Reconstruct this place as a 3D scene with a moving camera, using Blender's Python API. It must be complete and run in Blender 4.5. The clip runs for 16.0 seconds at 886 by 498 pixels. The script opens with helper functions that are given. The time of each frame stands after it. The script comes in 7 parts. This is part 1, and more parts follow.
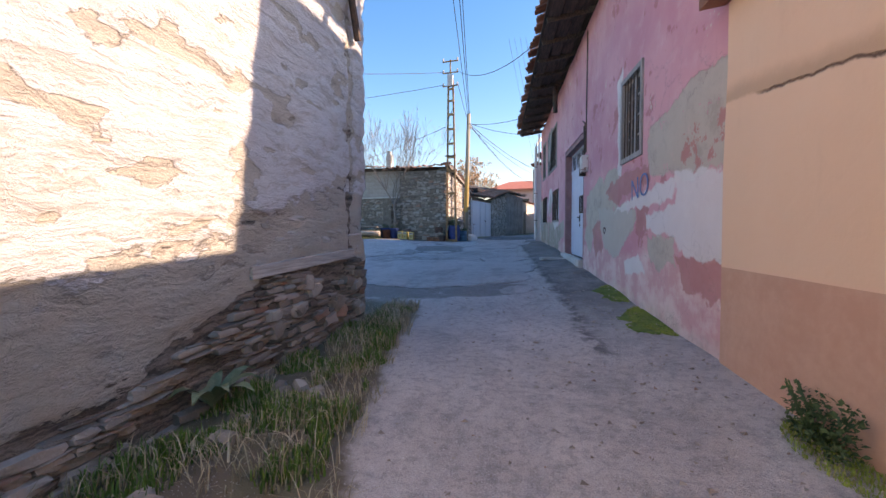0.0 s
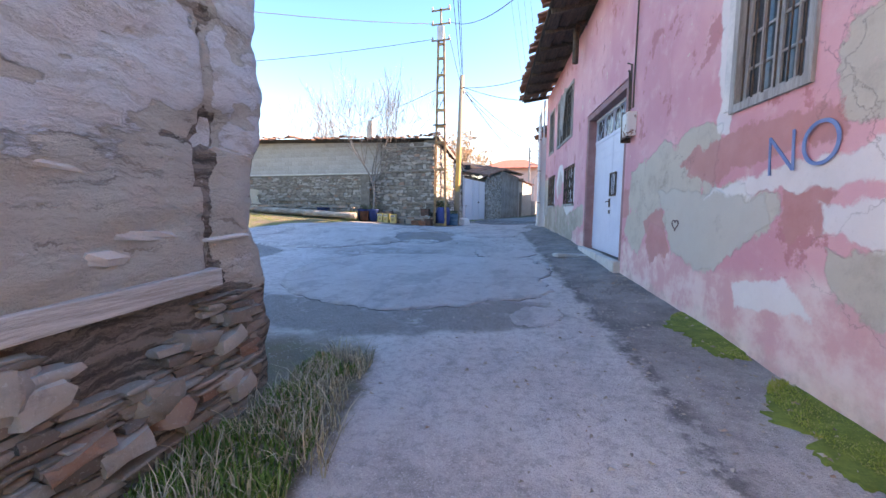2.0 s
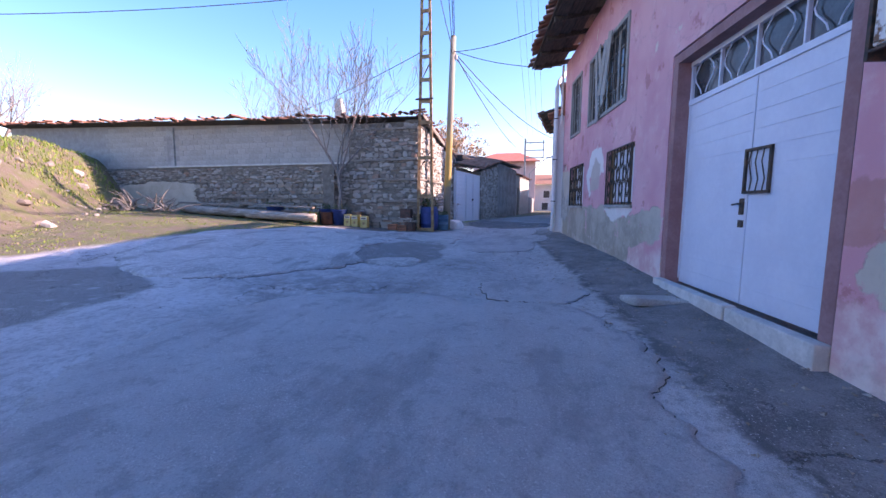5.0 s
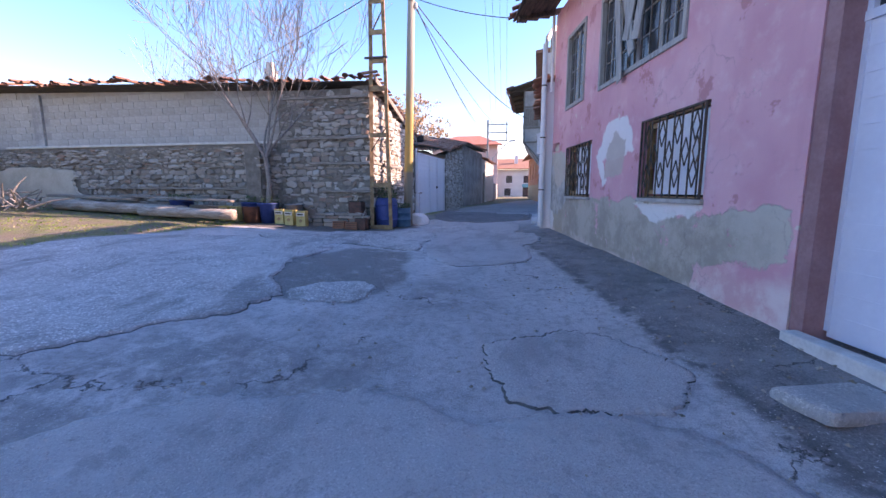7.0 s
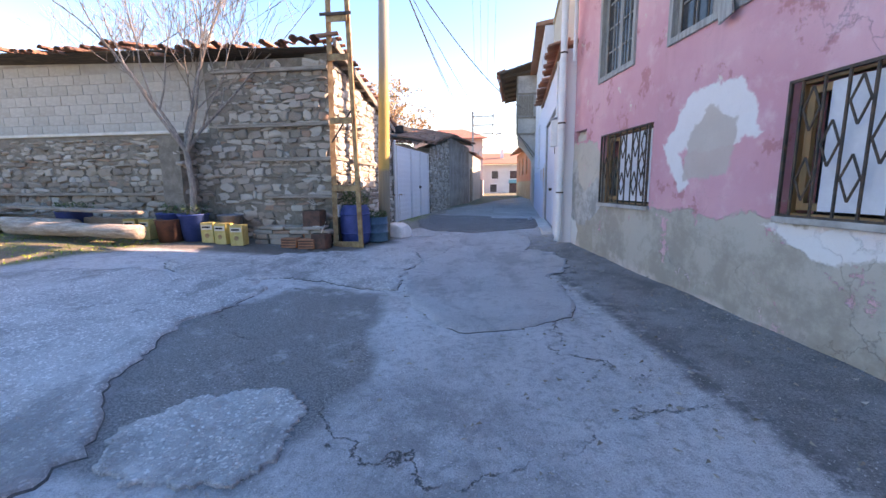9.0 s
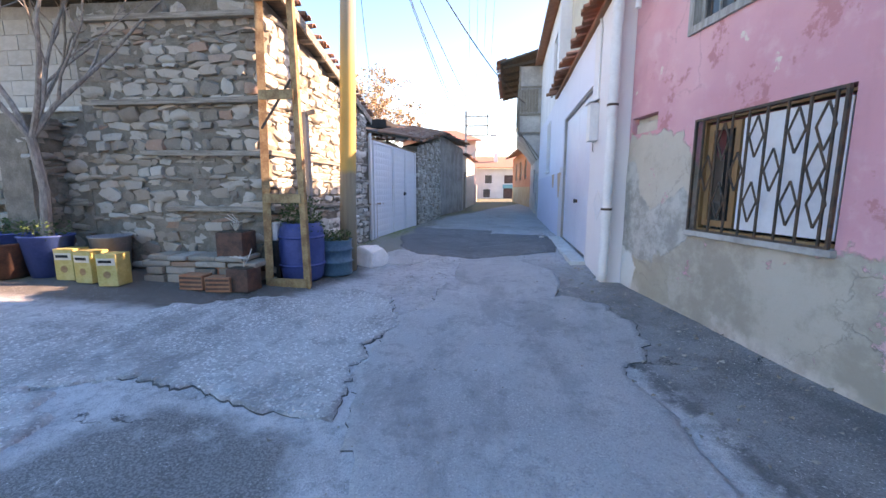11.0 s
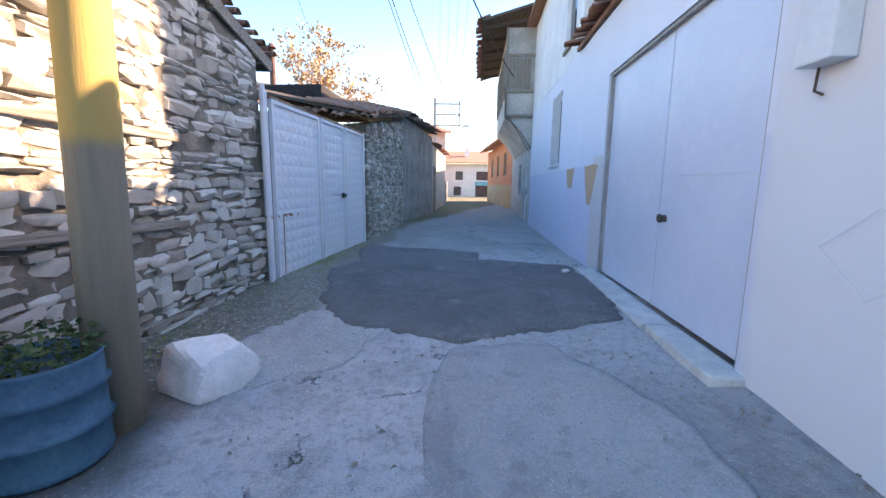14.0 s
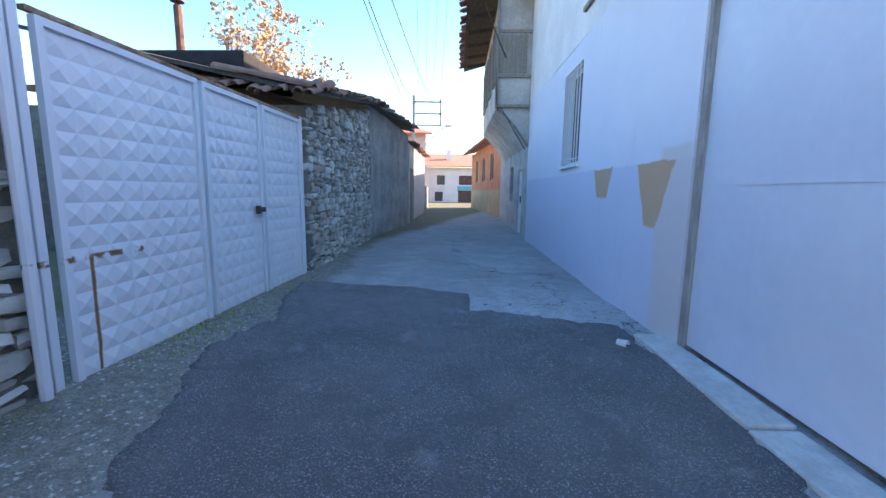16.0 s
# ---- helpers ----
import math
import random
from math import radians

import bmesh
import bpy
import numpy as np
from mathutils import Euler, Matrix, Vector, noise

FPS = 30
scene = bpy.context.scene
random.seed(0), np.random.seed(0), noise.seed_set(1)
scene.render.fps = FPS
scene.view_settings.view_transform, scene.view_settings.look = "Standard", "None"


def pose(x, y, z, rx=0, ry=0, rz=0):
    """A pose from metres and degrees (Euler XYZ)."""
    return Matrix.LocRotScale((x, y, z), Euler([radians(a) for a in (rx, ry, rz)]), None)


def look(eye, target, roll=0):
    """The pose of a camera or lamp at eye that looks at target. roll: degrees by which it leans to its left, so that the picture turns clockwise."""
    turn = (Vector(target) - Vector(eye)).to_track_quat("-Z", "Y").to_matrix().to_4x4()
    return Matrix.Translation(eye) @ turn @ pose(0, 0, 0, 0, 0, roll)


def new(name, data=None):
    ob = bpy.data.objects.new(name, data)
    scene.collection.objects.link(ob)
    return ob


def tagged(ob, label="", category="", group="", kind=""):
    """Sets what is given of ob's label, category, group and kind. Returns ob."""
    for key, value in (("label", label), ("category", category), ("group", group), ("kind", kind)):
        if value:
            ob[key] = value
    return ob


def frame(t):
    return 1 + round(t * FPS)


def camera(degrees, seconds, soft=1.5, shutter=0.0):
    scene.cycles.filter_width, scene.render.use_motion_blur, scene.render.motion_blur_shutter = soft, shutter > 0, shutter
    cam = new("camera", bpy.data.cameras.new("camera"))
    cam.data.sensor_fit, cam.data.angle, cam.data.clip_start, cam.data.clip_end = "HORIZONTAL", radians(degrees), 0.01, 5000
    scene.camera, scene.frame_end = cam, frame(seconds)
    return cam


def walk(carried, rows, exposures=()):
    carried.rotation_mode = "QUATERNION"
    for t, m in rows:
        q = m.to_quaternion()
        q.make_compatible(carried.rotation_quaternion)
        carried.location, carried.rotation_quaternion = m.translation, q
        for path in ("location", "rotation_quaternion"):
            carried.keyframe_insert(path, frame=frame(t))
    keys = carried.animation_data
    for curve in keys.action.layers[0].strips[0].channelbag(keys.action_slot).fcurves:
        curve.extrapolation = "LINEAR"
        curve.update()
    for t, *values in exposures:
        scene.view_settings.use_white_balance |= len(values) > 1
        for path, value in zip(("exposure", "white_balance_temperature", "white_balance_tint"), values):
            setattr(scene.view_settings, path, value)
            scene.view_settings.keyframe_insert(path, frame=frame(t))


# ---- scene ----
cam = camera(95.4, 16.0)
METRES, EYE, TILT, LEAN, TURN = 22.7, 1.5, 0.0, 0.0, 18.4
ROWS = [
    (0.0, 0.0, 0.0, 0.0, -0.01, -2.69, 0.3),
    (0.5, -0.0005, 0.0334, -0.0005, 0.32, -4.89, 0.95),
    (1.0, -0.0012, 0.0641, 0.0015, 0.16, -5.67, 0.44),
    (1.5, 0.0005, 0.0971, 0.0039, -1.45, -5.56, -0.04),
    (2.0, 0.0068, 0.1296, 0.0063, -1.34, -5.61, -0.48),
    (2.5, 0.0075, 0.1621, 0.0078, -1.46, -5.48, -0.78),
    (3.0, 0.0124, 0.194, 0.0093, -0.52, -5.46, -0.88),
    (3.5, 0.0123, 0.2235, 0.0094, -0.33, -5.42, -1.02),
    (4.0, 0.0135, 0.2519, 0.0108, -0.86, -5.47, -0.92),
    (6.5, 0.0161, 0.4124, 0.0169, -7.18, -7.86, 0.07),
    (7.0, 0.0178, 0.4425, 0.0195, -8.9, -8.22, 0.11),
    (7.5, 0.0191, 0.4723, 0.0228, -10.87, -8.6, 0.46),
    (8.0, 0.0222, 0.5031, 0.0256, -11.51, -8.93, 0.73),
    (10.5, 0.0511, 0.6539, 0.0296, -11.51, -8.63, 0.37),
    (11.0, 0.0579, 0.685, 0.032, -12.79, -8.44, -0.15),
    (11.5, 0.0664, 0.716, 0.0336, -13.06, -8.65, -0.59),
    (12.0, 0.0719, 0.7476, 0.0345, -14.3, -8.8, -0.99),
    (12.5, 0.0808, 0.778, 0.0354, -14.47, -9.03, -1.11),
    (13.0, 0.0876, 0.8081, 0.0345, -15.27, -9.27, -1.15),
    (13.5, 0.0965, 0.838, 0.0341, -16.49, -9.52, -0.94),
    (14.0, 0.1049, 0.8671, 0.0351, -17.34, -8.92, -0.73),
    (14.5, 0.1135, 0.8959, 0.037, -19.4, -7.68, -0.59),
    (15.0, 0.1255, 0.9245, 0.041, -19.93, -6.75, -0.52),
    (15.5, 0.1345, 0.9522, 0.0401, -20.53, -6.98, -0.65),
    (16.0, 0.146, 0.979, 0.0376, -19.88, -8.28, -0.74),
]
SKY, SUN = 0.107, 2.5
walk(cam, [(t, pose(0, 0, EYE, TILT, LEAN, TURN) @ pose(METRES * x, METRES * y, METRES * z, 90 + pitch, roll, yaw)) for t, x, y, z, yaw, pitch, roll in ROWS],
     [(0.0, 1.82, 8900, 33), (1.0, 2.28, 8900, 34), (2.5, 2.75, 9900, 39), (3.5, 2.25, 8100, 50), (4.5, 2.1, 7500, 50), (7.0, 2.27, 8200, 48), (8.2, 2.56, 9500, 44), (10.5, 2.86, 10600, 39), (12.5, 2.96, 10600, 36), (14.5, 2.86, 9400, 31), (16.0, 2.78, 8500, 28)])

# ---- light ----
SUN_AZ, SUN_EL = 74.3, 29.3      # clockwise from +y, above the horizon
world = bpy.data.worlds.new("sky")
scene.world = world
world.use_nodes = True
wt = world.node_tree
sky = wt.nodes.new("ShaderNodeTexSky")
sky.sky_type, sky.sun_disc = "NISHITA", False
sky.sun_elevation, sky.sun_rotation = radians(SUN_EL), radians(SUN_AZ)
sky.air_density, sky.dust_density, sky.ozone_density = 1.3, 0.85, 5.0
rich = wt.nodes.new("ShaderNodeHueSaturation")
rich.inputs["Saturation"].default_value = 1.3
wt.links.new(sky.outputs[0], rich.inputs["Color"])
wt.links.new(rich.outputs[0], wt.nodes["Background"].inputs[0])
wt.nodes["Background"].inputs[1].default_value = SKY
sun = new("sun", bpy.data.lights.new("sun", "SUN"))
sun.data.energy, sun.data.angle, sun.data.color = SUN, radians(0.6), (1.0, 0.94, 0.85)
to_sun = Vector((math.sin(radians(SUN_AZ)) * math.cos(radians(SUN_EL)), math.cos(radians(SUN_AZ)) * math.cos(radians(SUN_EL)), math.sin(radians(SUN_EL))))
sun.matrix_world = look(to_sun * 50, (0, 0, 0))


# ---- terrain ----
def lerp(v, a, b):
    return float(np.interp(v, a, b))


def ground_z(x, y):
    """Height of the lane and the yard: it climbs gently along y, and banks up beside the houses."""
    z = lerp(y, (-10, 0, 6, 8, 12.5, 16, 19, 22, 26, 33, 40, 55), (-.3, 0, .22, .33, .55, .72, .77, .87, .97, 1.0, 1.12, 1.2))
    z += 0.06 * max(0, min(12, -5 - x)) * min(1, max(0, (y - 8) / 8))
    edge = lerp(y, (4, 6.3, 16, 20.8, 21, 29.3, 55), (1.3, .92, -.85, -1.72, -2, -1.5, 0))
    z += .1 * min(1, max(0, (x - edge + 1.6) / 1.6)) * min(1, max(0, (28 - y) / 5))
    return z


# ---- materials ----
class Nodes:
    """Short names for building a node material."""

    def __init__(self, name):
        self.mat = bpy.data.materials.new(name)
        self.mat.use_nodes = True
        self.t = self.mat.node_tree
        self.b = self.t.nodes["Principled BSDF"]
        self.co = self.t.nodes.new("ShaderNodeTexCoord").outputs["Object"]

    def put(self, sock, v):
        if isinstance(v, bpy.types.NodeSocket):
            self.t.links.new(v, sock)
        elif isinstance(v, tuple) and len(v) == 3 and len(sock.default_value) == 4:
            sock.default_value = (*v, 1)
        else:
            sock.default_value = v

    def noise(self, scale, detail=4, rough=.55, stretch=(1, 1, 1), co=None, distort=0.0, shift=(0, 0, 0)):
        m = self.t.nodes.new("ShaderNodeMapping")
        m.inputs["Scale"].default_value = stretch
        m.inputs["Location"].default_value = shift
        self.put(m.inputs[0], co or self.co)
        n = self.t.nodes.new("ShaderNodeTexNoise")
        n.inputs["Scale"].default_value, n.inputs["Detail"].default_value = scale, detail
        n.inputs["Roughness"].default_value, n.inputs["Distortion"].default_value = rough, distort
        self.put(n.inputs["Vector"], m.outputs[0])
        return n.outputs["Fac"]

    def voronoi(self, scale, feature="F1", out="Distance", stretch=(1, 1, 1), co=None):
        m = self.t.nodes.new("ShaderNodeMapping")
        m.inputs["Scale"].default_value = stretch
        self.put(m.inputs[0], co or self.co)
        n = self.t.nodes.new("ShaderNodeTexVoronoi")
        n.feature = feature
        n.inputs["Scale"].default_value = scale
        self.put(n.inputs["Vector"], m.outputs[0])
        return n.outputs[out]

    def math(self, op, a, b=0.0, clamp=False, c=None):
        n = self.t.nodes.new("ShaderNodeMath")
        n.operation, n.use_clamp = op, clamp
        self.put(n.inputs[0], a)
        self.put(n.inputs[1], b)
        if c is not None:
            self.put(n.inputs[2], c)
        return n.outputs[0]

    def step(self, v, lo, hi, a=0.0, b=1.0):
        n = self.t.nodes.new("ShaderNodeMapRange")
        n.interpolation_type = "SMOOTHSTEP"
        self.put(n.inputs[0], v)
        for i, k in enumerate((lo, hi, a, b)):
            n.inputs[1 + i].default_value = k
        return n.outputs[0]

    def mix(self, f, a, b):
        n = self.t.nodes.new("ShaderNodeMix")
        n.data_type = "RGBA"
        self.put(n.inputs[0], f)
        self.put(n.inputs[6], a)
        self.put(n.inputs[7], b)
        return n.outputs[2]

    def axes(self, co=None):
        n = self.t.nodes.new("ShaderNodeSeparateXYZ")
        self.put(n.inputs[0], co or self.co)
        return n.outputs

    def wobble(self, amount, scale=2.0, detail=5):
        """Coordinates shaken by noise, for ragged outlines."""
        n = self.t.nodes.new("ShaderNodeTexNoise")
        n.inputs["Scale"].default_value, n.inputs["Detail"].default_value, n.inputs["Roughness"].default_value = scale, detail + 2, .66
        self.put(n.inputs["Vector"], self.co)
        v = self.t.nodes.new("ShaderNodeVectorMath")
        v.operation = "MULTIPLY_ADD"
        self.put(v.inputs[0], n.outputs["Color"])
        v.inputs[1].default_value = (amount,) * 3
        w = self.t.nodes.new("ShaderNodeVectorMath")
        w.operation = "ADD"
        self.put(w.inputs[0], self.co)
        w.inputs[1].default_value = (-amount / 2,) * 3
        self.put(v.inputs[2], w.outputs[0])
        return v.outputs[0]

    def area(self, axes, corners, i=0, j=2, soft=.02):
        """A patch inside a convex outline, its corners given in turn (clockwise or not)."""
        turn = sum(a[0] * b[1] - b[0] * a[1] for a, b in zip(corners, corners[1:] + corners[:1]))
        low = None
        for a, b in zip(corners, corners[1:] + corners[:1]):
            k = math.copysign(1 / math.hypot(b[0] - a[0], b[1] - a[1]), turn)
            p, q = -(b[1] - a[1]) * k, (b[0] - a[0]) * k
            d = self.math("ADD", self.math("MULTIPLY", axes[i], p), self.math("MULTIPLY_ADD", axes[j], q, c=-(a[0] * p + a[1] * q)))
            low = d if low is None else self.math("MINIMUM", low, d)
        return self.step(low, -soft, soft)

    def any_of(self, axes, outlines, i=0, j=2, soft=.02):
        out = None
        for o in outlines:
            a = self.area(axes, list(o), i, j, soft)
            out = a if out is None else self.math("MAXIMUM", out, a)
        return out

    def attribute(self, name):
        n = self.t.nodes.new("ShaderNodeAttribute")
        n.attribute_name = name
        return n.outputs["Fac"]

    def rnd(self):
        return self.t.nodes.new("ShaderNodeObjectInfo").outputs["Random"]

    def island(self):
        return self.t.nodes.new("ShaderNodeNewGeometry").outputs["Random Per Island"]

    def done(self, colour, rough=.85, bump=None, strength=.4, distance=.02, metal=0.0):
        self.put(self.b.inputs["Base Color"], colour)
        self.put(self.b.inputs["Roughness"], rough)
        self.put(self.b.inputs["Metallic"], metal)
        if bump is not None:
            n = self.t.nodes.new("ShaderNodeBump")
            n.inputs["Strength"].default_value, n.inputs["Distance"].default_value = strength, distance
            self.put(n.inputs["Height"], bump)
            self.t.links.new(n.outputs[0], self.b.inputs["Normal"])
        return self.mat


def simple(name, a, b, scale=6, rough=.85, strength=.3, distance=.01, stretch=(1, 1, 1), metal=0.0, vary=0.0):
    """Two tones mixed by coarse and fine noise, with relief of its own."""
    n = Nodes(name)
    coarse, fine = n.noise(scale, 5, .6, stretch), n.noise(scale * 9, 3, .6, stretch)
    f = n.math("ADD", n.math("MULTIPLY", coarse, .7), n.math("MULTIPLY", fine, .3))
    f = n.step(f, .36, .66)
    if vary:
        f = n.math("ADD", n.math("MULTIPLY", f, 1 - vary), n.math("MULTIPLY", n.rnd(), vary), True)
    return n.done(n.mix(f, a, b), rough, n.math("ADD", coarse, n.math("MULTIPLY", fine, .4)), strength, distance, metal)


# ---- building helpers ----
def mesh_object(name, bm, mats, parent=None, label="", smooth=False):
    me = bpy.data.meshes.new(name)
    bm.normal_update()
    bm.to_mesh(me)
    bm.free()
    for m in (mats if isinstance(mats, (list, tuple)) else [mats]):
        me.materials.append(m)
    if smooth:
        me.shade_smooth()
    ob = new(name, me)
    ob.parent = parent
    if label:
        ob["label"] = label
    return ob


def part(name, bm, material, parent, label="", smooth=False):
    return mesh_object(name, bm, material, parent, label, smooth)


def thing(name, m, label, category, group="", kind=""):
    ob = new(name)
    ob.empty_display_size = .2
    ob.matrix_basis = m
    return tagged(ob, label, category, group, kind)


def box(bm, x0, y0, z0, x1, y1, z1, m=None, bevel=0.0):
    vs = [bm.verts.new(c) for c in ((x0, y0, z0), (x1, y0, z0), (x1, y1, z0), (x0, y1, z0), (x0, y0, z1), (x1, y0, z1), (x1, y1, z1), (x0, y1, z1))]
    fs = [bm.faces.new([vs[i] for i in f]) for f in ((3, 2, 1, 0), (4, 5, 6, 7), (0, 1, 5, 4), (1, 2, 6, 5), (2, 3, 7, 6), (3, 0, 4, 7))]
    if m is not None:
        bmesh.ops.transform(bm, matrix=m, verts=vs)
    if bevel:
        bmesh.ops.bevel(bm, geom=list({e for f in fs for e in f.edges}), offset=bevel, segments=2, affect="EDGES", profile=.6)
    return bm


def boxes(*rows, bevel=0.0):
    bm = bmesh.new()
    for r in rows:
        box(bm, *r, bevel=bevel)
    return bm


def beam(a, b, w, h, bm=None, bevel=0.0):
    """A square bar from a to b."""
    bm = bm or bmesh.new()
    a, b = Vector(a), Vector(b)
    d = b - a
    m = Matrix.Translation(a) @ d.to_track_quat("X", "Z").to_matrix().to_4x4()
    return box(bm, 0, -w / 2, -h / 2, d.length, w / 2, h / 2, m, bevel)


def tube(points, r, n=8, bm=None, cap=True):
    """A round bar along points; r a radius or one for each point."""
    bm = bm or bmesh.new()
    pts = [Vector(p) for p in points]
    rs = r if isinstance(r, (list, tuple)) else [r] * len(pts)
    rings = []
    for i, p in enumerate(pts):
        d = (pts[min(i + 1, len(pts) - 1)] - pts[max(i - 1, 0)]).normalized()
        s = d.cross(Vector((0, 0, 1)) if abs(d.z) < .95 else Vector((1, 0, 0))).normalized()
        q = s.cross(d)
        rings.append([bm.verts.new(p + rs[i] * (math.cos(2 * math.pi * k / n) * s + math.sin(2 * math.pi * k / n) * q)) for k in range(n)])
    for a, b in zip(rings, rings[1:]):
        for k in range(n):
            bm.faces.new((a[k], a[(k + 1) % n], b[(k + 1) % n], b[k]))
    if cap:
        bm.faces.new(rings[0][::-1])
        bm.faces.new(rings[-1])
    return bm


def lathe(profile, n=20, bm=None):
    bm = bm or bmesh.new()
    rings = [[bm.verts.new((r * math.cos(2 * math.pi * k / n), r * math.sin(2 * math.pi * k / n), z)) for k in range(n)] for r, z in profile]
    for a, b in zip(rings, rings[1:]):
        for k in range(n):
            bm.faces.new((a[k], a[(k + 1) % n], b[(k + 1) % n], b[k]))
    if profile[0][0] > 0:
        bm.faces.new(rings[0][::-1])
    return bm


def wall_pose(ax, ay, bx, by):
    """Local x runs from a to b, the face of the wall looks along local -y, z is the world's."""
    return pose(ax, ay, 0, 0, 0, math.degrees(math.atan2(by - ay, bx - ax)))


def wall_mesh(length, z0, top, thick, holes=(), cell=.3, uneven=.012, seed=0.0, stretch=(1, 1, 1)):
    """A wall with openings (u0, z0, u1, z1) cut through it; its front swells and dips a little. top: a height, or a rule of u."""
    rule = top if callable(top) else (lambda u: top)
    zmax = max(rule(0), rule(length / 2), rule(length))
    us, zs = {0.0, length}, {z0, zmax}
    for h in holes:
        us |= {h[0], h[2]}
        zs |= {h[1], h[3]}

    def fill(vals):
        vals = sorted(vals)
        out = []
        for a, b in zip(vals, vals[1:]):
            k = max(1, round((b - a) / cell))
            out += [a + (b - a) * i / k for i in range(k)]
        return out + [vals[-1]]
    us, zs = fill(us), fill(zs)
    last = max([h[3] for h in holes], default=z0)

    def zat(u, z):
        return z if z <= last else last + (z - last) * (rule(u) - last) / (zmax - last)
    rim = {(h[k], None) for h in holes for k in (0, 2)} | {(None, h[k]) for h in holes for k in (1, 3)}
    bm = bmesh.new()
    grid = {}

    def vert(i, j, back):
        if (i, j, back) not in grid:
            u, z = us[i], zs[j]
            zz = zat(u, z)
            d = noise.noise((u * .8 * stretch[0] + seed, zz * .8 * stretch[2], seed)) + .5 * noise.noise((u * 2.7 * stretch[0] + seed, zz * 2.7 * stretch[2], 9 + seed))
            edge = (u, None) in rim or (None, z) in rim
            grid[i, j, back] = bm.verts.new((u, thick if back else (0 if edge else d * uneven), zz))
        return grid[i, j, back]

    def solid(i, j):
        if not (0 <= i < len(us) - 1 and 0 <= j < len(zs) - 1):
            return False
        u, z = (us[i] + us[i + 1]) / 2, (zs[j] + zs[j + 1]) / 2
        return not any(h[0] < u < h[2] and h[1] < z < h[3] for h in holes)
    for i in range(len(us) - 1):
        for j in range(len(zs) - 1):
            if not solid(i, j):
                continue
            bm.faces.new((vert(i, j, 0), vert(i + 1, j, 0), vert(i + 1, j + 1, 0), vert(i, j + 1, 0)))
            bm.faces.new((vert(i, j, 1), vert(i, j + 1, 1), vert(i + 1, j + 1, 1), vert(i + 1, j, 1)))
            for di, dj, e in ((-1, 0, ((i, j + 1), (i, j))), (1, 0, ((i + 1, j), (i + 1, j + 1))), (0, -1, ((i, j), (i + 1, j))), (0, 1, ((i + 1, j + 1), (i, j + 1)))):
                if not solid(i + di, j + dj):
                    a, b = e
                    bm.faces.new((vert(*b, 0), vert(*a, 0), vert(*a, 1), vert(*b, 1)))
    return bm


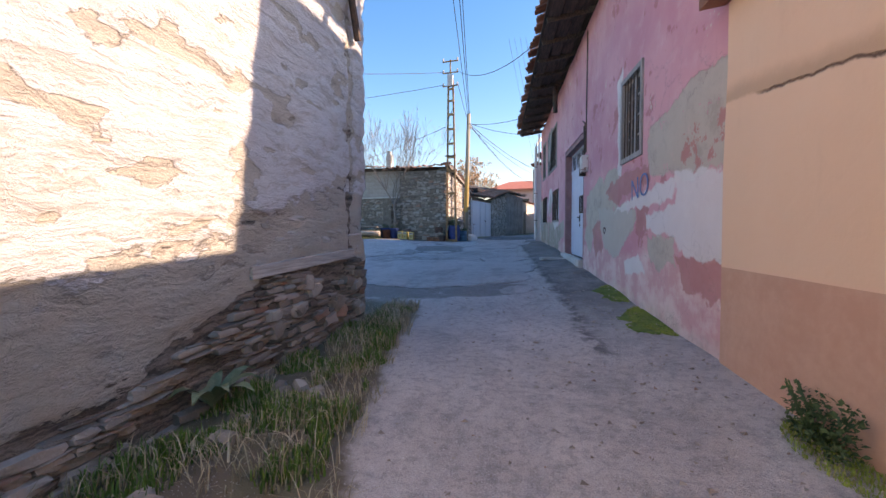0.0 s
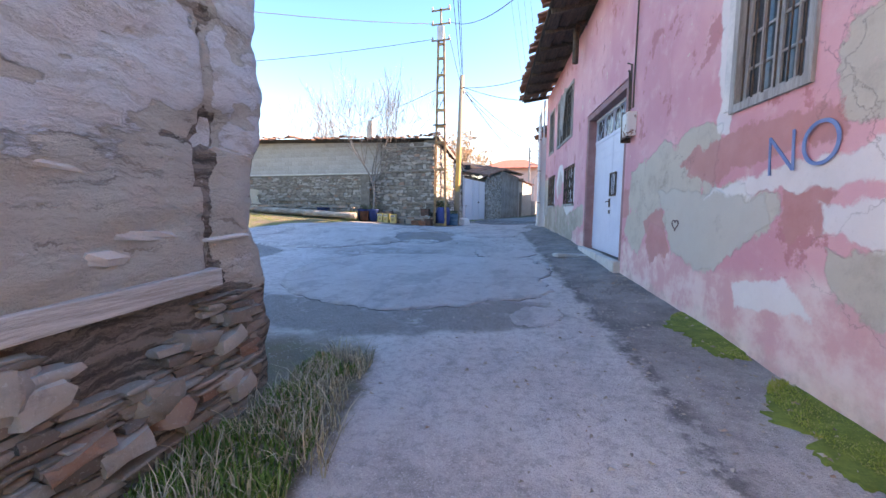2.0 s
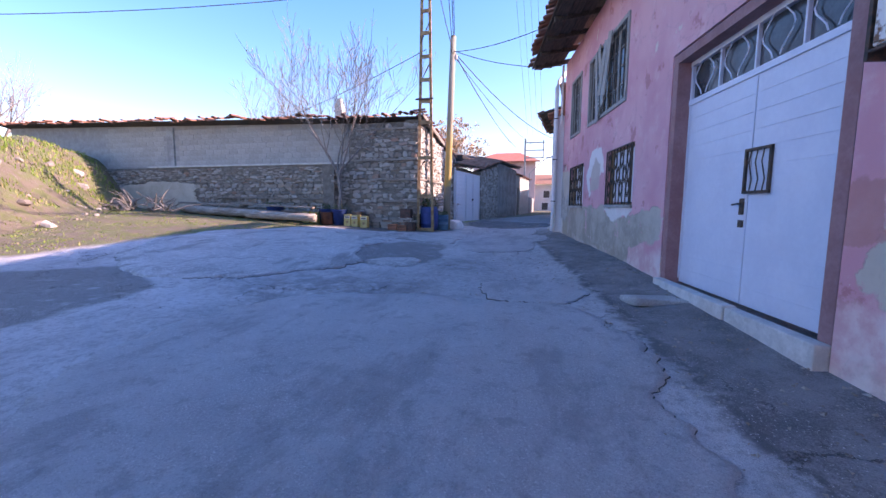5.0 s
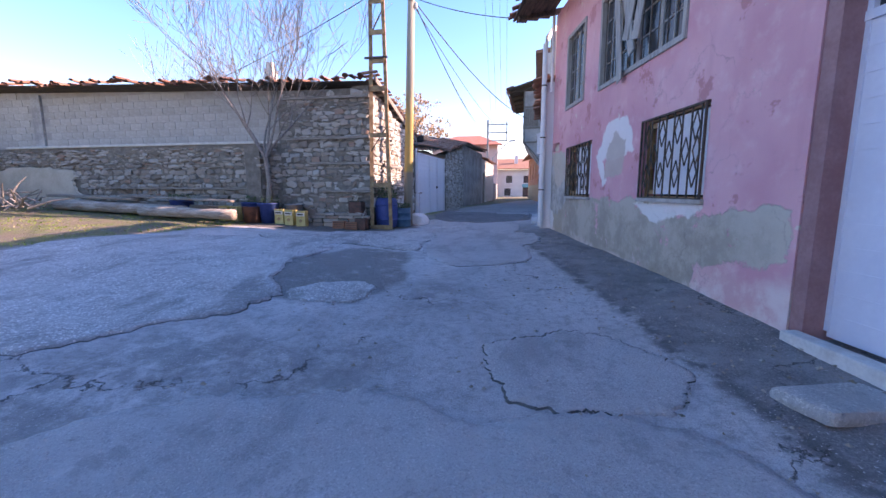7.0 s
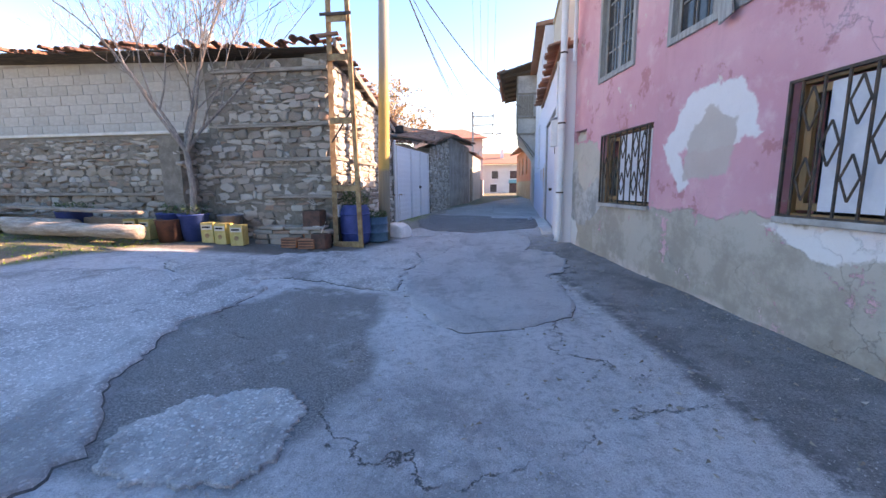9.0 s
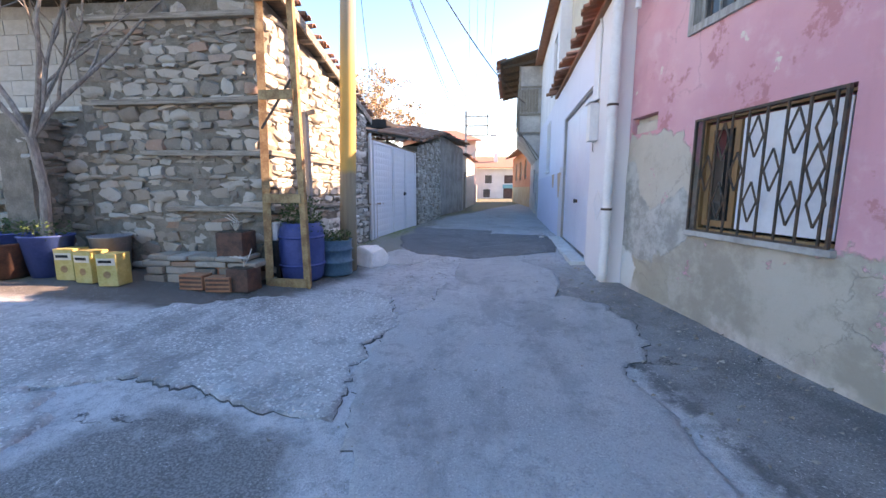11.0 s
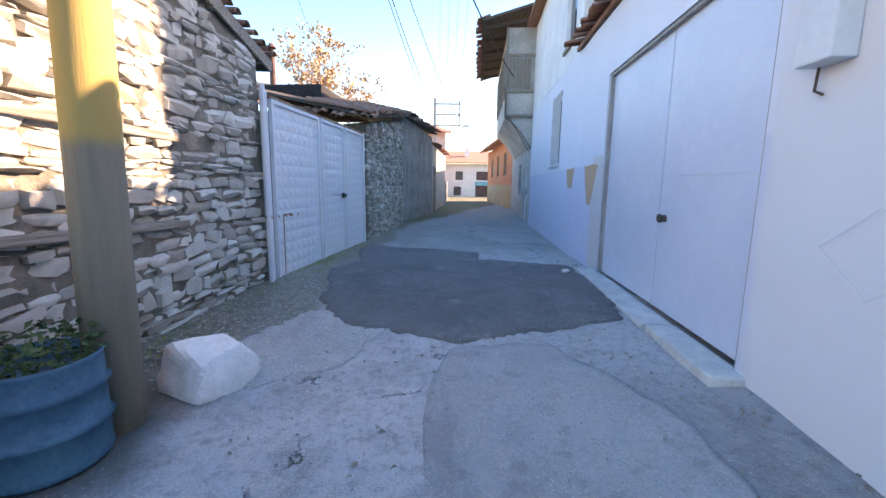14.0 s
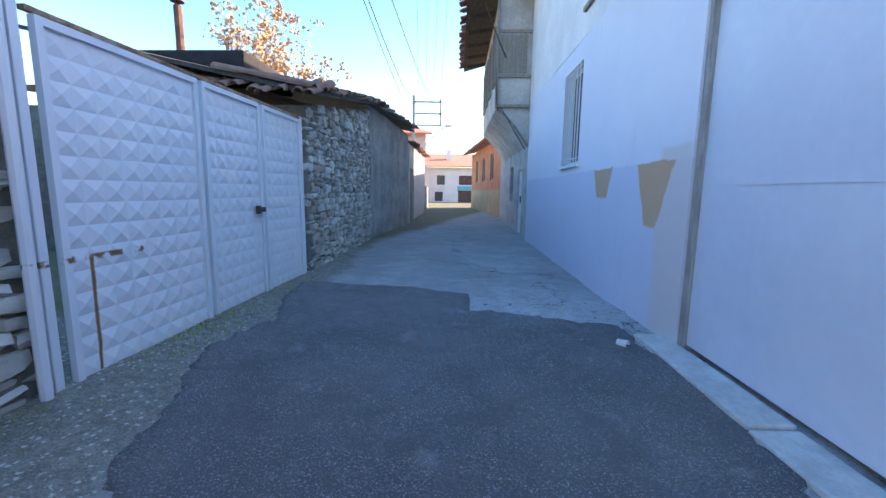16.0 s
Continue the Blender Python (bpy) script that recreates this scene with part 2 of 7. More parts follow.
# ---- surfaces ----
def pink_plaster():
    """Pink limewash over older coats, fallen away in patches down to grey render. Local x along the wall, z up."""
    n = Nodes("pink_plaster")
    ax, tight = n.axes(n.wobble(.55, 2.0, 6)), n.axes(n.wobble(.34, 3.2, 6))
    big, mid, fine = n.noise(.55, 4), n.noise(3.2, 6, .65), n.noise(30, 5, .7)
    pink = n.mix(n.step(big, .38, .62), (.68, .30, .34), (.76, .39, .42))
    pink = n.mix(n.step(mid, .5, .74, 0, .5), pink, (.80, .55, .57))
    streak = n.noise(2.2, 5, .6, (1, 1, .16))
    pink = n.mix(n.step(streak, .54, .72, 0, .35), pink, (.54, .23, .25))
    deep = n.step(n.noise(1.5, 7, .68, shift=(3, 0, 7)), .57, .61)
    pink = n.mix(n.math("MULTIPLY", deep, .7), pink, (.52, .17, .17))
    old = n.step(n.noise(2.6, 7, .7, shift=(11, 0, 2)), .635, .66)
    pink = n.mix(n.math("MULTIPLY", old, .9), pink, (.68, .62, .52))
    # the wall's lower third has faded to pale rose, blotched with salt
    rose = n.mix(n.step(n.noise(1.9, 6, .66, shift=(6, 0, 3)), .42, .6), (.68, .38, .38), (.78, .63, .59))
    low = n.math("SUBTRACT", ax[2], n.math("MULTIPLY", big, .5))
    pink = n.mix(n.step(low, .75, 1.0, .85, 0), pink, rose)
    red = n.any_of(ax, (((11.5, 1.5), (12.2, 1.75), (12.45, 1.1), (11.9, .9)), ((12.6, 2.2), (13.5, 2.42), (14.9, 2.42), (14.95, 2.15), (13.1, 1.95)),
                        ((14.35, 1.8), (15.0, 1.85), (14.85, 1.5), (14.5, 1.38)), ((15.8, 1.22), (17.3, 1.22), (17.3, .75), (16.0, .85)), ((9.95, 1.9), (10.8, 2.0), (10.8, 1.6), (10.5, 1.5))))
    bare = n.any_of(ax, (((14.85, 2.5), (14.95, 3.0), (16.2, 3.05), (17.4, 3.2), (17.4, 1.95), (15.8, 2.08), (14.9, 2.3)), ((10.8, 1.6), (10.85, 2.3), (12.1, 2.55), (13.5, 2.6), (13.4, 1.9), (12.2, 1.4)),
                         ((11.95, 2.0), (12.54, 1.14), (13.1, 1.0), (13.5, 1.05), (14.4, 1.6), (14.3, 1.82), (13.1, 1.95)), ((10.65, 1.2), (11.3, .95), (11.9, 1.66), (10.75, 1.7)), ((14.9, 1.42), (15.75, 1.4), (15.8, 1.05), (15.0, 1.0)),
                         ((-.5, -1), (-.5, 3.0), (1.05, 2.86), (1.4, 2.4), (1.5, -1)), ((1.4, -1), (1.4, 1.84), (4.8, 1.8), (6.2, 1.62), (6.2, -1)), ((6.0, 1.0), (6.0, 1.7), (7.45, 1.8), (7.45, 1.3))))
    bare = n.math("MULTIPLY", bare, n.step(n.noise(1.7, 8, .74, shift=(9, 0, 5)), .37, .41))
    heart = n.any_of(tight, (((11.95, 1.95), (12.54, 1.14), (13.1, 1.0), (13.5, 1.05), (14.3, 1.55), (14.2, 1.76), (13.1, 1.86)),), soft=.015)
    grey = n.mix(n.noise(2.4, 6, .7), (.47, .41, .335), (.61, .55, .47))
    grey = n.mix(n.step(n.noise(1.6, 8, .72, shift=(2, 0, 4)), .5, .66, 0, .55), grey, (.35, .305, .25))
    grey = n.mix(n.step(mid, .6, .7, 0, .5), grey, (.66, .50, .45))
    grey = n.mix(n.math("MULTIPLY", n.step(ax[0], 6.4, 7.8, .75, 0), n.step(ax[2], 1.75, 2.0, 1, .25)), grey, n.mix(n.step(n.noise(1.3, 8, .72, shift=(4, 0, 8)), .42, .58), (.29, .245, .195), (.45, .40, .335)))
    col = n.mix(bare, pink, grey)
    col = n.mix(n.math("MULTIPLY", red, .9), col, n.mix(mid, (.49, .18, .17), (.62, .30, .28)))
    col = n.mix(heart, col, n.mix(n.noise(4, 6, .7), (.47, .44, .39), (.57, .54, .48)))
    spots = n.math("MULTIPLY", n.area(ax, [(15.9, 2.6), (16.9, 2.6), (16.9, 2.1), (15.9, 2.1)]), n.step(n.noise(3.4, 6, .7, shift=(1, 0, 6)), .52, .56))
    col = n.mix(n.math("MULTIPLY", spots, .85), col, (.55, .22, .20))
    # grey-green cement daubed by the corner, brown damp under it
    cement = n.any_of(tight, (((.55, 1.95), (1.2, 2.26), (1.42, 1.75), (.65, 1.4)), ((-.3, 2.6), (.22, 2.6), (.36, 2.1), (-.15, 1.7)), ((-.15, 1.75), (.36, 2.15), (.72, 1.9), (.72, 1.3), (.0, 1.4))))
    col = n.mix(n.math("MULTIPLY", cement, .92), col, n.mix(n.step(n.noise(3.5, 8, .74), .38, .62), (.27, .27, .25), (.50, .495, .465)))
    brown = n.any_of(tight, (((.3, 1.35), (1.0, 1.4), (1.1, .6), (.35, .6)),))
    col = n.mix(n.math("MULTIPLY", brown, .7), col, n.mix(mid, (.33, .27, .20), (.45, .40, .31)))
    white = n.any_of(tight, (((15.76, 2.17), (17.3, 2.03), (17.3, 1.16), (16.03, 1.19), (15.78, 1.4)), ((13.1, 1.95), (14.5, 2.04), (15.0, 2.13), (15.8, 2.12), (15.7, 1.86), (14.6, 1.8), (13.2, 1.8)),
                             ((14.8, 1.68), (15.8, 1.78), (15.8, 1.4), (14.88, 1.48)), ((13.84, 1.0), (14.59, 1.12), (14.79, .85), (13.91, .77)), ((3.0, 2.55), (3.5, 3.15), (4.2, 3.15), (4.55, 2.6), (4.0, 2.45)),
                             ((3.0, 2.6), (3.3, 2.6), (3.6, 2.1), (3.4, 2.0)), ((4.6, 1.78), (6.25, 1.82), (6.14, 1.66), (5.13, 1.5)), ((-.2, .85), (-.11, 1.57), (.36, 1.26), (.3, .85)), ((13.3, 4.1), (13.62, 4.2), (13.62, 2.4), (13.4, 2.45))))
    col = n.mix(n.math("MULTIPLY", white, .88), col, n.mix(mid, (.66, .65, .63), (.80, .79, .77)))
    core = n.area(tight, [(3.45, 2.15), (4.15, 2.2), (4.2, 2.75), (3.85, 2.95), (3.5, 2.7)])
    col = n.mix(n.math("MULTIPLY", core, .9), col, n.mix(mid, (.45, .36, .31), (.58, .47, .41)))
    foot = n.step(n.math("SUBTRACT", n.math("ADD", ax[2], n.math("MULTIPLY", ax[0], .035)), n.math("MULTIPLY", n.noise(1.7, 5), .7)), .55, .72, 1, 0)
    col = n.mix(n.math("MULTIPLY", foot, .6), col, n.mix(n.step(mid, .42, .58), (.50, .40, .35), (.74, .63, .57)))
    col = n.mix(n.step(fine, .55, .75, 0, .14), col, (.26, .2, .18))
    cracks = n.step(n.voronoi(1.3, "DISTANCE_TO_EDGE", stretch=(1, 1, .8), co=n.wobble(.5, 3)), 0, .008, 1, 0)
    cracks = n.math("MULTIPLY", cracks, n.step(big, .45, .6))
    h = n.math("ADD", n.math("MULTIPLY", n.math("SUBTRACT", 1, bare), .6), n.math("ADD", n.math("MULTIPLY", mid, .5), n.math("MULTIPLY", fine, .12)))
    h = n.math("ADD", h, n.math("MULTIPLY", heart, .7))
    h = n.math("SUBTRACT", n.math("ADD", h, n.math("ADD", n.math("MULTIPLY", white, .2), n.math("MULTIPLY", cement, .5))), n.math("MULTIPLY", cracks, .3))
    return n.done(n.mix(n.math("MULTIPLY", cracks, .35), col, (.2, .14, .12)), .9, h, .6, .025)


def road_surface():
    """Worn grey concrete and asphalt, stained, with dark gravelly verges beside the houses and soil under the grass."""
    n = Nodes("road_surface")
    w = n.wobble(.9, .9, 6)
    ax = n.axes(w)
    ragged = n.axes(n.wobble(.5, 2.2, 7))
    big, mid, fine, grit = n.noise(.35, 4), n.noise(1.9, 6, .65), n.noise(14, 5, .7), n.noise(70, 3, .7)
    col = n.mix(n.step(big, .36, .62), (.47, .465, .47), (.60, .59, .59))
    dust = n.step(ax[1], 2.5, 8, 1, 0)
    col = n.mix(n.math("MULTIPLY", dust, .75), col, n.mix(n.step(mid, .4, .62), (.55, .485, .43), (.66, .59, .53)))
    stain = n.step(n.noise(.8, 8, .75, shift=(4, 2, 0)), .5, .62)
    col = n.mix(n.math("MULTIPLY", stain, .38), col, (.25, .245, .25))
    wear = n.step(n.noise(1.1, 7, .7, (2.2, .5, 1), shift=(7, 1, 0)), .52, .66)
    col = n.mix(n.math("MULTIPLY", wear, .3), col, (.27, .265, .265))
    col = n.mix(n.step(n.noise(4.5, 8, .75, shift=(5, 1, 0)), .5, .63, 0, .42), col, (.24, .235, .23))
    col = n.mix(n.step(fine, .48, .64, 0, .42), col, (.20, .195, .19))
    col = n.mix(n.step(fine, .34, .46, .22, 0), col, (.68, .66, .64))
    col = n.mix(n.step(n.noise(110, 4, .75), .5, .62, 0, .4), col, (.17, .165, .16))
    col = n.mix(n.step(grit, .36, .46, .4, 0), col, (.70, .68, .66))
    # verge beside the houses on the east: dark loose asphalt
    edge = n.math("ADD", -.43, n.math("MULTIPLY", n.math("SUBTRACT", ragged[1], 7.97), -.19))
    near = n.step(n.math("SUBTRACT", ragged[0], edge), -.12, .22)
    crumble = n.math("MULTIPLY", n.math("MULTIPLY", near, n.math("SUBTRACT", 1, near)), 4)
    near = n.math("MULTIPLY", near, n.math("MULTIPLY", n.step(ax[1], 4.0, 8.0), n.step(ax[1], 20, 23, 1, 0)))
    gravel = n.step(n.math("ADD", n.math("MULTIPLY", grit, .5), n.math("MULTIPLY", mid, .5)), .4, .6)
    col = n.mix(n.math("MULTIPLY", near, .8), col, n.mix(gravel, (.06, .058, .058), (.26, .252, .247)))
    crumble = n.math("MULTIPLY", n.math("MULTIPLY", crumble, n.step(near, 0, .02)), n.step(n.noise(4, 7, .75), .42, .54))
    col = n.mix(n.math("MULTIPLY", crumble, .85), col, n.mix(grit, (.05, .05, .05), (.16, .157, .155)))
    rough = n.math("MULTIPLY", n.any_of(ragged, (((-4.6, 14.0), (-4.3, 15.2), (-4.7, 17.3), (-5.8, 17.5), (-6.6, 15.9), (-5.8, 14.0)), ((-9.2, 9.8), (-10.9, 11.1), (-9.4, 12.3), (-7.5, 11.4), (-7.6, 9.7)),
                                                 ((-6.9, 8.0), (-4.4, 7.9), (-3.1, 7.7), (-2.3, 6.95), (-3.4, 6.5), (-4.8, 6.7), (-7.5, 6.8)), ((-3.2, 7.75), (-1.8, 8.5), (-1.0, 8.5), (-.75, 7.9), (-1.15, 7.45), (-2.4, 6.9)),
                                                 ((-8.6, 15.3), (-6.9, 15.2), (-6.3, 16.3), (-8.4, 16.6))), 0, 1, .1),
                   n.step(n.noise(2.6, 8, .76, shift=(1, 6, 0)), .34, .46, .45, 1))
    oily = n.math("MULTIPLY", n.any_of(ragged, (((-4.4, 10.4), (-5.9, 10.9), (-6.9, 12.0), (-5.8, 13.3), (-4.0, 13.0), (-3.4, 11.5)), ((-3.9, 13.6), (-4.3, 15.0), (-3.5, 15.4), (-3.1, 14.2)), ((-2.6, 9.8), (-4.2, 9.4), (-4.4, 10.1), (-2.8, 10.5))), 0, 1, .45), n.step(n.noise(1.9, 8, .76, shift=(3, 2, 0)), .38, .56))
    col = n.mix(n.math("MULTIPLY", oily, .6), col, (.15, .147, .147))
    wetyard = n.any_of(ragged, (((-13, 18.9), (-6.4, 19.2), (-5.5, 21.2), (-6.2, 24.5), (-13, 24)),), 0, 1, .2)
    col = n.mix(n.math("MULTIPLY", rough, .85), col, n.mix(n.step(grit, .4, .6), n.mix(mid, (.055, .052, .05), (.12, .112, .105)), (.26, .248, .235)))
    col = n.mix(n.math("MULTIPLY", wetyard, .88), col, n.mix(mid, (.045, .038, .03), (.12, .105, .088)))
    worn = n.math("MULTIPLY", n.step(ax[1], 26, 28.5), n.step(n.noise(1.4, 8, .75, shift=(6, 6, 0)), .34, .6, .35, .8))
    col = n.mix(worn, col, n.mix(fine, (.20, .195, .185), (.38, .37, .35)))
    soil = n.step(n.math("ADD", ax[0], n.math("MULTIPLY", n.math("SUBTRACT", ax[1], 3.2), .3)), -1.72, -1.54, 1, 0)
    soil = n.math("MULTIPLY", soil, n.step(ax[1], 6.1, 6.7, 1, 0))
    bank = n.step(n.math("SUBTRACT", ax[0], n.math("MULTIPLY", n.math("SUBTRACT", ax[1], 10.5), .33)), -12.3, -12.9)
    soil = n.math("MAXIMUM", soil, n.math("MULTIPLY", bank, n.step(ax[1], 8, 10)))
    gate_soil = n.math("MULTIPLY", n.step(ax[0], -5.5, -5.25, 1, 0), n.step(ax[1], 21.6, 22.6))
    earth = n.mix(mid, (.12, .095, .065), (.23, .185, .13))
    mossy = n.math("MULTIPLY", n.step(n.noise(2.1, 6, .7, shift=(8, 1, 0)), .44, .58, 0, .7), n.step(ax[1], 7, 9, .3, 1))
    earth = n.mix(mossy, earth, n.mix(fine, (.085, .12, .028), (.16, .19, .05)))
    bare_soil = n.math("MULTIPLY", gate_soil, n.step(ax[1], 40, 44, 1, 0))
    col = n.mix(n.math("MULTIPLY", bare_soil, .85), col, n.mix(n.step(n.math("ADD", n.math("MULTIPLY", fine, .5), n.math("MULTIPLY", grit, .5)), .42, .6), (.13, .118, .085), (.32, .295, .235)))
    shard = n.wobble(.03, 40, 2)
    shards = n.math("MULTIPLY", n.step(n.voronoi(26, co=shard), .26, .36, 1, 0), n.step(n.voronoi(26, out="Color", co=shard), .56, .6))
    col = n.mix(n.math("MULTIPLY", n.math("MULTIPLY", shards, bare_soil), .8), col, (.62, .60, .54))
    col = n.mix(soil, col, earth)
    far = n.step(n.math("ABSOLUTE", n.math("ADD", ax[0], 3)), 30, 60)
    col = n.mix(far, col, (.16, .15, .09))
    lines = n.voronoi(.32, "DISTANCE_TO_EDGE", co=n.wobble(1.6, 1.1, 6))
    cracks = n.math("MULTIPLY", n.step(lines, .001, .006, 1, 0), n.math("MULTIPLY", n.step(mid, .46, .56), n.step(ax[1], 7, 10)))
    col = n.mix(n.math("MULTIPLY", cracks, .85), col, (.06, .056, .054))
    specks = n.step(n.noise(55, 3, .6, shift=(3, 3, 0)), .63, .68)
    col = n.mix(n.math("MULTIPLY", n.math("MULTIPLY", specks, n.step(n.noise(1.3, 5), .40, .56)), .8), col, (.72, .7, .67))
    h = n.math("ADD", n.math("ADD", n.math("MULTIPLY", fine, .5), n.math("MULTIPLY", grit, .5)), n.math("MULTIPLY", mid, .6))
    h = n.math("SUBTRACT", n.math("ADD", h, n.math("MULTIPLY", specks, .25)), n.math("ADD", cracks, n.math("MULTIPLY", rough, .3)))
    return n.done(col, n.step(rough, 0, 1, .88, .75), h, .9, .035)


def stone_surface(name, tones, random_from="rnd"):
    """Field stone: each stone takes its own tone, with lichen and grain."""
    n = Nodes(name)
    r = n.rnd() if random_from == "rnd" else n.island()
    c = n.mix(n.step(r, 0, .45), tones[0], tones[1])
    c = n.mix(n.step(r, .5, .8), c, tones[2])
    c = n.mix(n.step(r, .95, .97), c, tones[3])
    g = n.t.nodes.new("ShaderNodeNewGeometry").outputs["Position"]
    mid, fine = n.noise(7, 6, .7, co=g), n.noise(45, 4, .7, co=g)
    c = n.mix(n.step(mid, .5, .75, 0, .5), c, (.13, .12, .10))
    c = n.mix(n.step(fine, .55, .7, 0, .35), c, (.55, .53, .48))
    return n.done(c, .92, n.math("ADD", mid, n.math("MULTIPLY", fine, .5)), .6, .02)


M_PINK = pink_plaster()
M_ROAD = road_surface()
M_STONE = stone_surface("field_stone", ((.215, .175, .14), (.33, .28, .23), (.44, .395, .34), (.36, .22, .16)))
M_STONE_J = stone_surface("field_stone_small", ((.215, .175, .14), (.33, .28, .23), (.44, .395, .34), (.36, .22, .16)), "island")
SLATE_TONES = ((.15, .12, .095), (.27, .225, .18), (.36, .32, .275), (.28, .16, .115))
M_SLATE = stone_surface("thin_stone", SLATE_TONES)
M_SLATE_J = stone_surface("thin_stone_small", SLATE_TONES, "island")
M_WASHED_J = stone_surface("whitewashed_stone", ((.36, .325, .27), (.55, .525, .48), (.68, .66, .62), (.30, .25, .2)), "island")
M_MORTAR = simple("earth_mortar", (.14, .12, .095), (.25, .22, .18), 5, .95, .6, .03)
M_BROWN = simple("brick_red_dado_paint", (.60, .34, .235), (.68, .42, .30), 1.5, .8, .25, .01)
M_WHITE = simple("white_wall_paint", (.66, .66, .67), (.78, .78, .78), 1.2, .85, .25, .01)
M_BEIGE = simple("beige_plaster", (.55, .45, .34), (.64, .54, .42), 1.5, .9, .3, .01)
M_TIMBER = simple("weathered_timber", (.17, .14, .11), (.36, .32, .27), 3, .9, .6, .008, (1, 12, 12))
M_DARKWOOD = simple("dark_timber", (.045, .035, .03), (.11, .085, .065), 3, .9, .5, .008, (1, 8, 8))
M_TILE = simple("old_roof_tile", (.22, .085, .055), (.40, .20, .13), 5, .95, .5, .012, vary=.5)
M_DOOR = simple("pale_blue_door_paint", (.56, .63, .74), (.63, .70, .80), 2, .5, .12, .004)
M_GATE = simple("white_gate_paint", (.66, .68, .69), (.76, .78, .79), 3, .45, .12, .004)
M_IRON = simple("rusty_dark_iron", (.03, .026, .024), (.12, .065, .04), 14, .7, .3, .003)
M_GLASS = simple("dusty_glass", (.03, .035, .04), (.07, .075, .08), 3, .12, .02, .002)
M_PLASTER_GREY = simple("grey_stained_plaster", (.27, .255, .235), (.46, .44, .41), 1.6, .95, .6, .03)


# ---- ground ----
def bank(x, y):
    """The grassy earth bank west of the yard."""
    d = (-12.9 - (y - 10.5) * .62) - x
    k = min(1, max(0, d / 3.8))
    lump = noise.noise((x * .5, y * .5, 3)) * .35 + noise.noise((x * 1.7, y * 1.7, 5)) * .16
    ends = min(1, max(0, (y - 7.5) / 4)) * min(1, max(0, (27 - y) / 4))
    return (2.5 * k * k * (3 - 2 * k) + lump * min(1, k * 5)) * ends


def surface_z(x, y):
    return ground_z(x, y) + bank(x, y)


def build_ground():
    xs = list(np.concatenate([-np.geomspace(400, 27, 14), np.arange(-26, -8, .4), np.arange(-8, 2.6, .16), np.geomspace(2.7, 400, 16)]))
    ys = list(np.concatenate([-np.geomspace(400, 9, 14), np.arange(-8, 30, .17), np.arange(30, 60, .6), np.geomspace(61, 500, 14)]))
    verts = []
    for y in ys:
        for x in xs:
            k = .02 if -26 < x < 3 and -8 < y < 60 else 0
            z = surface_z(x, y) + k * (noise.noise((x * .9, y * .9, 1)) + .4 * noise.noise((x * 3, y * 3, 2)))
            verts.append((x, y, z))
    w = len(xs)
    faces = [(j * w + i, j * w + i + 1, (j + 1) * w + i + 1, (j + 1) * w + i) for j in range(len(ys) - 1) for i in range(w - 1)]
    me = bpy.data.meshes.new("ground")
    me.from_pydata(verts, [], faces)
    me.materials.append(M_ROAD)
    me.shade_smooth()
    return tagged(new("ground", me), "cracked grey lane and yard with damp stains and soil verges", "ground", kind="structure")


build_ground()
# ---- pieces shared by many things ----
RNG = random.Random(7)
PALE_TONES = ((.36, .33, .28), (.50, .47, .41), (.62, .60, .54), (.36, .28, .21))


def block_proto(name, mat, rough, seed, round_=.35):
    """An uneven stone of unit size, 48 triangles."""
    bm = bmesh.new()
    bmesh.ops.create_cube(bm, size=1)
    bmesh.ops.subdivide_edges(bm, edges=bm.edges[:], cuts=1, use_grid_fill=True)
    for v in bm.verts:
        k = sum(abs(c) > .4 for c in v.co)
        f = 1 - round_ * (.0, .0, .22, .42)[k]
        d = noise.noise_vector(v.co * 1.7 + Vector((seed, seed * 2, 0)))
        v.co = v.co * f + d * rough
    me = bpy.data.meshes.new(name)
    bm.normal_update()
    bm.to_mesh(me)
    bm.free()
    me.materials.append(mat)
    me.shade_smooth()
    me.set_sharp_from_angle(angle=radians(52))
    return me


M_PALESTONE = stone_surface("lime_stained_stone", PALE_TONES)
M_PALESTONE_J = stone_surface("lime_stained_stone_small", PALE_TONES, "island")
PALE_STONES = [block_proto("stone", M_PALESTONE, .25, 90 + i * 3.7, .55) for i in range(10)]
STONES = [block_proto("stone", M_STONE, .25, i * 3.7, .62) for i in range(12)]
SLATES = [block_proto("stone", M_SLATE, .2, 50 + i * 3.1, .5) for i in range(10)]


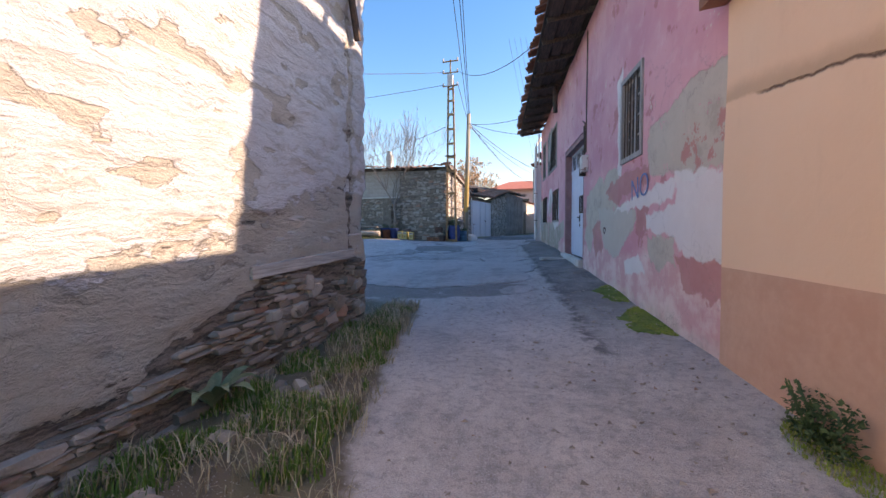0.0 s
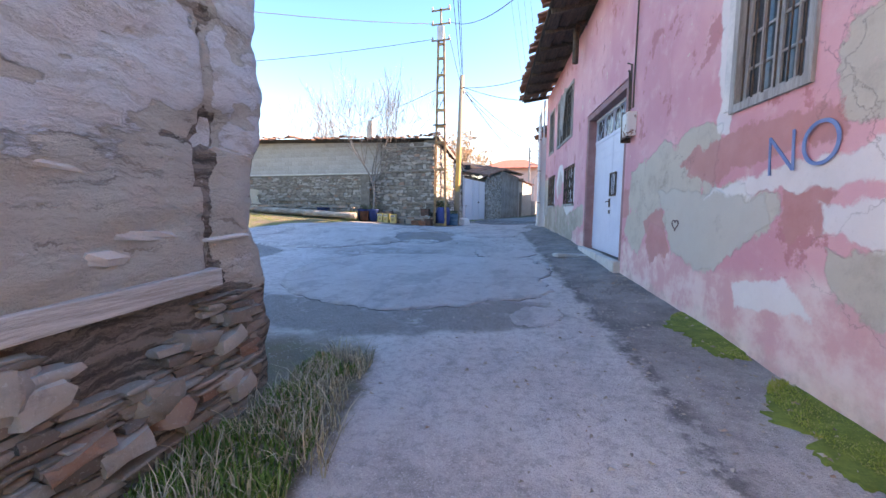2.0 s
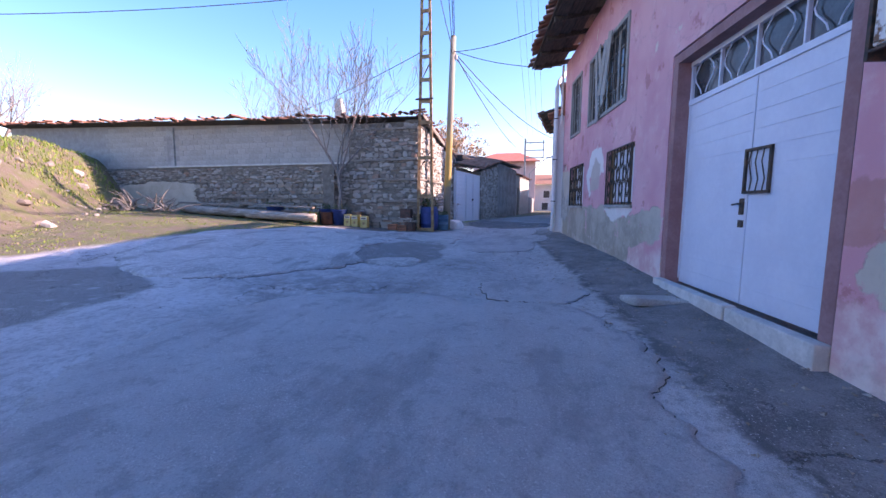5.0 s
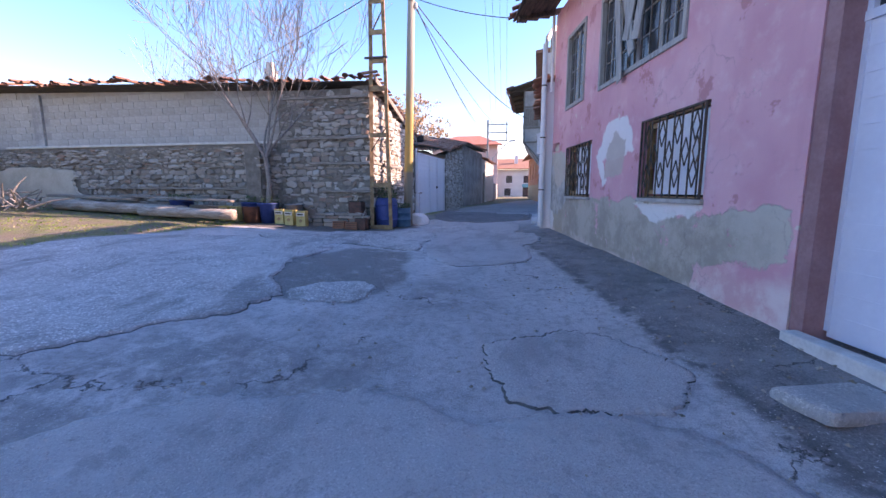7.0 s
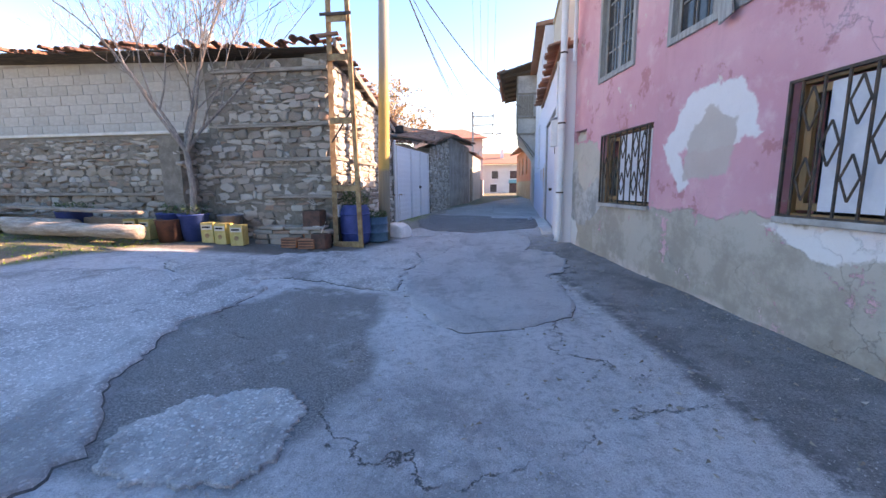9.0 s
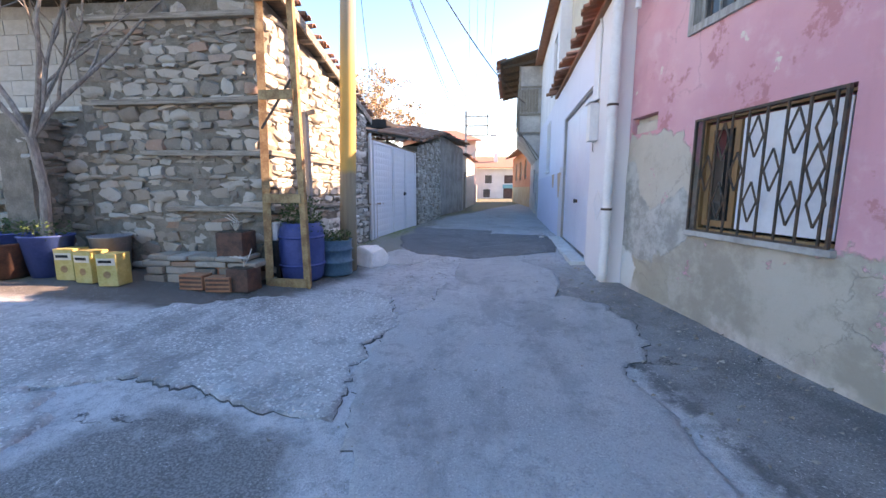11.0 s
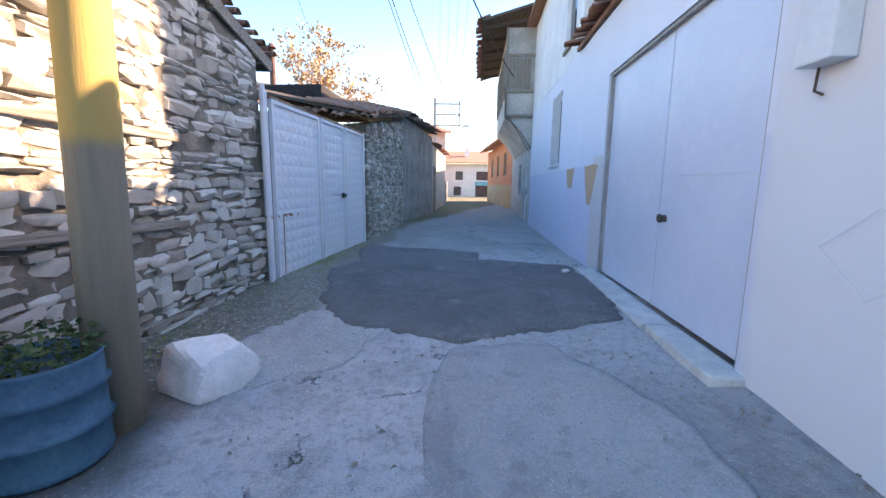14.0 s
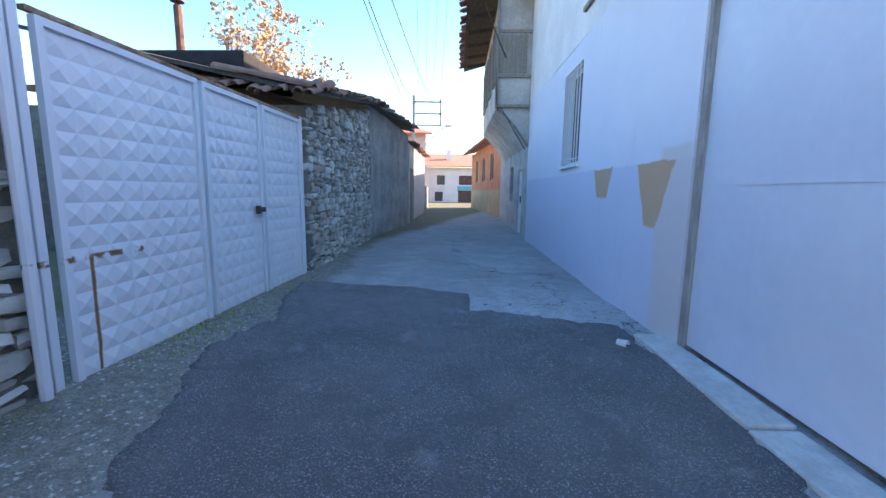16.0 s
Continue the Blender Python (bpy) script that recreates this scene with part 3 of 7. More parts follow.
def lay_stones(parent, length, z0, top, width, height, protos, limit, joined_mat, depth=.2, keep=None, skip=None, seed=1, proud=.03, thin=.25, name="stone", tilt=1.0):
    """Rough courses of stones on the face of a wall: the first `limit` inside keep(u) are pieces, the rest one mesh."""
    rng = random.Random(seed)
    rule = top if callable(top) else (lambda u: top)
    zmax = max(rule(0), rule(length))
    verts, faces, count = [], [], 0
    z = z0
    while z < zmax:
        h = height * rng.uniform(.55, 1.5)
        if rng.random() < thin:
            h = height * .45
        u = -rng.random() * width
        while u < length:
            w = width * rng.uniform(.45, 1.7)
            hh = h * rng.uniform(.85, 1.12)
            cu, cz = u + w / 2, z + hh / 2 + rng.uniform(-.15, .15) * height
            u += w * .97
            if cu - w * .35 < 0 or cu + w * .35 > length or cz + hh * .4 > rule(cu) or (skip and skip(cu, cz)):
                continue
            me = rng.choice(protos)
            m = pose(cu, depth / 2 - proud - rng.uniform(-.02, .04), cz, rng.uniform(-6, 6) * tilt, rng.uniform(-11, 11) * tilt, rng.uniform(-8, 8) * tilt) @ Matrix.Diagonal((w * 1.04, depth, hh * 1.06, 1))
            if count < limit and (keep is None or keep(cu)):
                ob = new(name, me)
                ob.parent = parent
                ob.matrix_basis = m
                count += 1
            else:
                b = len(verts)
                verts += [tuple(m @ v.co) for v in me.vertices]
                faces += [tuple(i + b for i in p.vertices) for p in me.polygons]
        z += h * .98
    if verts:
        me = bpy.data.meshes.new("stone_fill")
        me.from_pydata(verts, [], faces)
        me.materials.append(joined_mat)
        ob = new("stone_fill", me)
        ob.parent = parent
        ob["kind"] = "stuff"


def tile_proto():
    """One barrel roof tile, running along -y, hollow below."""
    bm = bmesh.new()
    for y, r, s in ((0, .095, 0), (-.42, .08, 0)):
        for k in range(7):
            a = math.pi * k / 6
            bm.verts.new((r * math.cos(a), y, r * math.sin(a) * .8))
    for y, r in ((0, .08), (-.42, .065)):
        for k in range(7):
            a = math.pi * k / 6
            bm.verts.new((r * math.cos(a), y, r * math.sin(a) * .8))
    bm.verts.ensure_lookup_table()
    v = bm.verts
    for k in range(6):
        bm.faces.new((v[k], v[k + 1], v[k + 8], v[k + 7]))
        bm.faces.new((v[k + 14], v[k + 21], v[k + 22], v[k + 15]))
        bm.faces.new((v[k], v[k + 14], v[k + 15], v[k + 1]))
        bm.faces.new((v[k + 7], v[k + 8], v[k + 22], v[k + 21]))
    me = bpy.data.meshes.new("roof_tile")
    bm.normal_update()
    bm.to_mesh(me)
    bm.free()
    me.materials.append(M_TILE)
    return me


TILE = tile_proto()


def lay_tiles(parent, x0, x1, y, z, slope, rows=1, pitch=.2, rise=1, messy=1.0, seed=3):
    """Rows of barrel tiles from the eave (y, z) up the roof; slope in degrees, rise -1 for a roof that falls away from the eave."""
    rng = random.Random(seed)
    for r in range(rows):
        x = x0
        while x < x1:
            if rng.random() > .04 * messy:
                ob = new("roof_tile", TILE)
                ob.parent = parent
                yy, zz = y + (r * .36 + .36) * math.cos(radians(slope)), z + (r * .36 + .36) * math.sin(radians(slope)) * rise
                ob.matrix_basis = pose(x + rng.uniform(-.02, .02) * messy, yy + rng.uniform(-.05, .05) * messy, zz + rng.uniform(-.012, .02) * messy,
                                       slope * rise + rng.uniform(-4, 4) * messy, rng.uniform(-6, 6) * messy, rng.uniform(-5, 5) * messy)
            x += pitch * rng.uniform(.92, 1.08)


# ---- pink house ----
PINK_A, PINK_B = (-1.735, 20.9), (1.288, 4.3)
PINK_L = math.hypot(PINK_B[0] - PINK_A[0], PINK_B[1] - PINK_A[1])
PINK_P = wall_pose(*PINK_A, *PINK_B)
pink = thing("pink_house", PINK_P, "two-storey house with peeling pink plaster and a tiled eave", "house")
PINK_HOLES = [(13.62, 2.58, 14.64, 3.95), (7.52, .5, 10.51, 3.92), (4.78, 1.82, 6.25, 2.95), (1.3, 1.8, 2.77, 2.93), (2.99, 3.78, 5.69, 5.38), (1.05, 3.8, 2.2, 5.42), (.05, 2.93, .6, 3.14)]
PINK_TOP = 6.3
part("wall", wall_mesh(PINK_L, -.6, PINK_TOP, .45, PINK_HOLES, .22, .022, 3.0), M_PINK, pink)
part("side_wall", boxes((0, .45, -.5, .4, 8, PINK_TOP)), M_PLASTER_GREY, pink, "grey side wall")
part("side_wall", boxes((PINK_L - .4, .45, -.5, PINK_L, 8, PINK_TOP)), M_PLASTER_GREY, pink, "grey side wall")
part("rear_wall", boxes((0, 8, -.5, PINK_L, 8.4, PINK_TOP)), M_PLASTER_GREY, pink)


def slab(x0, x1, y0, z0, y1, z1, t, hip0=0.0, hip1=0.0):
    """A sloping roof plane from the edge (y0, z0) to (y1, z1); hip0 and hip1 draw in its upper corners."""
    bm = bmesh.new()
    vs = [bm.verts.new(c) for c in ((x0, y0, z0), (x1, y0, z0), (x1 - hip1, y1, z1), (x0 + hip0, y1, z1), (x0, y0, z0 + t), (x1, y0, z0 + t), (x1 - hip1, y1, z1 + t), (x0 + hip0, y1, z1 + t))]
    for f in ((3, 2, 1, 0), (4, 5, 6, 7), (0, 1, 5, 4), (1, 2, 6, 5), (2, 3, 7, 6), (3, 0, 4, 7)):
        bm.faces.new([vs[i] for i in f])
    return bm


proof = part("roof", slab(-.35, PINK_L - .15, -1.05, 6.28, 4.2, 8.0, .06, 4, 5.5), M_DARKWOOD, pink, "dark boarded roof with deep tiled eave")
part("roof", slab(-.35, PINK_L - .15, 9.2, 6.3, 4.2, 8.0, .06, 4, 5.5), M_TILE, pink)
for i in range(16):
    u = .1 + i * 1.12
    if u < PINK_L:
        part("rafter", beam((u, .3, 6.42), (u, -1.0, 6.2), .1, .13, bevel=.012), M_DARKWOOD, proof)
for i, y in enumerate((-.25, -.55, -.85)):
    part("soffit_board", boxes((-.3, y - .13, 6.36 + .18 * (y + .25) , PINK_L, y + .13, 6.385 + .18 * (y + .25))), M_DARKWOOD, proof)
lay_tiles(proof, -.3, PINK_L - .15, -1.16, 6.36, 19, 2, .2, 1, 1.2, 5)

M_JAMB = simple("brick_red_door_paint", (.30, .14, .14), (.40, .21, .21), 3, .85, .3, .01)
part("door_jamb", boxes((7.53, .012, .55, 7.66, .3, 3.9)), M_JAMB, pink, "dark red painted jamb")
part("door_jamb", boxes((10.36, .012, .55, 10.49, .3, 3.9)), M_JAMB, pink, "dark red painted jamb")
part("door_lintel", boxes((7.66, .012, 3.78, 10.36, .3, 3.9)), M_JAMB, pink, "dark red painted lintel")


def bars(rows, r=.009, n=6):
    bm = bmesh.new()
    for a, b in rows:
        tube((a, b), r, n, bm)
    return bm


# double door with a glazed fanlight
door = new("door")
door.parent = pink
door.location = (0, .2, 0)
door["label"] = "pale blue sheet-metal double door with barred fanlight"
dz0, dz1 = .73, 3.2
for u0, u1 in ((7.68, 9.05), (9.065, 10.34)):
    leaf = part("door_leaf", boxes((u0, 0, dz0, u1, .04, dz1), bevel=.006), M_DOOR, door)
    for k in range(1, 13):
        z = dz0 + k * (dz1 - dz0) / 13
        part("rib", boxes((u0 + .03, -.006, z - .004, u1 - .03, .0, z + .004)), M_DOOR, leaf)
part("door_frame", boxes((7.66, -.02, dz1, 10.36, .05, dz1 + .07), (7.66, -.02, 3.72, 10.36, .05, 3.78), (7.66, -.01, .78, 7.7, .05, 3.75), (10.32, -.01, .78, 10.36, .05, 3.75)), M_DOOR, door)
for k in range(4):
    u = 7.7 + k * .655
    part("pane", boxes((u + .02, .02, dz1 + .08, u + .63, .028, 3.71)), M_GLASS, door)
    part("mullion", boxes((u - .012, -.015, dz1 + .07, u + .012, .03, 3.72)), M_DOOR, door)
    bm = bmesh.new()
    for s in (-1, 1):
        pts = [(u + .3 + s * (.05 + .17 * math.sin(a * math.pi / 8) ** 2), -.01, dz1 + .09 + a * .062) for a in range(9)]
        tube(pts, .008, 5, bm)
    part("fanlight_bar", bm, M_DOOR, door)
bm = boxes((8.99, -.03, 1.95, 9.02, -.005, 2.42), (9.37, -.03, 1.95, 9.40, -.005, 2.42), (8.99, -.03, 1.95, 9.40, -.005, 1.98), (8.99, -.03, 2.4, 9.40, -.005, 2.43))
for x in (9.09, 9.19, 9.29):
    tube(((x, -.02, 1.96), (x + .03, -.02, 2.1), (x - .03, -.02, 2.28), (x, -.02, 2.42)), .007, 5, bm)
part("grille", bm, M_IRON, door, "small ornamental iron grille")
bm = boxes((8.95, -.02, 1.72, 9.01, .0, 1.9))
tube(((8.98, -.02, 1.84), (8.98, -.06, 1.84), (8.89, -.06, 1.83)), .011, 6, bm)
part("door_handle", bm, M_IRON, door)
part("lock_plate", boxes((8.94, -.015, 1.58, 9.02, 0, 1.66)), M_IRON, door)


def frame_bars(u0, z0, u1, z1, w, d0, d1):
    return boxes((u0, d0, z0, u1, d1, z0 + w), (u0, d0, z1 - w, u1, d1, z1), (u0, d0, z0 + w, u0 + w, d1, z1 - w), (u1 - w, d0, z0 + w, u1, d1, z1 - w))


M_SHEET = simple("white_window_sheet", (.62, .64, .68), (.74, .76, .79), 2, .6, .1, .004)
M_BROWNWOOD = simple("varnished_brown_wood", (.26, .13, .055), (.42, .23, .11), 4, .55, .3, .004, (1, 1, .15))
M_GREYWOOD = simple("weathered_grey_wood", (.24, .235, .225), (.42, .41, .39), 4, .9, .5, .006, (6, 6, .7))
# near-black of black things; on sheets behind openings it paints in interior shade
M_DARK = simple("black_and_interior_shade", (.012, .011, .012), (.03, .027, .026), 3, .9, .1, .004)


def diamond_window(u0, z0, u1, z1, sheet_from, seed):
    """A window behind an iron grille of straight bars and staggered diamonds."""
    win = new("window")
    win.parent = pink
    win["label"] = "grilled window with iron diamond bars"
    part("window_frame", frame_bars(u0, z0, u1, z1, .022, .06, .12), M_BROWNWOOD, win, "brown wooden frame")
    # near-black sheet stands for the unlit room behind the casement
    part("shade_backing", boxes((u0, .3, z0, u1, .31, z1)), M_DARK, win)
    part("casement", frame_bars(u0 + .06, z0 + .05, u0 + .45, z1 - .05, .06, .07, .11), M_BROWNWOOD, win, "brown wooden casement")
    part("pane", boxes((sheet_from, .055, z0 + .05, u1 - .04, .065, z1 - .05)), M_SHEET, win, "white sheeting behind the glass")
    part("sill", boxes((u0 - .04, -.05, z0 - .06, u1 + .04, .14, z0 - .004), bevel=.01), M_PLASTER_GREY, win)
    part("grille_frame", frame_bars(u0 - .01, z0 - .01, u1 + .01, z1 + .01, .022, -.045, -.02), M_IRON, win)
    n = 8
    for k in range(n):
        u = u0 + (k + .6) * (u1 - u0) / n
        part("grille_bar", boxes((u - .008, -.04, z0 + .01, u + .008, -.024, z1 - .01)), M_IRON, win)
        if k < n:
            uc = u0 + (k + 1.1 if k < n - 1 else k + .3) * (u1 - u0) / n
            for zc in ((.28, .78) if k % 2 == seed % 2 else (.52,)):
                z = z0 + zc * (z1 - z0)
                a, h = .07, .17
                part("diamond", bars([((uc - a, -.032, z), (uc, -.032, z + h)), ((uc, -.032, z + h), (uc + a, -.032, z)), ((uc + a, -.032, z), (uc, -.032, z - h)), ((uc, -.032, z - h), (uc - a, -.032, z))], .009, 5), M_IRON, win)


diamond_window(4.8, 1.84, 6.23, 2.93, 5.06, 0)
diamond_window(1.32, 1.82, 2.75, 2.91, 1.82, 1)


def barred_window(u0, z0, u1, z1, leaves, n_bars, label):
    """A weathered wooden window with glazing bars and plain iron rods."""
    win = new("window")
    win.parent = pink
    win["label"] = label
    part("window_frame", frame_bars(u0, z0, u1, z1, .075, -.03, .12), M_GREYWOOD, win)
    # shade of the room, put in as a near-black sheet
    part("shade_backing", boxes((u0, .3, z0, u1, .31, z1)), M_DARK, win)
    w = (u1 - u0 - .15) / leaves
    for k in range(leaves):
        a = u0 + .075 + k * w
        leaf = part("casement", frame_bars(a, z0 + .075, a + w, z1 - .075, .05, .05, .09), M_GREYWOOD, win)
        part("pane", boxes((a + .05, .07, z0 + .12, a + w - .05, .075, z1 - .12)), M_GLASS, leaf)
        for q in (1, 2, 3):
            z = z0 + .075 + q * (z1 - z0 - .15) / 4
            part("glazing_bar", boxes((a + .05, .055, z - .011, a + w - .05, .085, z + .011)), M_GREYWOOD, leaf)
        part("glazing_bar", boxes((a + w / 2 - .011, .052, z0 + .12, a + w / 2 + .011, .083, z1 - .12)), M_GREYWOOD, leaf)
    for k in range(n_bars):
        u = u0 + (k + 1) * (u1 - u0) / (n_bars + 1)
        part("iron_bar", bars([((u, .0, z0 + .05), (u, .0, z1 - .05))], .009), M_IRON, win)
    return win


upw = barred_window(2.99, 3.78, 5.69, 5.38, 4, 11, "wide weathered window with loose boards nailed across")
for a, b, w in (((4.05, -.09, 3.7), (3.75, -.07, 5.3), .2), ((4.45, -.1, 4.0), (4.0, -.08, 5.35), .2), ((4.25, -.12, 4.25), (4.55, -.09, 5.3), .16), ((4.6, -.13, 4.15), (4.85, -.1, 5.36), .17)):
    part("loose_board", beam(a, b, .022, w, bevel=.003), M_GREYWOOD, upw)
barred_window(1.05, 3.8, 2.2, 5.42, 2, 3, "narrow weathered upper window with iron bars")
w1 = barred_window(13.62, 2.58, 14.64, 3.95, 2, 6, "barred wooden window with whitened surround")
M_SURROUND = simple("whitewashed_surround", (.55, .54, .52), (.72, .71, .69), 5, .9, .4, .008)
part("surround", boxes((13.5, -.02, 2.62, 13.615, .03, 4.02)), M_SURROUND, w1)

# stovepipe, meter box, cables, downpipe
tagged(part("stovepipe", tube(((7.0, -.25, 5.35), (7.0, -.25, 6.1), (7.0, -.2, 6.3), (7.0, .1, 6.35)), .075, 12), M_IRON, pink, "dark iron stovepipe"))
mb = thing("meter_box", PINK_P @ pose(10.72, 0, 2.86), "rust-spotted white electric meter box on the wall", "meter box")
n_ = Nodes("rust_spotted_white")
f_ = n_.step(n_.math("ADD", n_.noise(9, 6, .7), n_.math("MULTIPLY", n_.axes()[2], -.25)), .5, .58)
M_RUSTWHITE = n_.done(n_.mix(f_, (.68, .68, .66), (.2, .085, .04)), .6, n_.noise(20), .2, .004)
part("case", boxes((0, -.14, 0, .26, 0, .38), bevel=.012), M_RUSTWHITE, mb)
part("cover", boxes((.02, -.152, .02, .24, -.14, .36), bevel=.004), M_RUSTWHITE, mb)
part("bracket", boxes((-.03, -.15, -.03, .29, -.12, -.012), (-.04, -.15, -.08, -.012, 0, .42)), M_IRON, mb)
conduit = thing("cable_conduit", PINK_P, "black electric cables clipped to the pink wall", "cable")
part("cable", tube(((10.7, -.03, 2.8), (10.66, -.03, 3.5), (10.6, -.03, 3.98), (10.55, -.03, 4.0)), .016, 6), M_IRON, conduit)
part("cable", tube(((10.86, -.03, 3.32), (10.86, -.03, 3.7), (10.9, -.03, 6.1)), .014, 6), M_IRON, conduit)
part("cable", tube(((10.74, -.03, 3.32), (10.7, -.03, 4.05), (10.55, -.05, 4.12)), .014, 6), M_IRON, conduit)
step = thing("door_step", PINK_P @ pose(7.6, -.13, 0), "worn white stone doorstep in two slabs", "step")
M_MARBLE = simple("worn_white_stone", (.46, .45, .43), (.66, .65, .62), 4, .7, .4, .01)
part("slab", boxes((0, 0, .5, 1.72, .15, .765), bevel=.018), M_MARBLE, step)
part("slab", boxes((1.74, .015, .5, 2.9, .15, .75), bevel=.018), M_MARBLE, step)

# writing scrawled on the plaster
M_BLUEPAINT = simple("blue_spray_paint", (.10, .20, .42), (.18, .30, .52), 8, .8, .05, .002)
M_DARKPAINT = simple("dark_scrawl_paint", (.10, .05, .06), (.2, .12, .12), 8, .8, .05, .002)


def scrawl(name, text, u, z, size, mat, tilt, label):
    cu = bpy.data.curves.new(name, "FONT")
    cu.body, cu.size, cu.offset, cu.extrude = text, size, -.009, .003
    dep = new(name, cu)
    me = bpy.data.meshes.new_from_object(dep)
    bpy.data.objects.remove(dep)
    me.materials.append(mat)
    ob = new(name, me)
    ob.matrix_basis = PINK_P @ pose(u, -.024, z, 90, 0, 0) @ pose(0, 0, 0, 0, 0, tilt)
    tagged(ob, label, "graffiti")


scrawl("graffiti", "NO", 14.22, 1.93, .48, M_BLUEPAINT, 4, "blue spray-painted letters on the peeling wall")
heart = thing("heart_drawing", PINK_P @ pose(12.62, -.02, 1.48), "small dark heart scrawled on grey render", "graffiti")
part("outline", tube([(.075 * math.sin(a) ** 3 * 1.1, -.004, .07 * (13 * math.cos(a) - 5 * math.cos(2 * a) - 2 * math.cos(3 * a) - math.cos(4 * a)) / 16) for a in [i * math.pi / 12 for i in range(25)]], .007, 5, cap=False), M_DARKPAINT, heart)

# downpipe at the joint of the pink and white houses
M_PIPE = simple("white_plastic_pipe", (.62, .62, .63), (.72, .72, .72), 3, .5, .1, .003)
dp = thing("downpipe", pose(-2.0, 20.82, 0), "white plastic downpipe with iron clips", "downpipe")
part("pipe", tube(((-.03, -.02, .98), (0, 0, 1.1), (0, 0, 5.6), (.06, .1, 5.8), (.25, .4, 6.15)), .065, 16), M_PIPE, dp, smooth=True)
for z in (1.95, 3.3, 4.6):
    part("clip", tube(((0, 0, z), (0, 0, z + .03)), .074, 12), M_IRON, dp)
    part("collar", tube(((0, 0, z - .16), (0, 0, z - .08)), .072, 12), M_PIPE, dp)
dp2 = thing("downpipe", pose(-1.83, 20.62, 0), "thin grey downpipe beside the pink wall", "downpipe")
part("pipe", tube(((0, 0, 4.4), (0, 0, 6.2)), .035, 8), M_PIPE, dp2)
# hole in the plaster by the pipe: bare bricks
M_BRICK = simple("old_brick", (.42, .35, .29), (.60, .54, .46), 6, .95, .5, .01, vary=.5)
bh = thing("bared_bricks", PINK_P @ pose(.05, .05, 2.93), "pale bricks bared in a hole of the plaster", "bricks")
for a, b, c, d in ((.03, 0, .54, .13), (.0, .135, .2, .2), (.21, .135, .55, .2)):
    part("brick", boxes((a, .0 + b * .3, b, c, .2, d), bevel=.01), M_BRICK, bh)
# near-black sheet paints the shade deep in the hole
part("shade_backing", boxes((0, .24, 0, .55, .26, .21)), M_DARK, bh)

# ---- peach house ----
ox, oy = PINK_B
od = Vector((PINK_B[0] - PINK_A[0], PINK_B[1] - PINK_A[1])).normalized()
peach = thing("peach_house", wall_pose(ox - .03, oy, ox - .03 + od.x * 10, oy + od.y * 10), "single-storey house painted peach over a brick-red dado", "house")


def peach_paint():
    n = Nodes("peach_wall_paint")
    ax = n.axes(n.wobble(.16, 2.5, 6))
    mid = n.noise(1.1, 5, .6)
    c = n.mix(mid, (.80, .53, .35), (.86, .61, .43))
    c = n.mix(n.step(n.noise(3, 6, .7, (1, 1, .3)), .55, .75, 0, .25), c, (.66, .42, .28))
    line = n.math("SUBTRACT", ax[2], n.math("ADD", 2.63, n.math("MULTIPLY", ax[0], -.13)))
    patch = n.math("MULTIPLY", n.step(line, -.02, .02), n.step(line, .04, .2, 1, 0))
    c = n.mix(n.math("MULTIPLY", patch, .7), c, (.52, .34, .22))
    crack = n.math("MULTIPLY", n.step(n.math("ABSOLUTE", line), 0, .018, 1, 0), n.step(ax[0], .4, .6))
    c = n.mix(n.math("MULTIPLY", crack, .9), c, (.16, .09, .06))
    h = n.math("ADD", n.math("MULTIPLY", n.step(line, -.02, .2), .6), n.math("MULTIPLY", n.noise(20, 4), .12))
    return n.done(c, .85, n.math("SUBTRACT", h, crack), .7, .03)


part("wall", wall_mesh(10, 1.15, 3.5, .45, (), .3, .02, 8.0), peach_paint(), peach)
part("dado", wall_mesh(10, -.8, 1.15, .46, (), .4, .012, 8.0), M_BROWN, peach, "brick-red painted dado")
part("roof", slab(-.1, 10.2, -.2, 3.5, 7, 4.6, .12), M_TILE, peach)
part("end_wall", boxes((0, .46, -.8, .4, 7, 3.5)), M_BROWN, peach)

# ---- white house ----
WH_A, WH_B = (-1.255, 33.4), (-2.006, 20.92)
WH_L = math.hypot(WH_B[0] - WH_A[0], WH_B[1] - WH_A[1])
WH_P = wall_pose(*WH_A, *WH_B)
white = thing("white_house", WH_P, "white rendered house, lower wall painted darker lilac, shade's blue in its colours", "house")


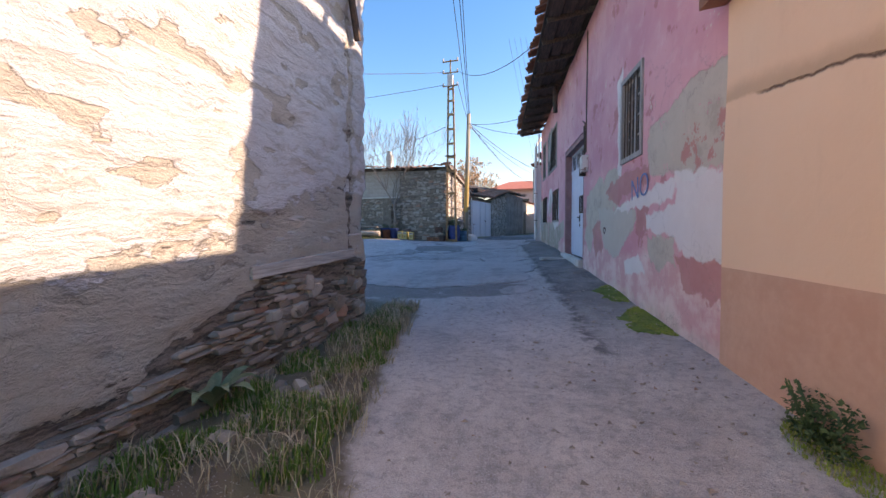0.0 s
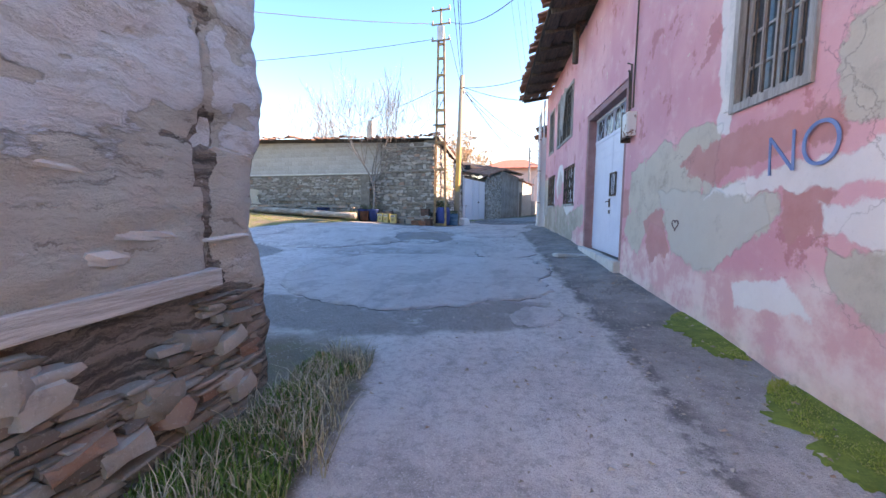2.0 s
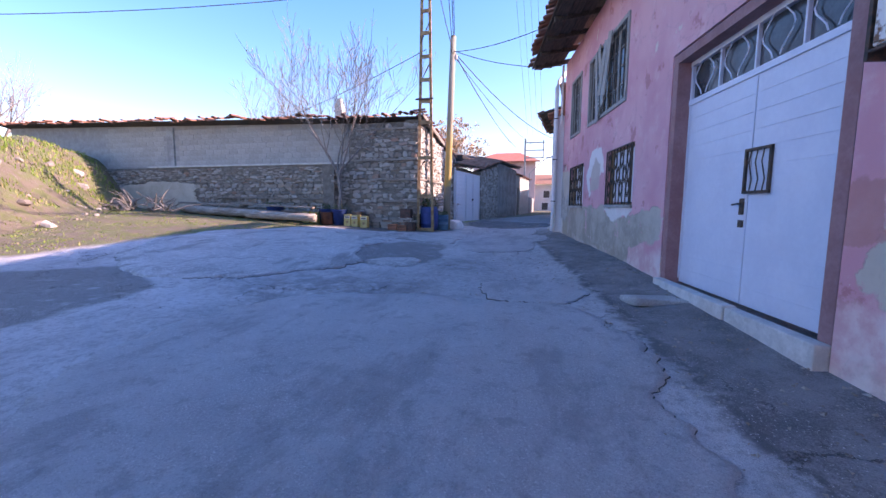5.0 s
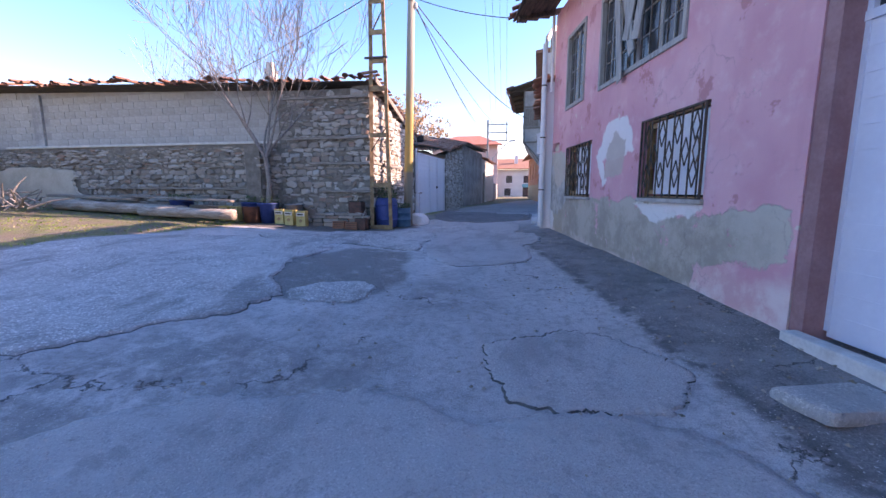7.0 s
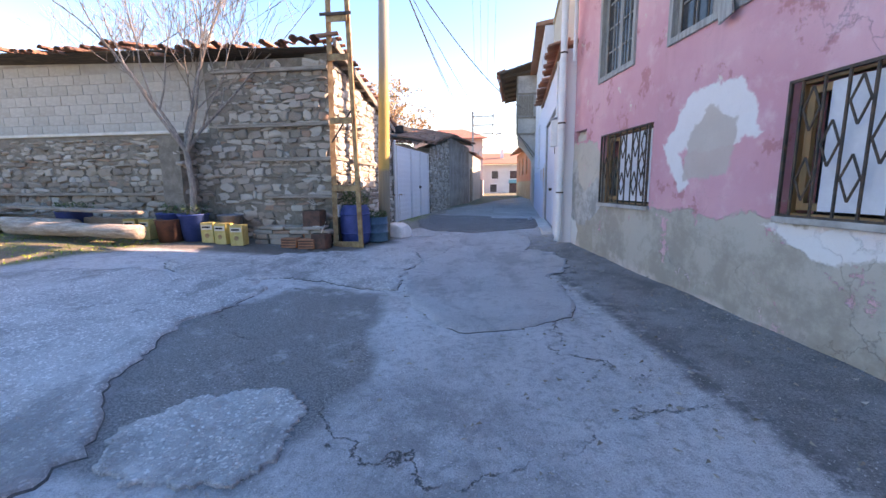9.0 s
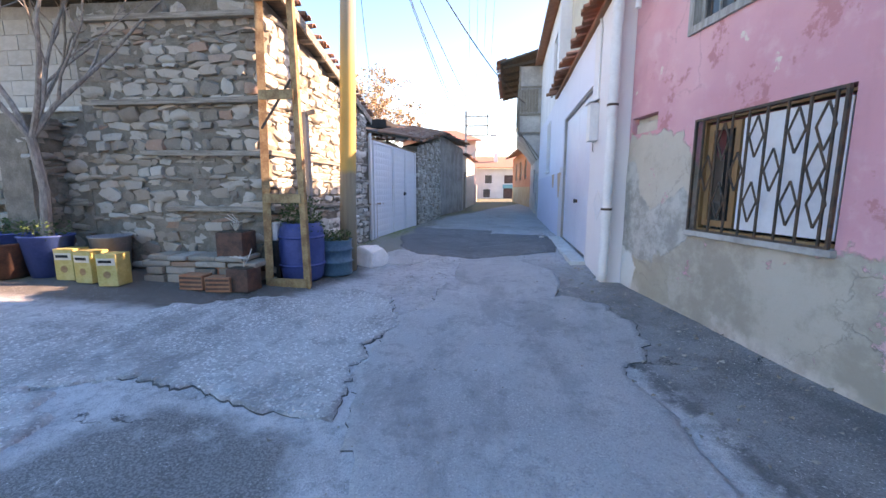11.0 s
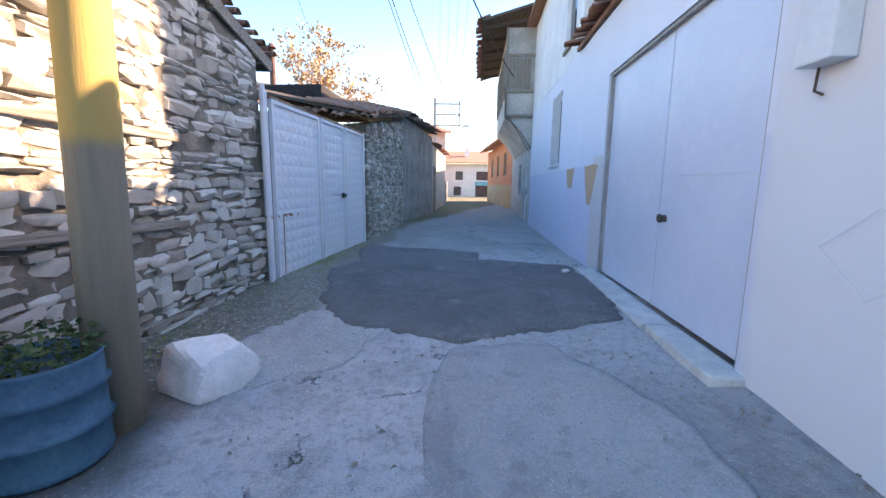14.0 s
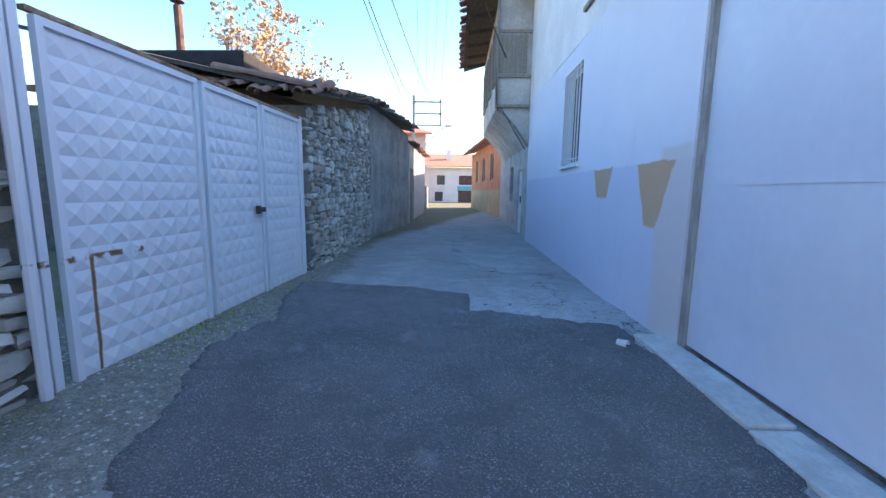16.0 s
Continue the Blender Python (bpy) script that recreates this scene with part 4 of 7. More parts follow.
def white_facade():
    n = Nodes("white_facade")
    ax, w = n.axes(), n.axes(n.wobble(.12, 4, 5))
    mid = n.noise(1.3, 5, .6)
    # both tones hold the lavender-blue of shade; the darker dado is paint
    up = n.mix(mid, (.66, .67, .75), (.75, .76, .82))
    low = n.mix(mid, (.54, .57, .69), (.62, .65, .76))
    c = n.mix(n.step(w[2], 2.64, 2.67, 1, 0), up, low)
    c = n.mix(n.step(w[0], 11.25, 11.4), c, n.mix(mid, (.68, .66, .67), (.76, .74, .75)))
    strip = n.math("MULTIPLY", n.math("MULTIPLY", n.step(w[0], 7.35, 7.5), n.step(w[0], 7.9, 8.0, 1, 0)), n.step(w[2], 2.74, 2.8, 1, 0))
    c = n.mix(n.math("MULTIPLY", strip, .75), c, (.66, .57, .53))
    taper = n.math("MULTIPLY", n.math("SUBTRACT", 2.66, w[2]), .4)
    for u, hw, d in ((7.3, .38, .64), (5.88, .34, .38)):
        a = n.step(n.math("ADD", n.math("ABSOLUTE", n.math("SUBTRACT", w[0], u)), taper), hw - .02, hw + .02, 1, 0)
        a = n.math("MULTIPLY", a, n.math("MULTIPLY", n.step(w[2], 2.65, 2.67, 1, 0), n.step(w[2], 2.64 - d, 2.68 - d)))
        c = n.mix(a, c, n.mix(n.step(n.noise(6, 5, .7), .52, .68), (.64, .36, .22), (.52, .40, .31)))
    c = n.mix(n.step(n.noise(2, 6, .7, (1, 1, .2)), .56, .72, 0, .22), c, (.42, .43, .48))
    return n.done(c, .88, n.math("ADD", n.math("MULTIPLY", mid, .5), n.math("MULTIPLY", n.noise(30, 4), .2)), .35, .012)


M_FACADE = white_facade()
WH_HOLES = [(7.95, .6, 11.28, 3.88), (3.72, 2.82, 4.72, 4.4)]
part("wall", wall_mesh(WH_L, -.2, 4.72, .4, WH_HOLES, .3, .014, 20.0), M_FACADE, white)
part("upper_wall", wall_mesh(6.2, 4.725, 7.4, .4, [(4.75, 5.15, 5.65, 6.7)], .3, .01, 25.0), M_WHITE, white)
part("upper_wall", boxes((6.2, .3, 4.725, 8.6, .7, 7.4)), M_BEIGE, white, "beige set-back upper wall")
part("upper_end_wall", boxes((8.3, .7, 4.7, 8.6, 1.2, 7.4)), M_BEIGE, white)
part("rear_wall", boxes((0, 6, 0, WH_L, 6.3, 4.7)), M_WHITE, white)
part("end_wall", boxes((WH_L - .3, .4, -.2, WH_L, 6, 4.72)), M_WHITE, white)
part("roof", slab(-.1, 6.2, -.3, 7.4, 3, 7.9, .12), M_TILE, white)
part("parapet", boxes((6.2, .25, 7.4, 8.65, 1.2, 7.48)), M_BEIGE, white)
lowroof = part("roof", slab(6.1, WH_L + .05, -.06, 4.74, 6, 5.9, .07), M_TILE, white, "low tiled roof over the doors")
lay_tiles(lowroof, 6.15, WH_L + .05, -.2, 4.8, 11, 1, .19, 1, 1.0, 8)
wdoor = new("door")
wdoor.parent = white
wdoor["label"] = "tall pale steel double doors, faintly two-toned"
M_STEEL = simple("pale_blue_steel_paint", (.57, .62, .72), (.63, .68, .77), 1.2, .42, .08, .003)
for u0, u1 in ((8.0, 9.71), (9.73, 11.24)):
    leaf = part("door_leaf", boxes((u0, .07, 1.06, u1, .11, 3.84), bevel=.006), M_STEEL, wdoor)
    part("rib", boxes((u0 + .01, .064, 2.42, u1 - .01, .069, 2.43)), M_STEEL, leaf)
part("door_frame", boxes((7.955, .02, .7, 8.0, .12, 3.875), (11.24, .02, .7, 11.275, .12, 3.875), (8.0, .02, 3.84, 11.24, .12, 3.875)), M_GREYWOOD, wdoor)
bm = tube(((9.87, .07, 2.0), (9.87, .02, 2.0)), .035, 10)
tube(((9.87, .02, 2.0), (9.87, .0, 2.0)), .045, 10, bm)
part("door_knob", bm, M_IRON, wdoor)
# added near-black sheet for the shade behind the door leaves
part("shade_panel", boxes((7.95, .3, .6, 11.28, .34, 3.88)), M_DARK, wdoor)
ww = new("window")
ww.parent = white
ww["label"] = "narrow window behind a white iron grille"
part("window_frame", frame_bars(3.72, 2.82, 4.72, 4.4, .06, .12, .18), M_PIPE, ww)
part("pane", boxes((3.78, .15, 2.88, 4.66, .158, 4.34)), M_GLASS, ww)
part("sill", boxes((3.66, -.06, 2.76, 4.78, .12, 2.818), bevel=.008), M_WHITE, ww)
for k in range(7):
    u = 3.78 + k * .147
    part("grille_bar", bars([((u, -.02, 2.84), (u, -.02, 4.38))], .011), M_PIPE, ww)
for z in (2.9, 4.32):
    part("grille_bar", bars([((3.72, -.02, z), (4.72, -.02, z))], .011), M_PIPE, ww)
uw = new("window")
uw.parent = white
uw["label"] = "upper window with white frame"
part("window_frame", frame_bars(4.75, 5.15, 5.65, 6.7, .07, .05, .12), M_PIPE, uw)
part("pane", boxes((4.82, .08, 5.22, 5.58, .088, 6.63)), M_GLASS, uw)
part("sill", boxes((4.7, -.05, 5.08, 5.7, .1, 5.145)), M_TIMBER, uw)
thr = thing("threshold", WH_P @ pose(7.7, -.26, 0), "broken white concrete threshold strip below the steel doors", "threshold")
for a, b, h in ((0, 1.5, 1.045), (1.52, 2.6, 1.03), (2.63, 3.7, 1.035)):
    part("slab", boxes((a, RNG.uniform(0, .04), .7, b, .3, h), bevel=.014), M_MARBLE, thr)
dm = thing("painted_diamond", WH_P @ pose(12.12, -.012, 2.0), "faint white diamond outline painted on the wall", "sign")
part("outline", bars([((-.3, 0, 0), (0, 0, .22)), ((0, 0, .22), (.3, 0, 0)), ((.3, 0, 0), (0, 0, -.22)), ((0, 0, -.22), (-.3, 0, 0))], .003, 5), M_WHITE, dm)
eb = thing("electric_box", WH_P @ pose(11.62, 0, 2.95), "small white electric box with conduit on the wall", "electric box")
part("case", boxes((0, -.13, 0, .24, 0, .55), bevel=.01), M_PIPE, eb)
part("hood", slab(-.03, .27, -.17, .54, 0, .6, .02), M_PIPE, eb)
part("conduit", tube(((.2, -.02, .6), (.2, -.02, 1.6), (.1, -.02, 1.75)), .018, 8), M_PIPE, eb)
part("wire", tube(((.05, -.03, 0), (.04, -.03, -.12), (.1, -.03, -.15)), .008, 6), M_IRON, eb)
# ---- bay house ----
BAY_P = wall_pose(-.8, 40.6, -1.255, 33.41)
bayh = thing("bay_house", BAY_P, "old plastered house with a projecting timber bay", "house")
M_OLDPLASTER = simple("old_cream_plaster", (.36, .345, .32), (.56, .545, .51), 1.8, .95, .6, .02)
part("wall", wall_mesh(7.2, .2, 7.4, .4, [(5.5, .9, 6.35, 3.0), (3.6, 2.0, 4.4, 3.2)], .35, .025, 31.0), M_OLDPLASTER, bayh)
bay = part("bay", boxes((1.2, -.9, 4.62, 7.15, -.004, 7.4), bevel=.015), M_OLDPLASTER, bayh, "projecting plastered bay")
part("end_panel", boxes((7.151, -.86, 5.45, 7.185, -.12, 6.5)), M_GREYWOOD, bay, "weathered board shutter")
for k in range(6):
    part("board", boxes((7.186, -.85 + k * .122, 5.5, 7.2, -.74 + k * .122, 6.45)), M_TIMBER, bay)
for z in (4.6, 5.38, 6.5):
    part("rail", boxes((7.15, -.93, z, 7.21, .0, z + .08)), M_TIMBER, bay)
part("corner_post", boxes((7.13, -.945, 4.58, 7.23, -.87, 7.4)), M_TIMBER, bay)
for u in (1.7, 3.1, 4.5, 5.9):
    part("window_frame", frame_bars(u, 5.35, u + .8, 6.85, .07, -.96, -.9), M_TIMBER, bay)
    part("pane", boxes((u + .07, -.93, 5.42, u + .73, -.922, 6.78)), M_GLASS, bay)
bm = bmesh.new()
prof = [(-.9, 4.62)] + [(-.9 + .896 * k / 8, 4.58 - 1.0 * (k / 8) ** 1.35) for k in range(1, 9)] + [(-.004, 4.62)]
ends = [[bm.verts.new((x, y, z)) for y, z in prof] for x in (1.2, 7.1)]
for k in range(len(prof)):
    bm.faces.new((ends[0][k], ends[0][(k + 1) % len(prof)], ends[1][(k + 1) % len(prof)], ends[1][k]))
bm.faces.new(ends[0][::-1])
bm.faces.new(ends[1])
part("coving", bm, M_OLDPLASTER, bay, "curved plaster coving under the bay")
part("coving_edge", tube([(7.12, y, z) for y, z in prof[:-1]], .03, 6), M_TIMBER, bay)
broof = part("roof", slab(.4, 7.75, -1.75, 7.38, 4, 9.0, .08), M_DARKWOOD, bayh, "dark boarded roof with a wide eave")
for u in (1.2, 2.4, 3.6, 4.8, 6.0, 7.3):
    part("rafter", beam((u, -1.65, 7.34), (u, 0, 7.6), .09, .11), M_DARKWOOD, broof)
lay_tiles(broof, .45, 7.75, -1.85, 7.48, 16, 1, .2, 1, 1, 9)
bd = new("door")
bd.parent = bayh
bd["label"] = "white panelled metal door"
part("door_leaf", boxes((5.53, .1, 1.0, 6.32, .15, 2.95), bevel=.006), M_GATE, bd)
part("door_frame", frame_bars(5.5, .95, 6.35, 3.0, .05, .05, .18), M_GATE, bd)
part("door_handle", bars([((5.62, .08, 2.0), (5.62, .08, 2.2))], .02), M_IRON, bd)
part("pane", boxes((3.6, .2, 2.0, 4.4, .21, 3.2)), M_GLASS, bayh)
# wires hanging on the bay
wb = thing("house_wires", BAY_P, "loose black cables looped across the old bay", "cable")
part("cable", tube([(7.26, -.95 + .012 * k, 5.6 - .3 * k + .02 * k * k) for k in range(8)], .012, 5), M_IRON, wb)
part("cable", tube([(7.26, -.8 + .1 * k, 4.6 - .16 * k) for k in range(8)], .012, 5), M_IRON, wb)

# ---- far houses along the lane ----
M_CORAL = simple("flaking_coral_plaster", (.52, .16, .085), (.62, .27, .14), 1.6, .92, .5, .02)
coral = thing("coral_house", wall_pose(-1.15, 50.5, -.8, 40.65), "low coral-painted lane house with a worn ochre base", "house")
part("wall", wall_mesh(9.9, 2.4, 4.75, .4, [(2, 2.9, 2.9, 4.2), (4.6, 2.9, 5.5, 4.2), (7.2, 2.9, 8.1, 4.2)], .5, .02, 71.0), M_CORAL, coral)
part("base_wall", wall_mesh(9.9, .4, 2.4, .42, (), .5, .03, 72.0), simple("ochre_base_plaster", (.42, .27, .14), (.52, .38, .24), 1.2, .95, .6, .03), coral, "worn ochre lower wall")
croof = part("roof", slab(-.2, 10, -.6, 4.75, 5, 6.1, .12), M_TILE, coral)
part("end_wall", boxes((0, .42, .4, .3, 5, 4.75)), M_CORAL, coral)
for u in (2, 4.6, 7.2):
    part("window_frame", frame_bars(u, 2.9, u + .9, 4.2, .08, .08, .15), M_GREYWOOD, coral)
    part("pane", boxes((u + .08, .12, 2.98, u + .82, .128, 4.12)), M_GLASS, coral)

endh = thing("end_house", pose(-4.6, 62, .25) @ Matrix.Diagonal((.9, 1, .72, 1)), "two-storey pale house at the end of the lane", "house")
part("wall", wall_mesh(14, .5, 6.0, .3, [(1.2, 3.6, 2.2, 5), (3.6, 3.6, 5.2, 5), (6.5, 3.6, 7.5, 5), (9, 3.6, 10, 5), (1.0, 1.4, 2.0, 3), (3.6, 1.2, 5.4, 3)], .6, .01, 80.0), simple("pale_stucco", (.58, .56, .54), (.68, .66, .63), 1, .9, .2, .01), endh)
part("roof", slab(-.4, 14.4, -.6, 6.0, 5, 8.2, .15), M_TILE, endh)
part("rear_wall", boxes((0, 8, .5, 14, 8.3, 6)), M_WHITE, endh)
part("shop_front", boxes((3.5, -.1, 2.9, 5.5, -.02, 3.5)), simple("teal_sign_paint", (.06, .30, .36), (.10, .38, .42), 3, .5, .05, .002), endh, "teal sign board over the shop")
part("shop_window", boxes((3.6, .1, 1.2, 5.4, .11, 3.0)), M_GLASS, endh)
part("shutter", boxes((6.4, -.05, 1.2, 8.0, 0, 3.2)), simple("green_shutter_paint", (.12, .30, .20), (.18, .38, .26), 3, .6, .1, .003), endh)
for u, w, z in ((1.2, 1, 3.6), (3.6, 1.6, 3.6), (6.5, 1, 3.6), (9, 1, 3.6), (1, 1, 1.4)):
    part("window_frame", frame_bars(u, z, u + w, z + (1.4 if z > 3 else 1.6), .07, .03, .1), M_PIPE, endh)
    part("pane", boxes((u + .07, .06, z + .07, u + w - .07, .068, z + 1.33)), M_GLASS, endh)
part("chimney", boxes((2.4, 2, 7, 2.9, 2.5, 8.6)), M_WHITE, endh)

redr = thing("red_roof_house", pose(-12.5, 60, 0), "distant pink house with a red hipped roof", "house")
part("wall", wall_mesh(8, 1, 7.4, .3, [(1.2, 4.5, 2.4, 6), (4.6, 4.5, 5.8, 6)], .8, .01, 81.0), simple("pale_pink_stucco", (.55, .36, .33), (.62, .44, .41), 1, .9, .2, .01), redr)
M_REDTILE = simple("red_roof_tiles", (.46, .13, .08), (.56, .20, .13), 4, .85, .4, .02)
part("roof", slab(-.6, 8.6, -.7, 7.3, 4, 8.9, .15, 3, 3), M_REDTILE, redr)
part("pane", boxes((1.2, .1, 4.5, 2.4, .11, 6)), M_GLASS, redr)
part("pane", boxes((4.6, .1, 4.5, 5.8, .11, 6)), M_GLASS, redr)

# ---- old house on the west side ----
LH_A, LH_B = (-1.9, -8.0), (-2.995, 5.36)
LH_L = math.hypot(LH_B[0] - LH_A[0], LH_B[1] - LH_A[1])
LH_P = wall_pose(*LH_A, *LH_B)
lefth = thing("old_house", LH_P, "old rubble house with flaking whitewash over thin stones", "house")


def coat(u, z):
    """How much of the old coats is left: about 2 whole lime wash, 1 bare mud plaster, 0 naked stone."""
    foot = lerp(u, (0, 8, 9.2, 10.1, 10.7, 11.2, 14), (.1, .3, .46, .62, .9, 1.12, 1.16))
    lime = lerp(u, (0, 8, 9.5, 10.5, 11.5, 12.3, 12.8, 14), (1.15, 1.2, 1.3, 1.5, 1.75, 2.05, 2.1, 1.95))
    r = .22 * noise.noise((u * .9, z * 1.4, 2)) + .16 * noise.noise((u * 2.3, z * 4.5, 5)) + .09 * noise.noise((u * 5, z * 11, 8))
    k = lerp(z + r * .8, (foot - .12, foot + .12, lime - .2, lime + .2), (0, 1, 1.05, 2))
    flake = noise.noise((u * 1.7 + 4, z * 3.4, 11)) + .6 * noise.noise((u * 4.1, z * 9, 13))
    if k > 1.3 and flake > .2:
        k -= min(.9, (flake - .2) * 4)
    if abs(u - 12.93 - .06 * noise.noise((z * 3, 1, 1))) < .05 + .05 * noise.noise((z * 2.2, 5, 1)):
        k -= 1.3
    return max(0.0, k)


def whitewash():
    """Lime wash over mud plaster over thin courses of stone, each coat fallen away in places."""
    n = Nodes("flaking_whitewash")
    left = n.attribute("coat")
    fine, mid = n.noise(24, 6, .72, (.8, 1, 1.6)), n.noise(3.4, 6, .68)
    rag = n.noise(7, 8, .72, (.7, 1, 2.2))
    left = n.math("ADD", left, n.math("MULTIPLY", n.math("SUBTRACT", rag, .5), 1.5))
    wash = n.mix(mid, (.68, .67, .655), (.83, .825, .81))
    trowel = n.noise(3.1, 7, .66, (.45, 1, 3.6), co=n.wobble(.5, 1.3), shift=(4, 0, 9))
    wash = n.mix(n.step(trowel, .52, .60, 0, .6), wash, (.54, .49, .42))
    wash = n.mix(n.step(n.noise(9, 7, .72, (.5, 1, 2.4), shift=(7, 0, 2)), .55, .63, 0, .4), wash, (.50, .46, .40))
    wash = n.mix(n.step(n.noise(1.3, 6, .7, shift=(2, 0, 5)), .54, .68, 0, .5), wash, (.60, .56, .49))
    mud = n.mix(mid, (.52, .47, .39), (.70, .645, .55))
    mud = n.mix(n.step(trowel, .56, .64, 0, .7), mud, (.27, .225, .175))
    mud = n.mix(n.step(n.noise(5, 7, .7, shift=(3, 0, 1)), .62, .66, 0, .8), mud, (.68, .66, .62))
    layers = n.noise(3.4, 7, .7, (.5, 1, 6.5), co=n.wobble(.25, 2.4), shift=(1, 0, 3))
    bare = n.mix(n.step(layers, .40, .58), (.12, .09, .07), (.36, .30, .245))
    bare = n.mix(n.step(fine, .58, .7, 0, .4), bare, (.52, .49, .44))
    c = n.mix(n.step(left, 1.38, 1.46), mud, wash)
    c = n.mix(n.step(left, .52, .6), bare, c)
    c = n.mix(n.step(fine, .58, .74, 0, .22), c, (.2, .17, .14))
    h = n.math("ADD", n.math("MULTIPLY", n.math("ADD", n.step(left, .5, .6), n.step(left, 1.36, 1.46)), .5), n.math("ADD", n.math("MULTIPLY", layers, .5), n.math("MULTIPLY", fine, .4)))
    h = n.math("SUBTRACT", h, n.math("MULTIPLY", trowel, 1.1))
    return n.done(c, .95, h, 1.0, .07)


M_WASH = whitewash()


def coat_wall(ob, shift):
    """Store what is left of the coats and let the face follow it: whole coats stand out, lost ones leave hollows."""
    me = ob.data
    keep = me.attributes.new("coat", "FLOAT", "POINT")
    for v in me.vertices:
        u, z = v.co.x + shift, v.co.z
        k = coat(u, z)
        keep.data[v.index].value = k
        if v.co.y < .3:
            p = Vector((u * 2.0, z * 5.0, 5))
            near = min(1, max(.35, (u - 8.5) / 3))
            v.co.y += near * (.026 * noise.noise(p) + .026 * noise.noise((u * 3.4 + z, z * 13, 4)) + .016 * noise.noise((u * 9, z * 30, 2))) + .03 * (1.6 - min(2, k))


lw = part("wall", wall_mesh(LH_L, -.6, 5.6, .6, (), .06, .03, 41.0, (1, 1, 1.8)), M_WASH, lefth, smooth=True)
coat_wall(lw, 0)
for v in lw.data.vertices:
    bend = max(0, v.co.x - LH_L + .5) / .5
    v.co.x += bend * (lerp(v.co.z, (0, .75, 1.15, 1.5, 2.1, 2.5, 2.68, 6), (.14, .14, .08, -.06, 0, .17, .03, .06)) + .03 * noise.noise((7, v.co.z * 5, 1)))
    if v.co.y < .3:
        v.co.y += .12 * max(0, bend - .45) ** 2
endw = part("end_wall", wall_mesh(6.5, -.3, 5.6, .5, (), .12, .04, 43.0, (1, 1, 3)), M_WASH, lefth, smooth=True)
coat_wall(endw, 11.5)
endw.matrix_basis = pose(LH_L - .1, .06, 0, 0, 0, 90)
part("roof", slab(-.2, LH_L + .3, -.3, 5.6, 7, 7, .15), M_TILE, lefth)
M_PALEBEAM = simple("pale_weathered_timber", (.34, .31, .27), (.60, .57, .52), 3, .9, .7, .012, (.8, 10, 14))
part("wall_beam", beam((10.95, .055, 1.115), (12.97, .035, 1.19), .12, .125, bevel=.015), M_PALEBEAM, lefth, "weathered pale tie beam let into the wall")
part("corner_pipe", tube(((LH_L - .35, -.08, 4.1), (LH_L - .7, -.1, 4.9), (LH_L - 2.2, -.1, 5.5)), .05, 8), M_IRON, lefth, "dark iron gutter pipe")

# ---- stone building ----
SF_X = -28.0
SF_L = -6.65 - SF_X
stoneb = thing("stone_building", pose(SF_X, 20.6, 0), "long rubble stone outbuilding with a block upper wall and tiled roof", "building")


def front_top(u):
    return lerp(u, (0, 9, SF_L), (5.4, 5.15, 4.72))


CUT = SF_L - 2.7
low_wall = part("lower_wall", wall_mesh(CUT, .2, 3.3, .6, (), .4, .03, 51.0), M_MORTAR, stoneb)
M_LEDGE = simple("lime_ledge", (.5, .48, .42), (.66, .64, .58), 3, .95, .5, .02)
part("ledge", boxes((9, -.05, 3.3, CUT, .29, 3.37), bevel=.02), M_LEDGE, stoneb, "pale mortar ledge on the low wall")
M_BLOCKJOINT = simple("block_joint", (.30, .28, .26), (.40, .38, .35), 4, .95, .4, .01)
blk = part("block_wall", wall_mesh(CUT + .05, 3.3, front_top, .28, (), .6, .004, 52.0), M_BLOCKJOINT, stoneb)
blk.location.y = .3
corner_wall = part("corner_wall", wall_mesh(2.7, .2, 4.72, .6, (), .3, .03, 53.0), M_MORTAR, stoneb)
corner_wall.location.x = CUT
side = part("side_wall", wall_mesh(4.13, .3, lambda u: 4.78 - .22 * u, .5, (), .3, .03, 55.0), M_MORTAR, stoneb)
side.matrix_basis = pose(-SF_X, -20.6, 0) @ wall_pose(-6.65, 20.6, -6.40, 24.72)
part("pillar", boxes((9.85, .22, 3.37, 10.2, .31, 5.0)), M_PLASTER_GREY, stoneb, "grey concrete pillar")
stub = part("stub_wall", wall_mesh(.55, .8, 3.2, .45, (), .2, .05, 57.0), M_MORTAR, stoneb, "stub of a thicker rubble wall")
stub.matrix_basis = pose(CUT - .35, -.5, 0, 0, 0, 90)
sroof = part("roof", slab(-.2, SF_L + .25, -.14, 4.82, 4.6, 3.8, .03, 0, 0), M_DARKWOOD, stoneb, "low roof of old clay tiles on timber")
for ob in (sroof,):
    for v in ob.data.vertices:
        v.co.z += front_top(min(SF_L, max(0, v.co.x))) - 4.72
for k in range(9):
    y = .1 + k * .52
    part("rafter_end", beam((SF_L - .3, y, 4.80 - .22 * y), (SF_L + .28, y, 4.80 - .22 * y), .09, .09), M_TIMBER, sroof)
part("verge_board", beam((SF_L + .26, -.3, 4.9), (SF_L + .26, 4.5, 3.84), .03, .14), M_TIMBER, sroof)
for seg in range(6):
    a, b = seg * SF_L / 6, (seg + 1) * SF_L / 6
    lay_tiles(sroof, a, b, -.3, 4.86 + front_top((a + b) / 2) - 4.72 - .04, 6, 1, .2, 1, 2.2, 20 + seg)
for k in range(26):
    ob = new("roof_tile", TILE)
    ob.parent = sroof
    y = -.2 + k * .19
    ob.matrix_basis = pose(SF_L - .1, y, 4.95 - .22 * y, RNG.uniform(-5, 5), -12 + RNG.uniform(-6, 6), 90 + RNG.uniform(-6, 6))
